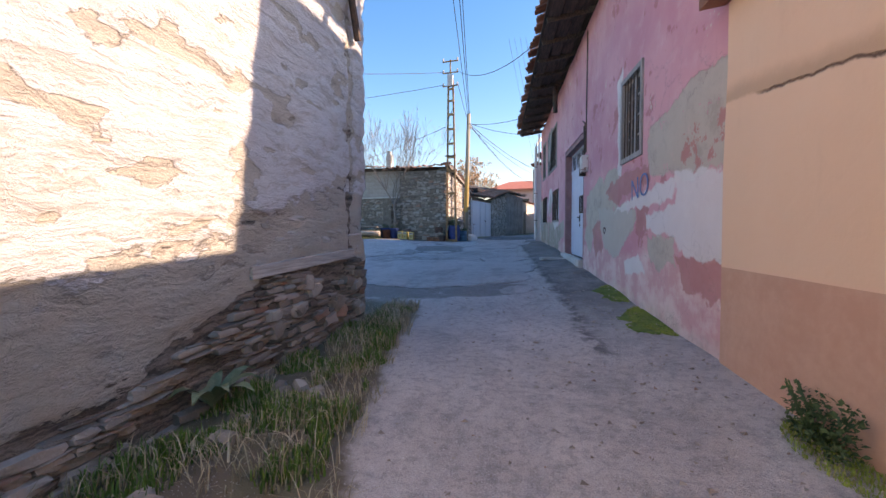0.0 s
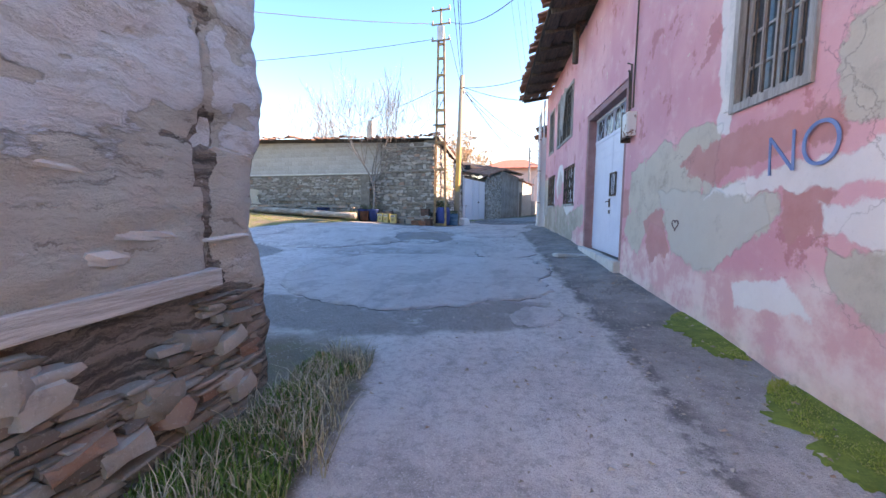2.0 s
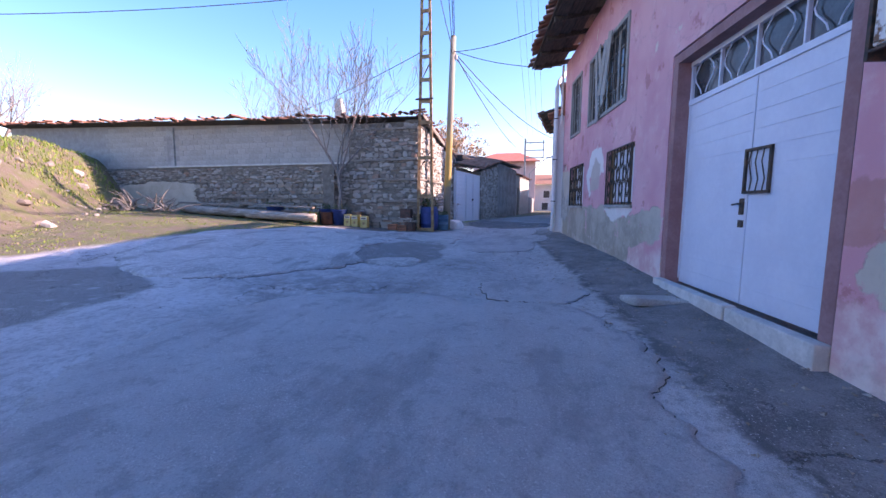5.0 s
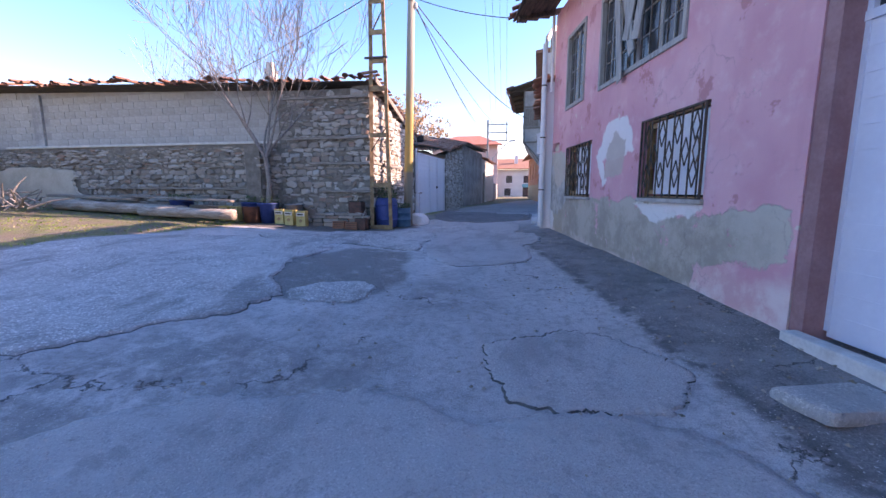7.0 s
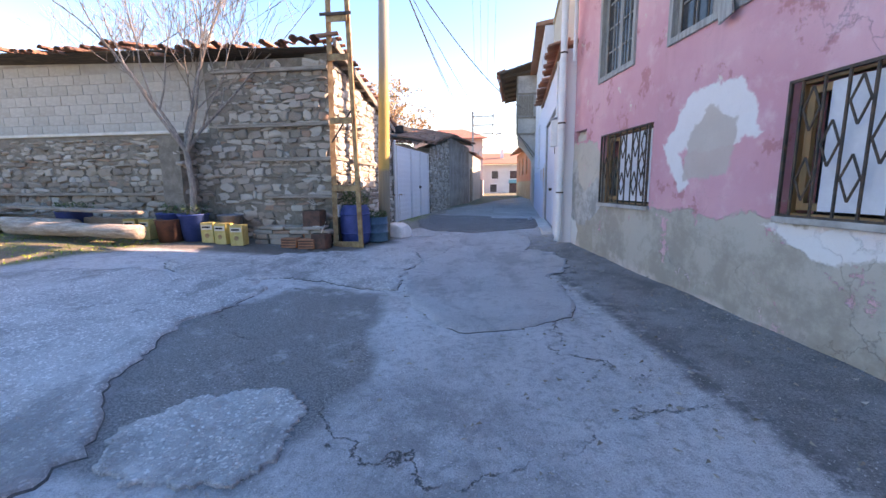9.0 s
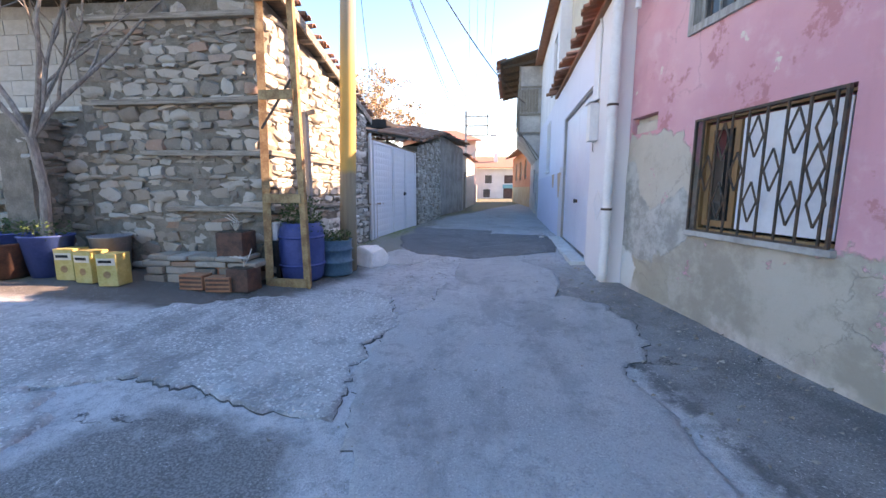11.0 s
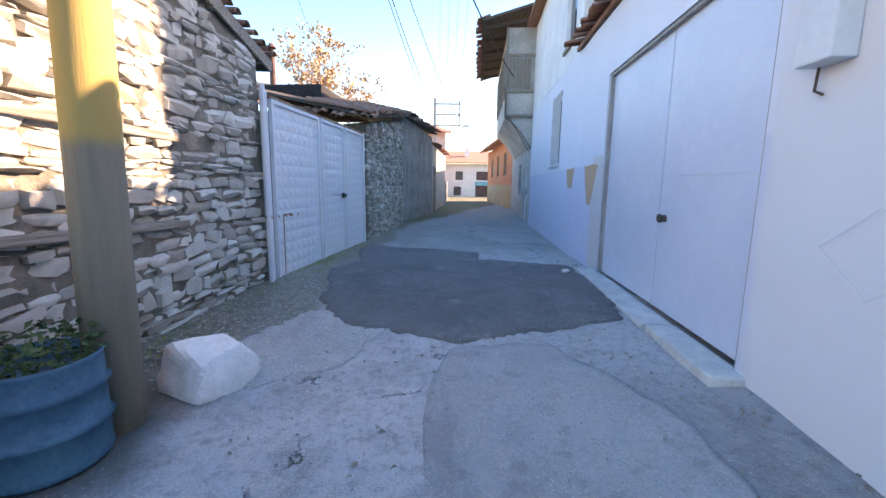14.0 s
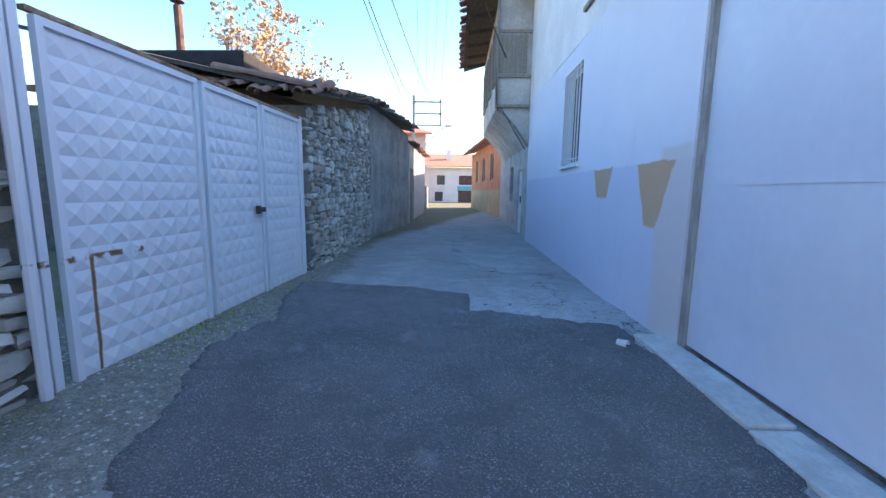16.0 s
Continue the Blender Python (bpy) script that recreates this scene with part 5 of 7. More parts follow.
for z, a, b in ((1.95, 1.2, 2.7), (2.72, .9, 2.7), (3.4, .25, 2.7), (4.5, .2, 2.72)):
    part("wall_beam", beam((CUT + a, -.05, z), (CUT + b, -.05, z + RNG.uniform(-.02, .02)), .1, .075, bevel=.012), M_TIMBER, stoneb, "weathered timber tie in the wall")
part("wall_beam", beam((12.5, -.05, 2.05), (CUT, -.05, 2.0), .08, .06, bevel=.01), M_TIMBER, stoneb, "weathered timber tie in the wall")
for z in (1.95, 2.72):
    part("wall_beam", beam((0, -.04, z), (2.6, -.04, z - .03), .1, .07, bevel=.012), M_TIMBER, side)
M_CREAM = simple("old_cream_render", (.48, .41, .31), (.60, .53, .42), 2, .95, .4, .02)


def render_patch(name, parent, cu, cz, ru, rz, y, mat, seed):
    """A ragged sheet of old render left on a wall."""
    bm = bmesh.new()
    n, rings = 72, []
    for s, d in ((0.4, -.03), (.8, -.028), (1.0, -.02), (1.02, .03)):
        ring = []
        for k in range(n):
            a = 2 * math.pi * k / n
            r = s * (1 + .28 * noise.noise((math.cos(a) * 1.6 + seed, math.sin(a) * 1.6, seed)) + .16 * noise.noise((math.cos(a) * 6 + seed, math.sin(a) * 6, 3)))
            c, q = math.cos(a), math.sin(a)
            ring.append(bm.verts.new((cu + ru * r * math.copysign(abs(c) ** .8, c), y + d, cz + rz * r * math.copysign(abs(q) ** .8, q))))
        rings.append(ring)
    bm.faces.new(rings[0])
    for a, b in zip(rings, rings[1:]):
        for k in range(n):
            bm.faces.new((a[k], b[k], b[(k + 1) % n], a[(k + 1) % n]))
    bmesh.ops.recalc_face_normals(bm, faces=bm.faces[:])
    return part(name, bm, mat, parent)


render_patch("render_patch", stoneb, 9.5, 2.05, 2.3, .62, -.06, M_CREAM, 4.2)
ch = thing("chimney", pose(-11.6, 24.0, 0), "slim whitewashed chimney on the stone building", "chimney")
bm = boxes((-.17, -.17, 3.5, .17, .17, 6.35), (-.2, -.2, 6.0, .2, .2, 6.08), (-.11, -.11, 6.35, .11, .11, 6.6), bevel=.015)
part("stack", bm, M_LEDGE, ch)

# ---- gate ----
GATE_P = wall_pose(-6.30, 24.75, -5.88, 28.46)
gate = thing("metal_gate", GATE_P, "white sheet-metal double gate with pressed panels and rust streaks", "gate")


def gate_paint():
    n = Nodes("white_gate_paint")
    ax = n.axes()
    c = n.mix(n.noise(2, 5), (.66, .68, .70), (.77, .78, .80))
    run = n.noise(3.2, 6, .7, (2.2, 1, .22), distort=.4)
    rust = n.math("MULTIPLY", n.step(run, .64, .70), n.step(ax[2], 1.0, 2.2, 1, .25))
    streak = n.math("MULTIPLY", n.step(n.math("ABSOLUTE", n.math("SUBTRACT", n.math("ADD", ax[0], n.math("MULTIPLY", n.noise(2.5), .05)), .27)), .008, .02, 1, 0), n.step(ax[2], 1.85, 1.9, 1, 0))
    bar = n.math("MULTIPLY", n.step(n.math("ABSOLUTE", n.math("SUBTRACT", ax[2], 1.86)), .012, .03, 1, 0), n.math("MULTIPLY", n.step(n.noise(6, 5), .47, .53), n.step(ax[0], .75, .85, 1, 0)))
    rust = n.math("MAXIMUM", rust, n.math("MAXIMUM", streak, bar))
    return n.done(n.mix(rust, c, n.mix(n.noise(20), (.17, .06, .02), (.42, .2, .08))), n.step(rust, 0, 1, .42, .85), n.noise(30), .08, .003)


M_GATEP = gate_paint()


def pressed_panel(u0, z0, u1, z1, nu, nz):
    """Sheet metal pressed into rows of shallow pyramids."""
    bm = bmesh.new()
    w, h = (u1 - u0) / nu, (z1 - z0) / nz
    g = [[bm.verts.new((u0 + i * w, 0, z0 + j * h)) for i in range(nu + 1)] for j in range(nz + 1)]
    for j in range(nz):
        for i in range(nu):
            p = bm.verts.new((u0 + (i + .5) * w, -.016, z0 + (j + .5) * h))
            q = (g[j][i], g[j][i + 1], g[j + 1][i + 1], g[j + 1][i])
            for k in range(4):
                bm.faces.new((q[k], q[(k + 1) % 4], p))
    box(bm, u0, .012, z0, u1, .03, z1)
    return bm


for nm, u0, u1, nu in (("leaf", .04, 1.46, 8), ("wicket_door", 1.52, 2.56, 6), ("leaf", 2.62, 3.68, 6)):
    leaf = part(nm, pressed_panel(u0 + .04, 1.0, u1 - .04, 3.32, nu, 15), M_GATEP, gate)
    part("leaf_frame", frame_bars(u0, .95, u1, 3.37, .05, -.03, .02), M_GATEP, leaf)
wk = part("latch", boxes((2.42, -.06, 2.06, 2.54, -.03, 2.12), (2.36, -.07, 2.04, 2.41, -.03, 2.14)), M_IRON, gate)
part("gate_post", boxes((-.1, -.02, .8, -.04, .06, 3.45), bevel=.01), M_GATEP, gate)
part("gate_post", boxes((3.7, -.02, .8, 3.77, .06, 3.42), bevel=.008), M_GATEP, gate)
part("post_pipe", tube(((-.17, -.03, .9), (-.17, -.03, 3.5)), .035, 8), M_GATEP, gate)
part("top_rail", boxes((.0, -.02, 3.38, 3.7, .03, 3.41)), simple("rusty_rail", (.2, .075, .03), (.45, .3, .2), 9, .8, .3, .004), gate, "rusty top rail")

# ---- stone shed ----
SHED_P = wall_pose(-5.85, 28.6, -5.55, 33.2)
shed = thing("stone_shed", SHED_P, "low rubble stone shed with a rough tiled roof", "shed")
sh_top = lambda u: 3.62 + .17 * u
shed_wall = part("wall", wall_mesh(4.6, .4, sh_top, .5, (), .4, .03, 61.0), M_MORTAR, shed)
shed_end = part("end_wall", wall_mesh(5, .4, 3.6, .4, (), .4, .03, 63.0), M_MORTAR, shed)
shed_end.matrix_basis = pose(.0, 5.0, 0, 0, 0, -90)
shroof = part("roof", slab(-.35, 4.75, -.25, 3.9, 4.5, 4.9, .06), M_DARKWOOD, shed)
for v in shroof.data.vertices:
    v.co.z += .17 * v.co.x - .15
for r in range(4):
    for k in range(24):
        ob = new("roof_tile", TILE)
        ob.parent = shroof
        u = -.3 + k * .21
        y = .1 + r * .36
        ob.matrix_basis = pose(u, y, 3.83 + .17 * u + .21 * (y + .25) + RNG.uniform(-.01, .03), 12 + RNG.uniform(-6, 6), -9 + RNG.uniform(-9, 9), RNG.uniform(-12, 12))
part("tar_sheet", boxes((.6, 1.2, 4.3, 2.6, 3.0, 4.62), bevel=.05), M_DARK, shroof, "black tarred sheet over the ridge")
for r in range(3):
    for k in range(13):
        ob = new("roof_tile", TILE)
        ob.parent = shroof
        ob.matrix_basis = pose(-.12 + r * .33, -.25 + k * .21, 3.78 + r * .12 + .02 * k + RNG.uniform(-.01, .03), 18 + RNG.uniform(-7, 7), RNG.uniform(-9, 9), -90 + RNG.uniform(-12, 12))
far_l = thing("plastered_house", wall_pose(-5.55, 33.2, -4.78, 37.7), "plastered lane house with stained grey walls", "house")
part("wall", wall_mesh(4.57, .4, lambda u: 4.55 - .04 * u, .4, (), .25, .05, 62.0), M_PLASTER_GREY, far_l)
froof = part("roof", slab(-.1, 4.7, -.2, 4.5, 4, 5.3, .06), M_DARKWOOD, far_l)
lay_tiles(froof, -.1, 4.7, -.3, 4.58, 11, 2, .2, 1, 1.4, 31)
sunw = thing("yard_wall", wall_pose(-4.78, 37.75, -4.3, 44.5), "whitewashed yard wall with a board gate", "wall")
part("wall", wall_mesh(6.8, .5, 4.1, .35, [(.3, .5, 1.7, 3.2)], .4, .03, 64.0), M_LEDGE, sunw)
for k in range(8):
    part("gate_board", boxes((.32 + k * .172, .06, 1.0, .48 + k * .172, .09, 3.1 + RNG.uniform(-.05, .08))), M_TIMBER, sunw)
lay_tiles(sunw, 0, 6.8, -.2, 4.1, 5, 1, .2, 1, 1.5, 33)
fence = thing("far_wall", wall_pose(-4.3, 44.6, -4.2, 52), "low dark yard wall further along the lane", "wall")
part("wall", wall_mesh(7.4, .6, 2.6, .3, (), .5, .03, 66.0), M_PLASTER_GREY, fence)
# ---- patches in the lane ----
def ground_patch(name, centre, outline, mat, label, lift=.014, ragged=.07, seed=1.0, category="patch", grow=0.0):
    """A thin ragged sheet on the ground; outline: corners seen from the centre, as a star."""
    cx, cy = centre
    bm = bmesh.new()
    n = 260
    corner = sorted((math.atan2(y - cy, x - cx), math.hypot(x - cx, y - cy)) for x, y in outline)
    ang, rad = [c[0] for c in corner], [c[1] for c in corner]
    ang, rad = [ang[-1] - 2 * math.pi] + ang + [ang[0] + 2 * math.pi], [rad[-1]] + rad + [rad[0]]
    rings = []
    for s, h in ((.25, lift), (.5, lift), (.7, lift), (.85, lift), (.95, lift), (.99, lift * .8), (1.0, -.03)):
        ring = []
        for k in range(n):
            a = -math.pi + 2 * math.pi * k / n
            r = lerp(a, ang, rad)
            x, y = cx + r * math.cos(a), cy + r * math.sin(a)
            d = ragged * (noise.noise((x * 1.7, y * 1.7, seed)) + .6 * noise.noise((x * 6, y * 6, seed)) + .4 * noise.noise((x * 17, y * 17, seed)) + .22 * noise.noise((x * 45, y * 45, seed)))
            r = (r + d + grow * (.35 + noise.noise((x * 1.3, y * 1.3, seed + 4)))) * s
            x, y = cx + r * math.cos(a), cy + r * math.sin(a)
            z = surface_z(x, y) + .02 * (noise.noise((x * .9, y * .9, 1)) + .4 * noise.noise((x * 3, y * 3, 2)))
            ring.append(bm.verts.new((x, y, z + h)))
        rings.append(ring)
    mid = bm.verts.new((cx, cy, surface_z(cx, cy) + lift + .012))
    for k in range(n):
        bm.faces.new((mid, rings[0][k], rings[0][(k + 1) % n]))
    for a, b in zip(rings, rings[1:]):
        for k in range(n):
            bm.faces.new((a[k], b[k], b[(k + 1) % n], a[(k + 1) % n]))
    return tagged(mesh_object(name, bm, mat, smooth=True), label, category, kind="structure")


def asphalt(name, a, b, chips, scale=60, stains=.6, stones=0.0):
    n = Nodes(name)
    big, grit = n.noise(1.1, 5, .6), n.noise(scale, 4, .75)
    fine = n.noise(scale * .28, 5, .75)
    c = n.mix(n.step(n.math("ADD", n.math("MULTIPLY", big, .3), n.math("ADD", n.math("MULTIPLY", grit, .4), n.math("MULTIPLY", fine, .3))), .40, .60), a, b)
    c = n.mix(n.step(fine, .5, .66, 0, .4), c, tuple(k * .6 for k in a))
    c = n.mix(n.step(grit, .52, .62, 0, .45), c, tuple(k * .5 for k in a))
    c = n.mix(n.step(grit, .36, .45, .5, 0), c, chips)
    spots = n.step(n.noise(scale * 1.1, 4, .7, shift=(5, 5, 0)), .56, .63)
    c = n.mix(n.math("MULTIPLY", spots, n.step(n.noise(3, 5, .7), .36, .52)), c, chips)
    blotch = n.step(n.noise(4.5, 8, .74, shift=(1, 7, 0)), .52, .64, 0, min(.5, stains * 1.3))
    c = n.mix(blotch, c, tuple(k * .62 for k in a))
    if stones:
        cell = n.wobble(.06, 22, 4)
        flake = n.math("MULTIPLY", n.step(n.math("ADD", n.voronoi(stones, co=cell), n.math("MULTIPLY", n.noise(18, 4, .7), .5)), .52, .66, 1, 0), n.step(n.voronoi(stones, out="Color", co=cell), .36, .5))
        flake = n.math("MULTIPLY", flake, n.step(n.noise(2.2, 6, .7, shift=(3, 9, 0)), .36, .54, .25, 1))
        c = n.mix(n.math("MULTIPLY", flake, .85), c, chips)
        spots = n.math("MAXIMUM", spots, flake)
    dark = n.step(n.noise(.8, 8, .74, (1.6, .7, 1), shift=(9, 3, 0)), .5, .62, 0, stains)
    c = n.mix(dark, c, tuple(k * .5 for k in a))
    pale = n.step(n.noise(1.7, 6, .65, shift=(2, 5, 0)), .58, .74, 0, .5)
    c = n.mix(pale, c, chips)
    return n.done(c, .85, n.math("ADD", grit, n.math("ADD", n.math("MULTIPLY", spots, .6), fine)), .85, .022)


M_NEWASPHALT = asphalt("dark_asphalt", (.115, .115, .118), (.225, .225, .228), (.55, .55, .55), 75, .12)
M_CHIPPED = asphalt("chipped_concrete", (.33, .325, .32), (.60, .59, .58), (.86, .85, .83), 30, .55, 30)
M_PALECON = asphalt("pale_concrete", (.46, .45, .44), (.64, .63, .61), (.80, .78, .75), 50, .25, 42)
M_SEAM = simple("dark_seam", (.06, .057, .055), (.13, .125, .12), 9, .95, .5, .01)
M_DUSTCON = asphalt("lane_concrete", (.42, .415, .42), (.58, .57, .57), (.70, .69, .68), 60, .42)
SLAB_A = ((-4.62, 17.5), (-4.7, 18.2), (-4.75, 18.7), (-4.56, 19.6), (-5.0, 20.2), (-5.4, 20.5), (-5.86, 19.8), (-7.3, 18.85), (-8.6, 18.7), (-8.4, 17.9), (-6.3, 17.75), (-5.7, 17.75), (-5.1, 17.55))
SLAB_B = ((-6.85, 12.2), (-6.5, 12.75), (-5.75, 13.5), (-5.65, 14.2), (-6.15, 14.85), (-6.4, 15.9), (-6.2, 17.2), (-8.2, 17.6), (-10.4, 16.6), (-11, 14.5), (-10, 12.6), (-8.2, 11.8))
SLAB_C = ((-4.3, 7.75), (-3.5, 7.64), (-3.1, 7.58), (-2.5, 7.77), (-2.05, 8.1), (-1.78, 8.47), (-1.2, 8.6), (-1.0, 9.2), (-1.2, 10), (-1.6, 12.0), (-3.0, 12.0), (-5.2, 11.8), (-6.0, 9.6))
STRIP = ((-4.5, 17.6), (-4.62, 18.8), (-4.5, 19.65), (-4.22, 20.1), (-4.06, 21.2), (-3.98, 22.75), (-3.1, 22.9), (-2.8, 22.4), (-2.7, 20.4), (-2.55, 18.3), (-2.45, 16.6), (-3.6, 16.0))
ground_patch("asphalt_patch", (-3.85, 25.2), ((-5.45, 23.85), (-4.6, 23.15), (-3.88, 22.95), (-3.3, 23.07), (-2.2, 23.4), (-2.12, 23.8), (-1.95, 25.25), (-2.0, 26.1), (-2.37, 26.12), (-3.43, 26.6), (-3.38, 27.25), (-4.6, 27.85), (-5.65, 28.0), (-5.5, 26.3), (-5.5, 24.45)), M_NEWASPHALT, "fresh dark asphalt patch across the lane", .02, .12, 3)
ground_patch("concrete_patch", (-5.1, 22.75), ((-5.62, 22.4), (-5.6, 23.2), (-5.45, 23.62), (-4.88, 23.58), (-4.56, 23.18), (-4.71, 22.87), (-5.11, 22.29), (-5.32, 22.0)), M_PALECON, "pale broken concrete beside the boulder", .012, .08, 4)
ground_patch("concrete_slab", (-6.0, 18.5), SLAB_A, M_CHIPPED, "chipped pale concrete of the yard", .028, .16, 5)
ground_patch("seam", (-6.0, 18.5), SLAB_A, M_SEAM, "dark crack round the broken concrete", .008, .16, 5, grow=.035)
ground_patch("concrete_slab", (-8.0, 14.5), SLAB_B, M_CHIPPED, "chipped pale concrete of the yard", .03, .16, 6)
ground_patch("seam", (-8.0, 14.5), SLAB_B, M_SEAM, "dark crack round the broken concrete", .008, .16, 6, grow=.03)
ground_patch("seam", (-2.22, 12.8), [(-2.22 + .76 * math.cos(a / 9 * 2 * math.pi), 12.8 + .67 * math.sin(a / 9 * 2 * math.pi)) for a in range(9)], M_SEAM, "dark seam round a mended hole", .012, .13, 7, grow=.03)
ground_patch("mended_patch", (-2.22, 12.8), [(-2.22 + .76 * math.cos(a / 9 * 2 * math.pi), 12.8 + .67 * math.sin(a / 9 * 2 * math.pi)) for a in range(9)], M_DUSTCON, "round mended patch of grey concrete", .02, .13, 7)
ground_patch("concrete_slab", (-2.9, 10.0), SLAB_C, M_DUSTCON, "worn grey concrete with a broken edge", .024, .13, 8)
ground_patch("seam", (-2.9, 10.0), SLAB_C, M_SEAM, "dark broken edge of the concrete", .008, .13, 8, grow=.022)
ground_patch("concrete_slab", (-1.1, 7.9), ((-1.44, 7.98), (-1.14, 8.25), (-.8, 8.09), (-.86, 7.79), (-1.17, 7.5)), M_DUSTCON, "island of worn grey concrete", .014, .1, 9)
ground_patch("concrete_slab", (-3.4, 19.6), STRIP, M_DUSTCON, "pale worn strip of lane concrete", .022, .12, 10)
ground_patch("seam", (-3.4, 19.6), STRIP, M_SEAM, "dark crack along the lane concrete", .008, .12, 10, grow=.018)
ground_patch("concrete_patch", (-5.0, 14.45), ((-5.5, 14.25), (-5.14, 14.9), (-4.6, 14.75), (-4.6, 14.2), (-4.8, 14.0)), M_CHIPPED, "island of chipped pale concrete in damp asphalt", .02, .14, 12)
flat = thing("flat_stone", pose(-.68, 12.4, surface_z(-.68, 12.4), 0, 3, 20), "flat grey stone lying beside the doorstep", "stone")
bm = bmesh.new()
box(bm, -.36, -.2, -.05, .36, .2, .05, None, .045)
for v in bm.verts:
    v.co += noise.noise_vector(v.co * 5) * .03
part("slab", bm, M_PALECON, flat)


# ---- poles and wires ----
M_RUSTSTEEL = simple("rusty_ochre_steel", (.22, .11, .05), (.46, .30, .15), 6, .8, .4, .005)
mast = thing("lattice_mast", pose(-6.32, 20.35, 0), "rusty two-legged steel lattice electricity mast", "utility pole")
mz0, mz1 = .8, 9.3


def leg_x(z):
    return lerp(z, (.8, 3.4, 9.4), (.27, .21, .12))


for s in (-1, 1):
    bm = beam((s * leg_x(mz0) + .02, 0, mz0), (s * leg_x(mz1), .06, mz1), .02, .1)
    beam((s * leg_x(mz0) + .02, .05, mz0), (s * leg_x(mz1), .11, mz1), .1, .02, bm)
    part("leg", bm, M_RUSTSTEEL, mast)
for z in (.95, 2.1, 3.42, 4.6, 5.3, 6.0, 6.75, 7.5, 8.2, 8.8):
    part("cross_plate", boxes((-leg_x(z) - .02, -.03, z - .06, leg_x(z) + .02, -.005, z + .06)), M_RUSTSTEEL, mast)
for z in (3.0, 5.9, 7.2):
    part("brace", beam((-leg_x(z), -.02, z), (leg_x(z + .7), -.02, z + .6), .012, .03), M_IRON, mast)
M_PORC = simple("grey_porcelain", (.45, .45, .44), (.6, .6, .58), 5, .3, .05, .002)
part("head_box", boxes((-.14, -.1, 8.95, .14, .1, 9.55), bevel=.02), M_PORC, mast, "grey distribution box")
part("head_post", boxes((-.03, -.03, 9.5, .03, .03, 10.3)), M_RUSTSTEEL, mast)
for z in (8.95, 9.62, 10.2):
    arm = part("cross_arm", boxes((-.42, -.03, z, .42, .03, z + .05)), M_RUSTSTEEL, mast)
    for x in (-.38, .38):
        part("insulator", lathe(((.035, z + .05), (.05, z + .09), (.03, z + .12), (.05, z + .15), (.02, z + .2), (0.001, z + .2)), 10), M_PORC, arm).location.x = x
part("step_iron", boxes((-.32, -.06, 5.35, .3, -.03, 5.4)), M_IRON, mast)


def pole_paint():
    n = Nodes("weathered_pole_wood")
    z = n.axes()[2]
    c = n.mix(n.noise(4, 5, .6, (6, 6, .4)), (.17, .15, .11), (.33, .29, .21))
    c = n.mix(n.step(n.math("ADD", z, n.math("MULTIPLY", n.noise(5), .1)), 2.5, 2.6), c, n.mix(n.noise(2, 5), (.42, .28, .08), (.52, .38, .14)))
    c = n.mix(n.step(z, 3.7, 5.2), c, n.mix(n.noise(3, 5, .6, (6, 6, .4)), (.24, .22, .17), (.36, .33, .26)))
    return n.done(c, .85, n.noise(8, 5, .6, (6, 6, .5)), .4, .008)


upole = thing("utility_pole", pose(-5.86, 21.55, 0), "round wooden utility pole with a faded yellow band", "utility pole")
part("shaft", tube(((0, 0, .7), (.03, 0, 2), (.12, 0, 5), (.21, 0, 7.8)), [.135, .13, .115, .1], 20), pole_paint(), upole, smooth=True)
part("hook", tube(((.2, -.1, 7.2), (.2, -.2, 7.2), (.2, -.22, 7.3)), .015, 6), M_IRON, upole)
part("insulator", lathe(((.03, 7.0), (.05, 7.05), (.05, 7.12), (.02, 7.18), (.001, 7.18)), 10), M_PORC, upole).location = (.32, 0, 0)
fpole = thing("far_utility_pole", pose(-5.25, 52, 0), "distant steel utility pole with three cross arms and a street lamp", "utility pole")
part("shaft", boxes((-.09, -.09, .8, .09, .09, 9.0)), M_GREYWOOD, fpole)
for z in (6.9, 7.7, 8.5):
    part("cross_arm", boxes((-.1, -.05, z, 2.0, .05, z + .1)), M_GREYWOOD, fpole)
part("end_post", boxes((1.85, -.05, 6.9, 1.95, .05, 8.8)), M_GREYWOOD, fpole)
part("lamp_arm", tube(((.5, 0, 5.2), (1.6, 0, 6.4), (2.3, 0, 6.9)), .04, 6), M_GREYWOOD, fpole)
part("lamp_head", boxes((2.2, -.12, 6.85, 2.75, .12, 7.0), bevel=.03), M_PORC, fpole)
part("stay", boxes((.45, -.06, 1, .57, .06, 5.3)), M_GREYWOOD, fpole)


def wire(a, b, sag, label="black overhead electric cable", r=.012):
    a, b = Vector(a), Vector(b)
    pts = [a.lerp(b, k / 16) - Vector((0, 0, sag * 4 * (k / 16) * (1 - k / 16))) for k in range(17)]
    return tagged(mesh_object("overhead_cable", tube(pts, r, 5), M_IRON), label, "cable", "overhead cables")


top_m, top_p = (-6.32, 20.35, 9.6), (-5.65, 21.5, 7.3)
wire((-6.7, 20.35, 9.7), (-20, 1.2, 6.4), .7)
wire((-6.7, 20.35, 9.05), (-31, 9.4, 7.0), .9)
wire((-5.92, 20.35, 9.7), (-1.25, 12.0, 6.75), .5)
wire((-5.92, 20.35, 9.1), top_p, .1)
wire((-5.64, 21.5, 7.8), (-1.65, 4, 10.3), .1, r=.014)
wire((-5.6, 21.5, 7.8), (-1.5, 4, 10.4), .12)
wire((-5.7, 21.5, 7.75), (-2.05, 4, 10.7), .12)
wire(top_p, (-1.9, 33.6, 5.9), .5, r=.016)
wire(top_p, (-5.2, 52, 7.3), .7)
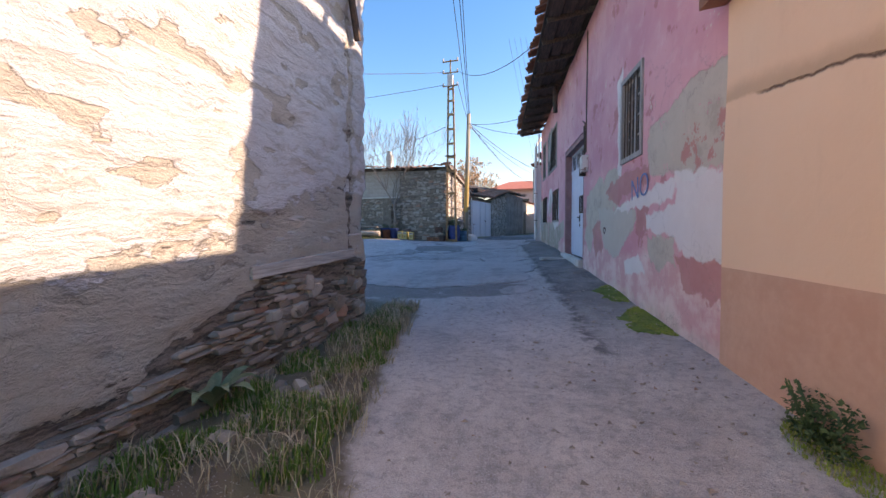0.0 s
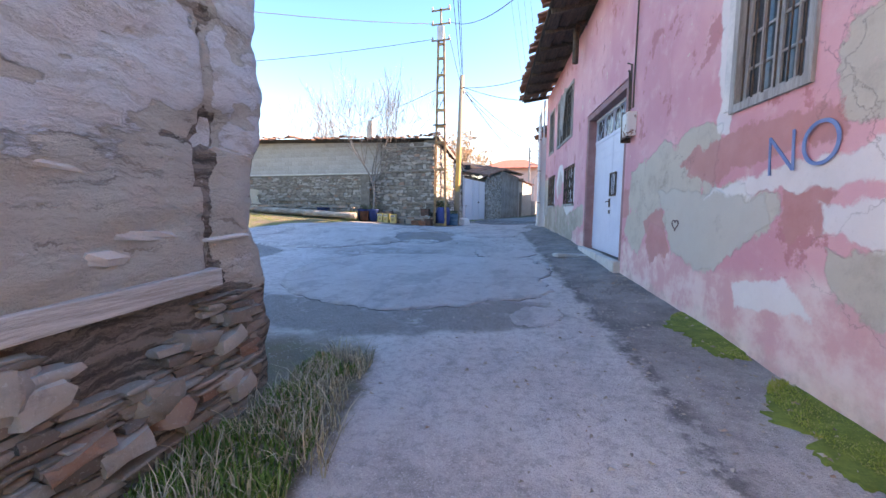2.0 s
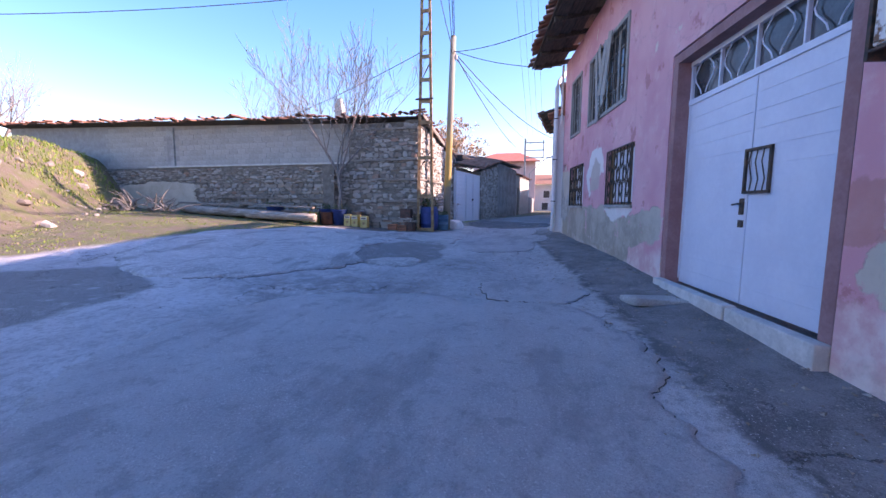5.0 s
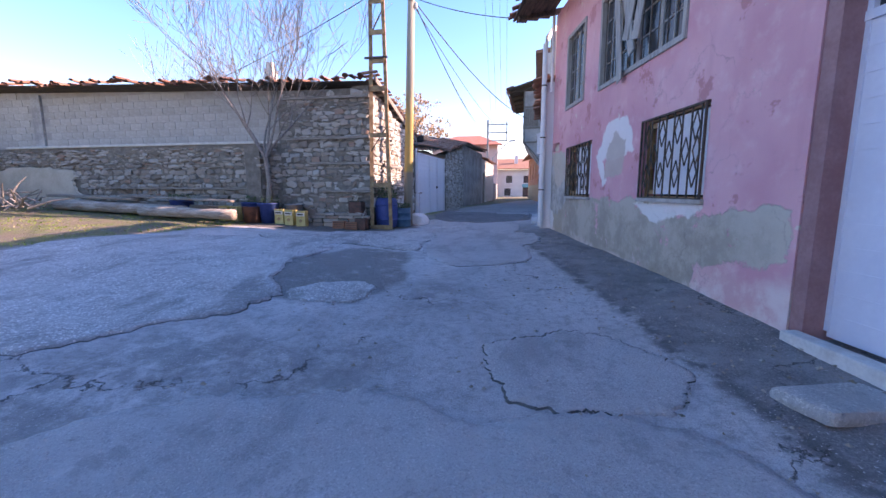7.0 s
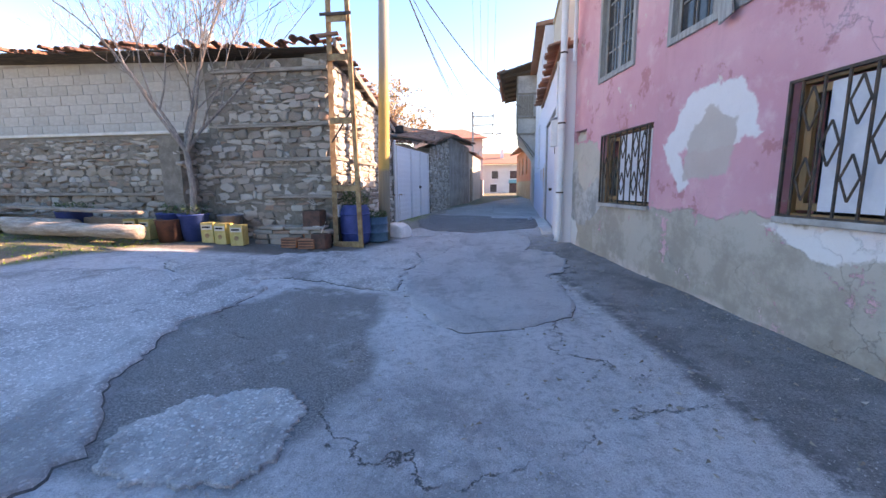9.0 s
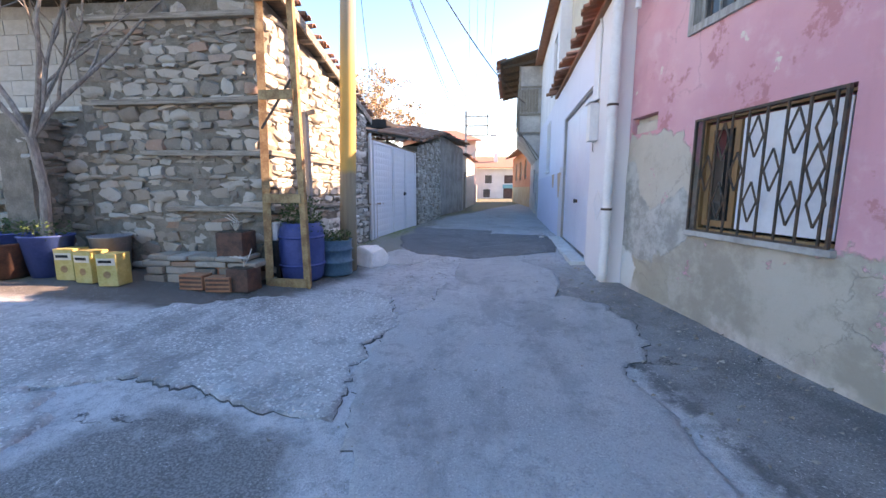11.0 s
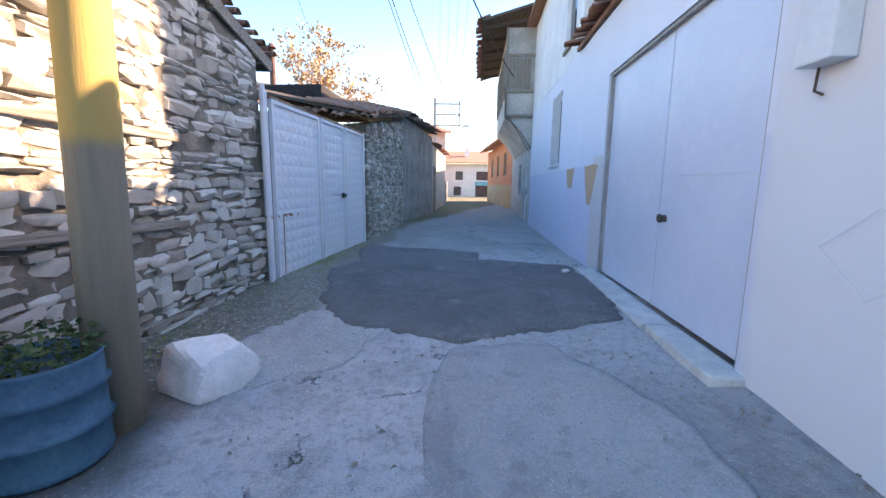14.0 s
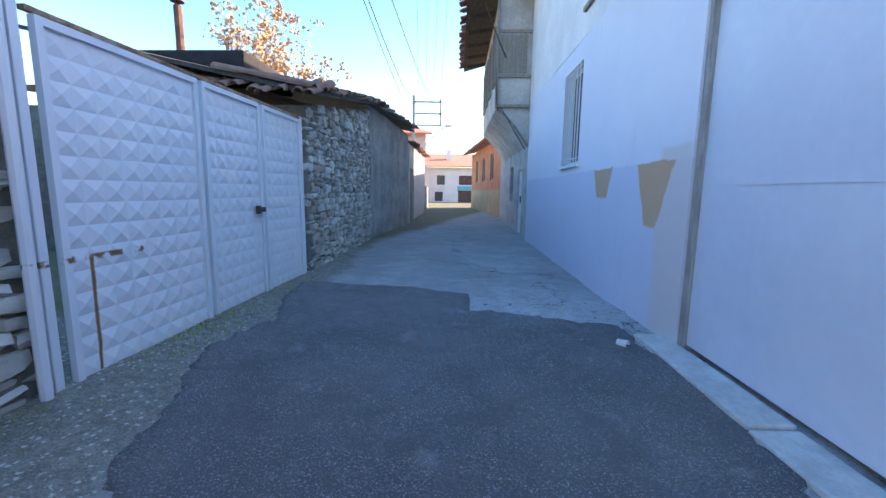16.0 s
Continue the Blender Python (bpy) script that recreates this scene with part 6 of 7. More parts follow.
wire((-5.6, 21.55, 7.2), (-4.6, 52, 7.6), 1.1)
wire((-5.6, 21.55, 7.1), (-3.6, 52, 7.9), .6)
wire(top_p, (-2.6, 20.9, 6.3), .12)
wire((-5.65, 21.5, 7.25), (-2.3, 18, 6.35), .12)
for k in range(4):
    wire((-4.9 + .5 * k, 52, 8.6), (-4.2 + .35 * k, 26, 13.5), .3, r=.008)
wire((-3.3, 52, 6.4), (-1.2, 40, 5.4), .25)
wire((-6.3, 20.4, 7.0), (-26, 30, 6.2), .6)
wire((-8.6, 33, 7.4), (-5.8, 22, 7.0), .3, r=.009)
ins = thing("eave_insulator", pose(-1.25, 12.05, 6.3), "porcelain insulator on an iron bracket at the eave", "insulator")
part("bracket", tube(((0, 0, 0), (0, 0, .35), (0, -.06, .5)), .016, 6), M_IRON, ins)
part("knob", lathe(((.03, .42), (.055, .46), (.055, .52), (.02, .56), (.001, .56)), 10), M_PORC, ins)

# ---- yard clutter by the stone wall ----
M_BLUEPL = simple("blue_plastic", (.012, .05, .19), (.03, .08, .26), 3, .6, .1, .004)
M_TEAL = simple("teal_drum_paint", (.015, .10, .17), (.04, .19, .27), 4, .5, .2, .005)
M_SOIL = simple("potting_soil", (.035, .025, .018), (.09, .07, .05), 9, .95, .8, .03)
M_LEAF = simple("dark_green_leaves", (.035, .075, .022), (.075, .13, .04), 9, .7, .2, .005)
M_YTIN = simple("yellow_oil_tin", (.46, .34, .10), (.60, .48, .20), 5, .5, .2, .005)
M_RUSTTIN = simple("rusted_tin_and_groove_shade", (.07, .035, .028), (.17, .075, .05), 6, .8, .4, .006)


def leaves(seed, rx, ry, z0, z1, count, size):
    """A loose clump of small bent leaves."""
    rng = random.Random(seed)
    bm = bmesh.new()
    for _ in range(count):
        a, r = rng.uniform(0, 6.28), rng.random() ** .5
        z = z0 + (z1 - z0) * rng.random() ** 1.2
        p = Vector((rx * r * math.cos(a), ry * r * math.sin(a), z))
        m = Matrix.Translation(p) @ Euler((rng.uniform(-1, 1), rng.uniform(-1, 1), rng.uniform(0, 6.3))).to_matrix().to_4x4()
        s = size * rng.uniform(.5, 1.3)
        vs = [bm.verts.new(m @ Vector(c)) for c in ((0, 0, 0), (s * .3, s * .5, s * .12), (0, s, 0), (-s * .3, s * .5, s * .12))]
        bm.faces.new((vs[0], vs[1], vs[2]))
        bm.faces.new((vs[0], vs[2], vs[3]))
    return bm


def gz_at(x, y, z=None):
    return (x, y, surface_z(x, y) if z is None else z)


barrel = thing("blue_barrel", pose(*gz_at(-6.28, 20.78)), "large blue plastic barrel with a dark shrub growing in it", "barrel")
part("body", lathe(((.24, 0), (.29, .06), (.315, .3), (.32, .5), (.305, .72), (.27, .84), (.255, .84), (.24, .74), (.001, .74)), 28), M_BLUEPL, barrel, smooth=True)
for z in (.22, .62):
    part("hoop", lathe(((.312, z), (.328, z + .02), (.312, z + .04)), 28), M_BLUEPL, barrel)
part("shrub", leaves(3, .3, .28, .72, 1.22, 700, .06), M_LEAF, barrel)
drum = thing("teal_drum", pose(*gz_at(-5.96, 21.24)), "short teal metal drum planted with low greenery", "drum")
part("body", lathe(((.255, 0), (.265, .02), (.26, .04), (.26, .19), (.283, .205), (.26, .22), (.26, .38), (.283, .395), (.26, .41), (.26, .53), (.27, .55), (.25, .55), (.245, .48), (.001, .48)), 28), M_TEAL, drum, smooth=True)
part("greenery", leaves(4, .25, .25, .48, .68, 420, .05), M_LEAF, drum)["kind"] = "stuff"
tub = thing("white_crate", pose(*gz_at(-6.75, 20.78)), "white plastic box standing on a dark crate", "box")
part("crate", boxes((-.2, -.16, 0, .2, .2, .55), bevel=.02), M_DARK, tub)
part("box", boxes((-.17, -.14, .552, .17, .17, .82), bevel=.025), M_PIPE, tub)

bould = bmesh.new()
bmesh.ops.create_icosphere(bould, subdivisions=4, radius=1)
for v in bould.verts:
    d = v.co.copy()
    f = 1 + .22 * noise.noise(d * 1.3 + Vector((4, 1, 0))) + .1 * noise.noise(d * 3.1) + .03 * noise.noise(d * 9)
    for nrm, lim in ((Vector((.3, -.2, .93)), .55), (Vector((-.8, -.4, .4)), .6), (Vector((.6, -.75, .2)), .62), (Vector((.1, .9, .35)), .6), (Vector((.9, .3, .3)), .66)):
        over = d.dot(nrm.normalized()) * f - lim
        if over > 0:
            f -= over * .96
    v.co = Vector((d.x * .34, d.y * .25, d.z * .27)) * f
bm_ob = mesh_object("boulder", bould, simple("white_painted_rock", (.68, .67, .65), (.84, .83, .81), 5, .85, .5, .015))
bm_ob.matrix_basis = pose(-5.6, 22.03, surface_z(-5.6, 22.03) + .14, 10, -14, 35)
tagged(bm_ob, "whitewashed boulder lying by the wooden pole", "boulder")


def oil_tin(x, y, turn, label):
    t = thing("oil_tin", pose(*gz_at(x, y), 0, 0, turn), label, "tin", "yellow oil tins")
    body = part("body", boxes((-.125, -.125, 0, .125, .125, .4), bevel=.012), M_YTIN, t)
    part("rim", frame_bars(-.125, .39, .125, .41, .012, -.126, .126), M_YTIN, body)
    part("panel", boxes((-.11, -.129, .27, .11, -.126, .36)), simple("tin_white_band", (.55, .5, .4), (.66, .6, .5), 8, .6, .1, .003), body, "worn white band")
    part("emblem", lathe(((.045, 0), (.045, .003), (.001, .003)), 16), M_BROWNWOOD, body).matrix_basis = pose(0, -.126, .15, 90, 0, 0)
    part("lettering", boxes((-.09, -.132, .3, .07, -.129, .335)), M_DARK, body)
    return t


for x, y, a in ((-9.03, 19.9, 4), (-8.71, 19.86, -3), (-8.36, 19.82, 8)):
    oil_tin(x, y, a, "square yellow oil tin with worn label, empty")
for x, y, a in ((-10.6, 19.75, 5), (-10.3, 19.8, -6)):
    oil_tin(x, y, a, "faded yellow oil tin beside the blue pots")


def pot(name, x, y, r0, r1, h, mat, label, plant=None):
    t = thing(name, pose(*gz_at(x, y)), label, "pot")
    part("body", lathe(((r0, 0), (r1, h), (r1 + .015, h + .01), (r1 + .015, h + .03), (r1 - .02, h + .03), (r1 - .03, h - .05), (.001, h - .05)), 22), mat, t, smooth=True)
    part("soil", lathe(((r1 - .03, h - .04), (r1 - .06, h - .025), (.001, h - .02)), 16), M_SOIL, t)
    if plant:
        part("greenery", leaves(int(x * 10) % 97, r1 * plant, r1 * plant, h - .03, h + .22, 260, .05), M_LEAF, t)["kind"] = "stuff"
    return t


M_GREYPL = simple("grey_plastic", (.16, .17, .19), (.24, .25, .27), 3, .6, .1, .004)
pot("blue_pot", -9.42, 19.95, .2, .28, .52, M_BLUEPL, "blue plastic tub holding the bare tree", 1.0)
pot("blue_pot", -10.0, 20.05, .24, .27, .5, M_BLUEPL, "blue plastic tub of soil by the wall", .6)
pot("dark_pot", -9.78, 19.72, .2, .24, .42, M_RUSTTIN, "dark rusty bucket in front of blue tubs")
pot("grey_pot", -8.85, 20.3, .2, .24, .5, M_GREYPL, "grey plastic bucket behind the yellow tins")
pot("blue_bowl", -12.0, 19.8, .25, .3, .45, M_BLUEPL, "blue basin with a bright green plant on the planks", 1.1)

bench = thing("stone_bench", pose(*gz_at(-7.55, 20.28)), "low bench of stacked flat stones and bricks", "bench")
zb = 0
for k, (w, h) in enumerate(((1.3, .12), (1.2, .1), (1.35, .08), (1.15, .07))):
    x = -w / 2
    while x < w / 2:
        L = RNG.uniform(.25, .5)
        part("stone", boxes((x, -.2 + RNG.uniform(-.04, .04), zb, x + L - .02, .22, zb + h * RNG.uniform(.85, 1.0)), bevel=.02), M_SLATE if k % 2 else M_STONE, bench)
        x += L
    zb += h + .004
M_HOLLOW = simple("red_hollow_brick", (.36, .13, .07), (.48, .2, .11), 6, .9, .4, .008)
for x in (-7.35, -7.0):
    t = thing("hollow_brick", pose(*gz_at(x, 19.95), 0, 0, RNG.uniform(-5, 5)), "red hollow brick lying on the ground", "brick", "hollow bricks")
    part("body", boxes((-.16, -.1, 0, .16, .1, .19), bevel=.006), M_HOLLOW, t)
    # dark raised strips paint the shade inside the brick's hollows
    for z in (.03, .085, .14):
        part("groove_shade", boxes((-.15, -.104, z, .15, -.1, z + .028)), M_RUSTTIN, t)
for x, y, w, h, lab in ((-6.98, 20.3, .36, .42, "rusted brown tin planter with dry stalks"), (-6.75, 20.05, .3, .3, "rusted square tin full of soil")):
    t = thing("rusty_tin", pose(*gz_at(x, y, surface_z(x, y) + (.3 if h > .4 else 0)), 0, 0, RNG.uniform(-8, 8)), lab, "tin")
    part("body", boxes((-w / 2, -w / 2, 0, w / 2, w / 2, h), bevel=.012), M_RUSTTIN, t)
    part("soil", boxes((-w / 2 + .02, -w / 2 + .02, h, w / 2 - .02, w / 2 - .02, h + .012)), M_SOIL, t)
    bm = bmesh.new()
    for k in range(5):
        tube(((0, 0, h), (RNG.uniform(-.06, .06), RNG.uniform(-.06, .06), h + .12), (RNG.uniform(-.14, .14), RNG.uniform(-.1, .1), h + RNG.uniform(.1, .24))), .006, 4, bm)
    part("dry_stalks", bm, M_LEDGE, t)["kind"] = "stuff"
plinth = thing("brick_plinth", pose(*gz_at(-6.98, 20.3)), "small brick plinth under the planter", "plinth")
part("brick", boxes((-.2, -.2, 0, .2, .2, .3), bevel=.012), M_HOLLOW, plinth)
tp = thing("timber_prop", pose(*gz_at(-6.35, 21.35)), "thin timber prop with a short arm standing by the wall", "prop")
part("prop", beam((0, 0, 0), (-.06, .02, 2.45), .07, .07, bevel=.008), M_GREYWOOD, tp)
part("arm", beam((-.16, .02, 2.42), (.1, .02, 2.47), .06, .06, bevel=.008), M_TIMBER, tp)

# planks and logs
M_LOG = simple("old_log", (.22, .18, .14), (.50, .44, .37), 2.5, .95, .8, .02, (1, 6, 6))
pile = thing("timber_pile", pose(*gz_at(-12.6, 19.35, surface_z(-12.6, 19.35) + .05), 0, 2.0, 0), "weathered beams and planks stacked on the ground", "timber pile")
for k, (a, b, w, h) in enumerate((((-3.1, 0, .18), (1.0, .1, .15), .34, .3), ((.0, -.3, .14), (2.7, -.2, .14), .32, .27), ((-3.6, .3, .42), (-.6, .2, .42), .4, .07), ((-1.2, .35, .5), (2.4, .1, .47), .3, .06), ((-2.8, .5, .16), (2.4, .55, .16), .3, .3))):
    if h > .2 and k < 2:
        a, b = Vector(a), Vector(b)
        part("log", tube([a.lerp(b, q / 8) + Vector((0, .02 * noise.noise((q, k, 1)), .025 * noise.noise((q, k, 5)))) for q in range(9)], [h * .5 * (1 + .12 * noise.noise((q * .9, k, 9))) for q in range(9)], 14), M_LOG, pile, "barked grey log", True)
    else:
        part("beam", beam(a, b, w, h, bevel=.02), M_TIMBER, pile)
brush = thing("brushwood", pose(*gz_at(-16.6, 18.6)), "tangled heap of cut branches by the bank", "branches")
for k in range(60):
    p = Vector((RNG.uniform(-1.8, 1.6), RNG.uniform(-.6, .5), RNG.uniform(0, .35)))
    q = p + Vector((RNG.uniform(-1, 1), RNG.uniform(-.5, .5), RNG.uniform(-.05, .6)))
    part("branch", tube((p, (p + q) / 2 + Vector((0, 0, .06)), q), [.03, .022, .012], 5), M_TIMBER, brush)
M_ROCKP = block_proto("rock", M_STONE, .2, 77, .7)
for k in range(30):
    y = RNG.uniform(10.5, 19.5)
    x = -13.2 - (y - 10.5) * .55 + RNG.uniform(-2.6, .6)
    s = RNG.uniform(.1, .42)
    ob = new("rock", M_ROCKP)
    ob.matrix_basis = pose(x, y, surface_z(x, y) + s * .12, RNG.uniform(-30, 30), RNG.uniform(-30, 30), RNG.uniform(0, 360)) @ Matrix.Diagonal((s, s * .8, s * .55, 1))
    tagged(ob, "pale rubble stone on the grassy bank", "rock", "stones on the bank")
for k in range(14):
    x, y = RNG.uniform(-2.55, -1.95), RNG.uniform(1.2, 3.4)
    s = RNG.uniform(.06, .2)
    ob = new("rock", M_ROCKP)
    ob.matrix_basis = pose(x, y, surface_z(x, y) + s * .15, RNG.uniform(-30, 30), RNG.uniform(-30, 30), RNG.uniform(0, 360)) @ Matrix.Diagonal((s, s * .8, s * .6, 1))
    tagged(ob, "grey field stone among the grass by the wall", "rock", "stones by the wall")

# pebbles and litter strewn on the lane
bm = bmesh.new()
for k in range(2600):
    y = RNG.uniform(.5, 27)
    xr = lerp(y, (0, 6.3, 16, 20.8, 21, 29), (1.9, .92, -.85, -1.72, -2, -1.5))
    x = xr - .05 - abs(RNG.gauss(0, 1.2)) if RNG.random() < .6 else RNG.uniform(-5.2, xr)
    if y < 5.5 and x < -2.2:
        continue
    s = RNG.uniform(.006, .02)
    z = surface_z(x, y) + .02 * noise.noise((x * .9, y * .9, 1)) + .012
    vs = [bm.verts.new((x + RNG.uniform(-s, s) + dx * s, y + RNG.uniform(-s, s) * .5 + dy * s, z + dz * s)) for dx, dy, dz in ((1, 0, 0), (-.5, .9, 0), (-.5, -.9, 0), (0, 0, 1))]
    for f in ((0, 1, 3), (1, 2, 3), (2, 0, 3)):
        bm.faces.new([vs[i] for i in f])
tagged(mesh_object("gravel", bm, M_STONE_J), "loose pebbles and grit strewn along the lane", "gravel", kind="stuff")
cup = thing("paper_cup", pose(-2.2, 25.55, surface_z(-2.2, 25.55) + .035, 90, 0, 40), "crushed white paper cup lying in the lane", "litter")
part("cup", lathe(((.03, 0), (.04, .09), (.042, .095), (.037, .09), (.028, .005), (.001, .005)), 14), M_PIPE, cup)
# ---- plants ----
def grass_material(name, a, b, dry):
    n = Nodes(name)
    r = n.island()
    c = n.mix(r, a, b)
    c = n.mix(n.step(n.math("FRACT", n.math("MULTIPLY", r, 17.3)), .72, .74), c, dry)
    n.b.inputs["Subsurface Weight"].default_value = 0
    return n.done(c, .7)


def grass(name, count, place, height, mat, label, seed, width=.006, lean=.5):
    rng = random.Random(seed)
    verts, faces = [], []
    for _ in range(count):
        got = place(rng)
        if got is None:
            continue
        x, y, k = got
        h = height * rng.uniform(.4, 1.3) * k
        a, w = rng.uniform(0, 6.28), width * rng.uniform(.7, 1.4)
        d = rng.uniform(.1, lean) * h
        z = surface_z(x, y) - .01
        cx, cy, lx, ly = math.cos(a) * w, math.sin(a) * w, -math.sin(a) * d, math.cos(a) * d
        b = len(verts)
        verts += [(x - cx, y - cy, z), (x + cx, y + cy, z), (x + lx * .4 - cx * .7, y + ly * .4 - cy * .7, z + h * .6), (x + lx * .4 + cx * .7, y + ly * .4 + cy * .7, z + h * .6), (x + lx, y + ly, z + h * (.95 - .3 * rng.random()))]
        faces += [(b, b + 1, b + 3, b + 2), (b + 2, b + 3, b + 4)]
    me = bpy.data.meshes.new(name)
    me.from_pydata(verts, [], faces)
    me.materials.append(mat)
    tagged(new(name, me), label, "grass", kind="stuff")


M_GRASS = grass_material("spring_grass", (.065, .14, .018), (.15, .25, .035), (.40, .35, .21))
M_DRYGRASS = grass_material("bank_grass", (.11, .21, .02), (.24, .33, .045), (.40, .34, .15))
M_MOSSBED = simple("moss_bed", (.075, .13, .02), (.16, .23, .04), 9, .95, .6, .02)
ground_patch("moss_patch", (.62, 7.5), ((.42, 8.0), (.5, 7.4), (.66, 6.85), (.85, 6.9), (.7, 7.6), (.58, 8.2)), M_MOSSBED, "bright green moss at the pink wall's foot", .012, .16, 21)
ground_patch("moss_patch", (.9, 5.75), ((.74, 6.3), (.7, 5.7), (.75, 5.15), (1.05, 5.2), (1.06, 5.7), (.95, 6.4)), M_MOSSBED, "bright green moss at the pink wall's foot", .012, .16, 22)
M_STRAW = grass_material("dry_straw", (.36, .30, .18), (.55, .48, .33), (.24, .2, .12))
M_MOSS = grass_material("moss_grass", (.17, .27, .03), (.29, .37, .06), (.33, .33, .12))


def by_left_wall(rng):
    y = rng.uniform(-2, 6.1)
    wall_x = -2.82 - .082 * (y - 3.27)
    edge = -1.76 - .3 * (y - 3.2) + .25 * noise.noise((y * 2, 0, 0))
    x = wall_x + .02 + (edge - wall_x) * rng.random()
    c = noise.noise((x * 2.2, y * 2.2, 8))
    if c < -.2 + .3 * (x > -2.15) or (y > 5.7 and x > -2.5):
        return None
    return x, y, .45 + max(0, c) * 1.2


grass("grass", 30000, by_left_wall, .19, M_GRASS, "rough green grass with dry stalks along the wall foot", 11)


def straw_left(rng):
    y = rng.uniform(1.0, 6.2)
    wall_x = -2.82 - .082 * (y - 3.27)
    edge = -1.7 - .3 * (y - 3.2) + .2 * noise.noise((y * 2.7, 3, 0))
    x = wall_x + .1 + (edge - wall_x) * rng.random()
    if noise.noise((x * 2.6, y * 2.6, 15)) < (.05 if y < 4.8 else -.4):
        return None
    return x, y, 1


grass("dry_grass", 4600, straw_left, .2, M_STRAW, "matted dry straw among the grass at the wall's foot", 19, .0035, 1.5)


def patch_right(rng):
    i = rng.choice((0, 0, 1, 1, 1, 2))
    u, w, d = ((7.5, .65, .26), (5.8, .68, .3), (2.75, .5, .3))[i]
    y = u + rng.uniform(-w, w)
    x = .92 - .182 * (y - 6.3) - .03 - d * rng.random() * math.sqrt(max(0, 1 - ((y - u) / w) ** 2))
    return x, y, 1


grass("moss", 9000, patch_right, .035, M_MOSS, "bright moss and short weeds at the pink wall's foot", 12, .004, .9)


def on_bank(rng):
    y = rng.uniform(9, 20.2)
    x = -12.7 + (y - 10.5) * .33 - rng.random() * 13
    k = min(1, max(.25, (-12.9 - (y - 10.5) * .62 - x) / 2 + .3))
    if noise.noise((x * .7, y * .7, 4)) < -.22 or rng.random() > k + .25:
        return None
    return x, y, k


grass("bank_grass", 30000, on_bank, .15, M_DRYGRASS, "sunlit grass and weeds on the earth bank", 13, .014, .8)


def gate_verge(rng):
    y = rng.uniform(21.8, 28)
    x = lerp(y, (21.8, 24.7, 28.4), (-6.5, -6.3, -5.85)) + .03 + rng.random() ** 2 * .35
    return x, y, 1


grass("verge_moss", 2500, gate_verge, .03, M_MOSS, "low moss along the stone wall's foot", 14, .004, .9)

weeds = thing("weed_bush", pose(1.4, 2.95, surface_z(1.4, 2.95) - .02), "dark leafy weed growing at the peach wall", "weed")
bm = bmesh.new()
for k in range(16):
    a = RNG.uniform(0, 6.28)
    tube(((0, 0, 0), (.08 * math.cos(a), .1 * math.sin(a), .12), (.15 * math.cos(a), .28 * math.sin(a), RNG.uniform(.15, .42))), .005, 4, bm)
part("stems", bm, M_LEAF, weeds)
part("leaves", leaves(21, .13, .3, .02, .3, 750, .04), M_LEAF, weeds)
broad = thing("broad_leaf_plant", pose(-2.68, 2.35, surface_z(-2.68, 2.35)), "broad grey-green leaves at the wall foot", "plant")
for k in range(9):
    bm = bmesh.new()
    a, L = k * .75, RNG.uniform(.25, .42)
    left, right, mid = [], [], []
    for s in range(6):
        f = s / 5
        r, z, w = L * f, .05 + .22 * math.sin(f * 2.2), .055 * math.sin(math.pi * (f * .9 + .08))
        mid.append(bm.verts.new((r * math.cos(a), r * math.sin(a), z - .012)))
        left.append(bm.verts.new((r * math.cos(a) - w * math.sin(a), r * math.sin(a) + w * math.cos(a), z)))
        right.append(bm.verts.new((r * math.cos(a) + w * math.sin(a), r * math.sin(a) - w * math.cos(a), z)))
    for s in range(5):
        bm.faces.new((left[s], mid[s], mid[s + 1], left[s + 1]))
        bm.faces.new((mid[s], right[s], right[s + 1], mid[s + 1]))
    part("leaf", bm, simple("grey_green_leaf", (.13, .18, .09), (.24, .29, .17), 8, .6, .2, .003) if k == 0 else bpy.data.materials["grey_green_leaf"], broad)

M_BARK = simple("pale_bark", (.17, .14, .12), (.34, .29, .25), 6, .9, .5, .006, (5, 5, 1))


def grow(rng, bm, tips, p, d, length, r, depth, bend=.25, lift=.15, kids=(2, 4)):
    pts, rs = [p], [r]
    q = p.copy()
    steps = 4 if depth > 1 else 3
    for s in range(steps):
        d = (d + Vector((rng.uniform(-bend, bend), rng.uniform(-bend, bend), rng.uniform(-bend, bend) * .6 + lift))).normalized()
        q = q + d * length / steps
        pts.append(q.copy())
        rs.append(max(.005, r * (1 - .55 * (s + 1) / steps)))
    tube(pts, rs, 7 if depth > 2 else (5 if depth > 1 else 3), bm, False)
    if depth == 0:
        tips.append(q)
        return
    for k in range(rng.randint(*kids)):
        f = rng.uniform(.35, 1)
        i = min(len(pts) - 2, int(f * (len(pts) - 1)))
        at = pts[i].lerp(pts[i + 1], rng.random())
        side = Vector((rng.uniform(-1, 1), rng.uniform(-1, 1), rng.uniform(-.1, .7))).normalized()
        grow(rng, bm, tips, at, (d * .55 + side * .75).normalized(), length * rng.uniform(.55, .8), rs[i] * .6, depth - 1, bend, lift, kids)
    grow(rng, bm, tips, q, d, length * .7, rs[-1], depth - 1, bend, lift, kids)


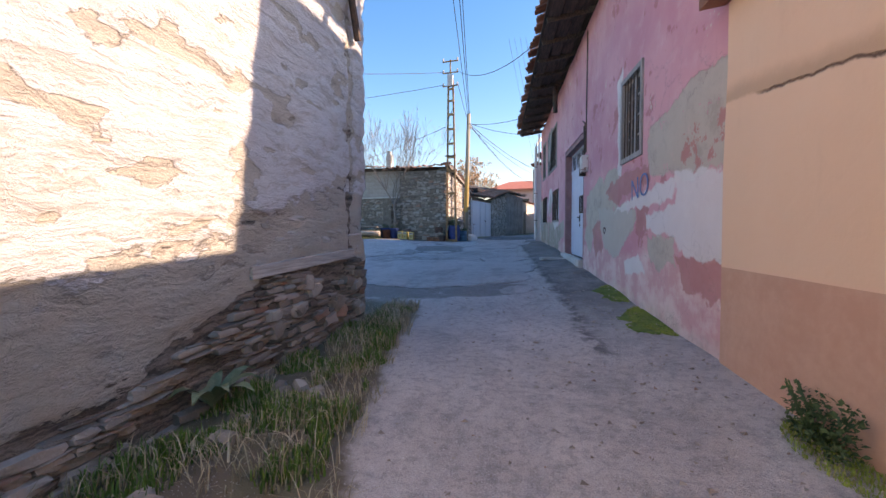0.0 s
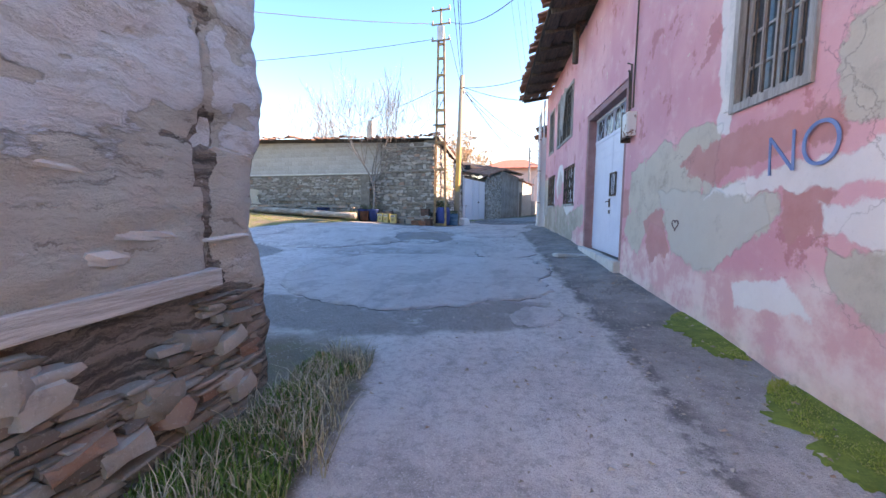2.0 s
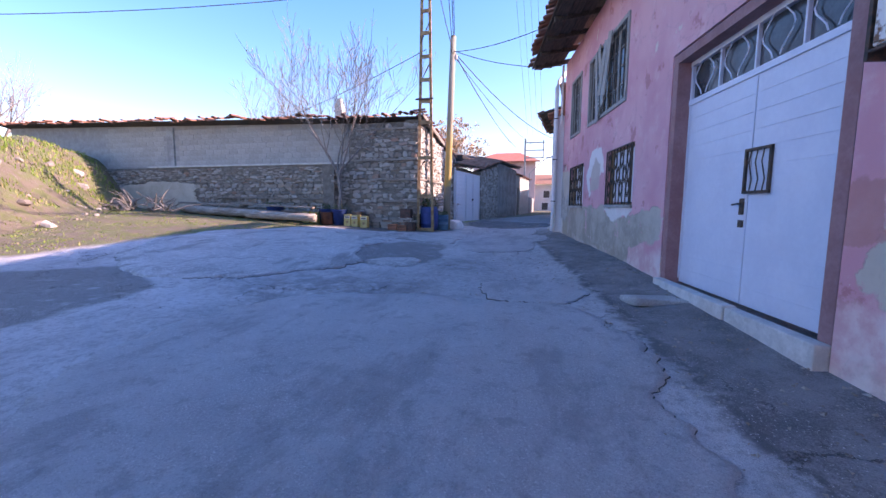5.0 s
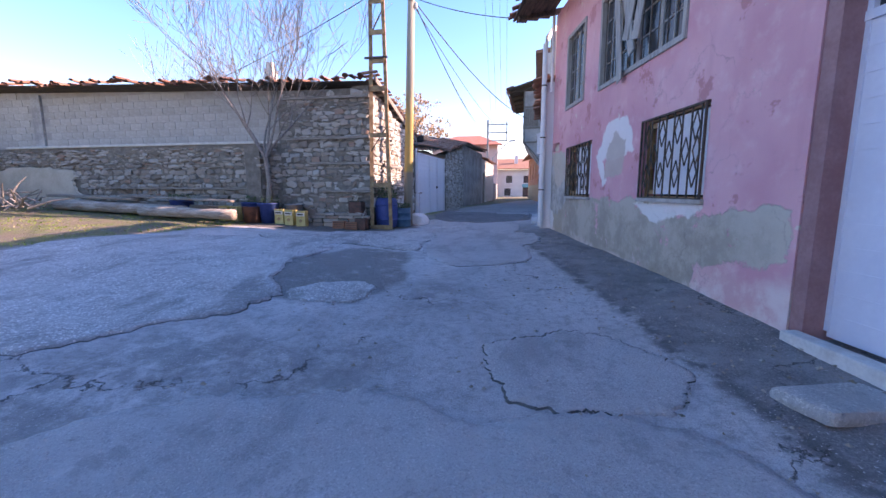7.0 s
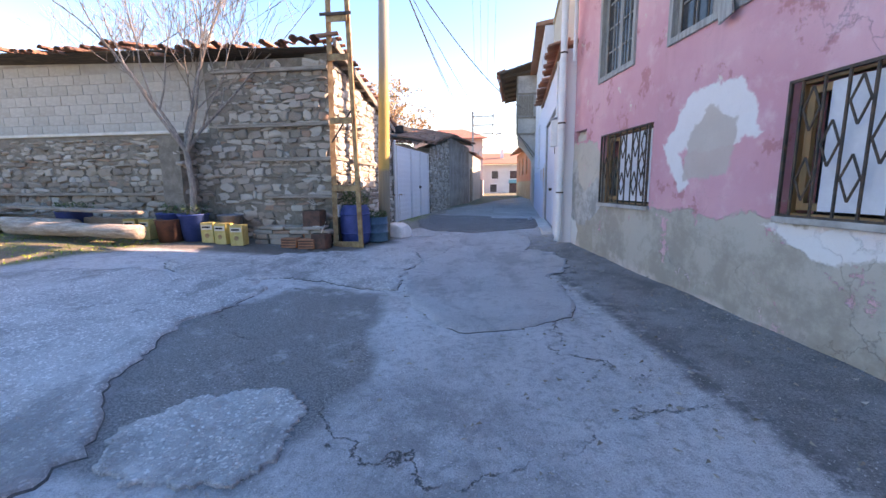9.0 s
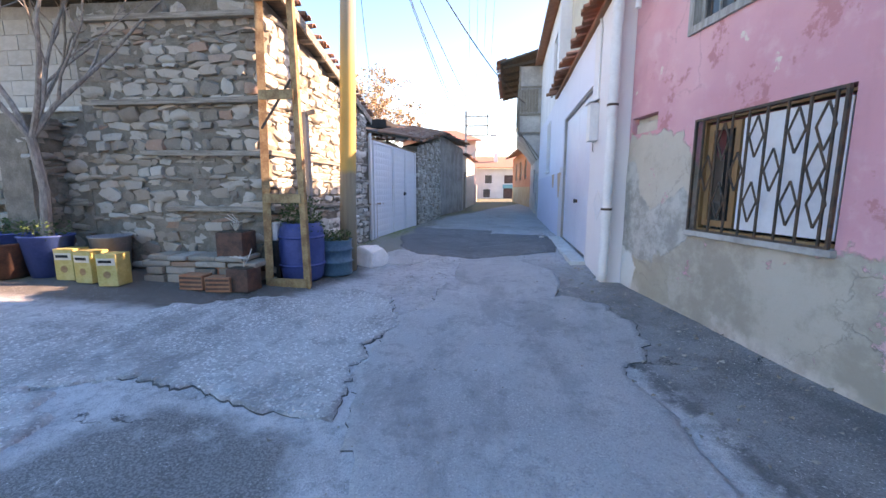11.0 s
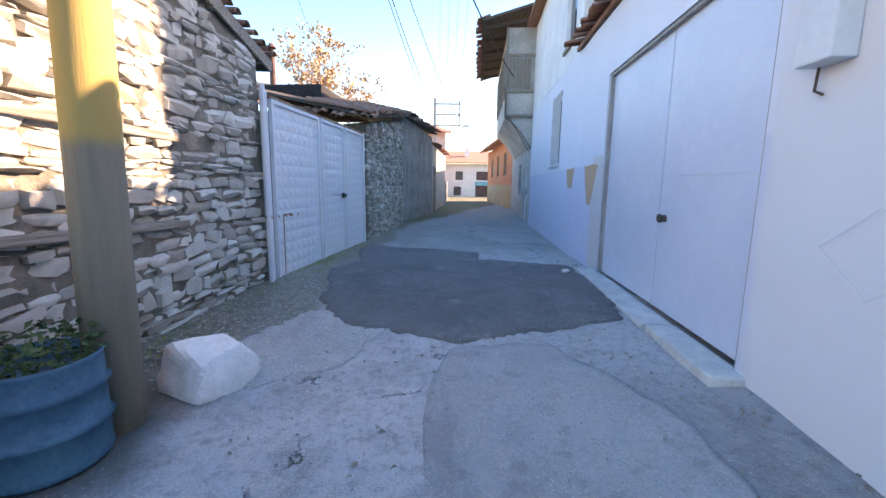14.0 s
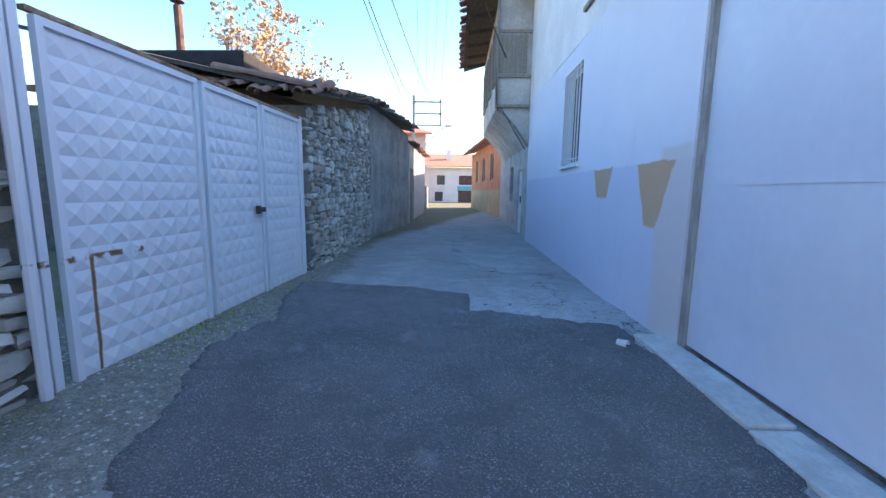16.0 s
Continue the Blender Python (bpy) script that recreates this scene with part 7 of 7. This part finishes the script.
def tree(x, y, z, height, seed, label, leaf=None, leaf_n=0, trunk_h=1.0, r=.08, spread=.7, limbs=5, depth=4, kids=(2, 4)):
    rng = random.Random(seed)
    t = thing("tree", pose(x, y, z), label, "tree")
    bm = bmesh.new()
    tube(((0, 0, -.1), (.05, .02, trunk_h * .5), (.02, -.03, trunk_h)), [r * 1.3, r, r * .9], 9, bm)
    part("trunk", bm, M_BARK, t)
    bm, tips = bmesh.new(), []
    for k in range(limbs):
        a = k * 2 * math.pi / limbs + rng.uniform(-.5, .5)
        grow(rng, bm, tips, Vector((.02, -.03, trunk_h - .03)), Vector((math.cos(a) * spread, math.sin(a) * spread, 1)).normalized(), height * .36, r * .62, depth, .22, .12, kids)
    part("crown", bm, M_BARK, t)
    if leaf:
        lm = bmesh.new()
        for k in range(leaf_n):
            p = rng.choice(tips) + Vector((rng.gauss(0, .1), rng.gauss(0, .1), rng.gauss(0, .1)))
            m = Matrix.Translation(p) @ Euler((rng.uniform(-2, 2), rng.uniform(-2, 2), rng.uniform(0, 6.3))).to_matrix().to_4x4()
            s = rng.uniform(.06, .15)
            vs = [lm.verts.new(m @ Vector(c)) for c in ((0, 0, 0), (s * .4, s * .5, s * .15), (0, s, 0), (-s * .4, s * .5, s * .15))]
            lm.faces.new((vs[0], vs[1], vs[2]))
            lm.faces.new((vs[0], vs[2], vs[3]))
        part("leaves", lm, leaf, t)
    return t


n_ = Nodes("dry_autumn_leaves")
M_AUTUMN = n_.done(n_.mix(n_.island(), (.42, .20, .07), (.62, .45, .28)), .8)
tree(-9.42, 19.95, surface_z(-9.42, 19.95) + .45, 5.6, 5, "bare young tree growing out of a blue tub", trunk_h=1.35, r=.06, spread=.75, limbs=6, depth=4, kids=(2, 3))
tree(-9.0, 35.5, 1.2, 5.6, 9, "half-bare tree with dry orange leaves behind the shed", M_AUTUMN, 4200, 1.8, .1, .7, 5, 3)
tree(-17.5, 27.5, 1.5, 6.5, 12, "bare leafless tree behind the stone building", None, 0, 2, .1, .7, 5, 4, (2, 3))
for x, y, h, s in ((-30, 20.5, 5.4, 31), (-34, 17.5, 6.0, 33), (-33, 23, 6.4, 34)):
    tree(x, y, surface_z(x, y) - .2, h, s, "bare scrubby tree beyond the bank", None, 0, 1.0, .1, .9, 5, 3, (2, 4))

# far hills round the place
M_HILL = simple("far_fields", (.12, .13, .09), (.2, .19, .13), .02, .95, .2, .5)
bm = bmesh.new()
ring = []
for k in range(96):
    a = 2 * math.pi * k / 96
    h = 9 + 7 * noise.noise((math.cos(a) * 2, math.sin(a) * 2, 4))
    ring.append([bm.verts.new((math.cos(a) * r, math.sin(a) * r, z)) for r, z in ((300, -2), (360, h), (420, h * .7))])
for k in range(96):
    a, b = ring[k], ring[(k + 1) % 96]
    for i in (0, 1):
        bm.faces.new((a[i], b[i], b[i + 1], a[i + 1]))
tagged(mesh_object("backdrop", bm, M_HILL, smooth=True), "low distant hills and fields round the village", "hills", kind="structure")
stovep = thing("stovepipe", pose(-8.45, 30, 0), "tall thin metal stovepipe with a cap", "stovepipe")
part("pipe", tube(((0, 0, 3.8), (0, 0, 5.55)), .07, 10), M_RUSTTIN, stovep)
part("cap", lathe(((.12, 5.62), (.05, 5.72), (.001, 5.73)), 10), M_RUSTTIN, stovep)
part("cap_leg", boxes((-.01, -.06, 5.5, .01, .06, 5.64)), M_RUSTTIN, stovep)
shed2 = thing("back_shed", pose(-10.5, 29.5, 0), "plain low shed behind the gate", "shed")
part("wall", boxes((0, 0, .8, 3.5, 4, 3.9)), M_PLASTER_GREY, shed2)
part("roof", slab(-.2, 3.7, -.2, 3.9, 4.2, 4.4, .1), M_TILE, shed2)

# ---- masonry, piece by piece ----
lay_stones(corner_wall, 2.7, .7, 4.68, .23, .13, STONES, 300, M_STONE_J, .2, seed=2)
lay_stones(side, 4.13, .7, lambda u: 4.75 - .22 * u, .24, .12, PALE_STONES, 300, M_PALESTONE_J, .2, seed=3, tilt=.7)
lay_stones(low_wall, CUT, .9, 3.3, .24, .12, STONES, 300, M_STONE_J, .2, keep=lambda u: u > CUT - 4.2, skip=lambda u, z: ((u - 9.5) / 2.2) ** 2 + ((z - 2.05) / .55) ** 2 < 1, seed=4)
lay_stones(stub, .55, .9, 3.15, .25, .14, STONES, 60, M_STONE_J, .2, seed=6)
lay_stones(shed_wall, 4.6, .85, sh_top, .2, .1, PALE_STONES, 300, M_PALESTONE_J, .16, keep=lambda u: u < 2.6, seed=5)
lay_stones(lw, LH_L - .02, -.1, lambda u: lerp(u, (0, 8, 9.2, 10.1, 10.7, 11.2, 14), (.0, .2, .36, .52, .8, 1.06, 1.1)), .2, .05, SLATES, 300, M_SLATE_J, .14, keep=lambda u: u > 10.2, skip=lambda u, z: noise.noise((u * 1.1, z * 2.5, 3)) > .3, seed=7, proud=.012, thin=.35, tilt=.4)
lay_stones(lw, LH_L - .1, 1.3, 2.1, .26, .06, SLATES, 0, M_WASHED_J, .12, skip=lambda u, z: u < 10.2 or z > lerp(u, (10, 12, 14), (1.6, 1.9, 2.1)) or noise.noise((u * 1.6, z * 2.4, 6)) + .6 * noise.noise((u * 3, z * 5, 2)) > -.12, seed=9, proud=-.026, thin=.3, tilt=.5)
rubble = random.Random(17)
for k in range(16):
    u, z = rubble.uniform(10.6, LH_L - .3), rubble.uniform(.35, .95)
    ob = new("stone", rubble.choice(STONES))
    ob.parent = lw
    ob.matrix_basis = pose(u, .02, z, 0, rubble.uniform(-15, 15), 0) @ Matrix.Diagonal((rubble.uniform(.14, .3), .2, rubble.uniform(.1, .2), 1))

# upper wall of hollow blocks
M_BLOCK = simple("pale_hollow_block", (.34, .315, .28), (.48, .45, .41), 3, .93, .35, .01, vary=.45)
bm = bmesh.new()
box(bm, -.5, -.5, -.5, .5, .5, .5)
BLOCK = bpy.data.meshes.new("block")
bm.to_mesh(BLOCK)
bm.free()
BLOCK.materials.append(M_BLOCK)
row = 0
while True:
    z = 3.4 + row * .215
    if z + .2 > 5.3:
        break
    u = CUT - .02 - (.2 if row % 2 else 0)
    while u > 6.5:
        if z + .2 < front_top(u) - .03 and not 9.8 < u - .2 < 10.25:
            ob = new("block", BLOCK)
            ob.parent = blk
            ob.matrix_basis = pose(u - .2, .03 - RNG.uniform(.0, .006), z + .1, 0, RNG.uniform(-.4, .4), 0) @ Matrix.Diagonal((.388, .08, .2, 1))
        u -= .4
    row += 1
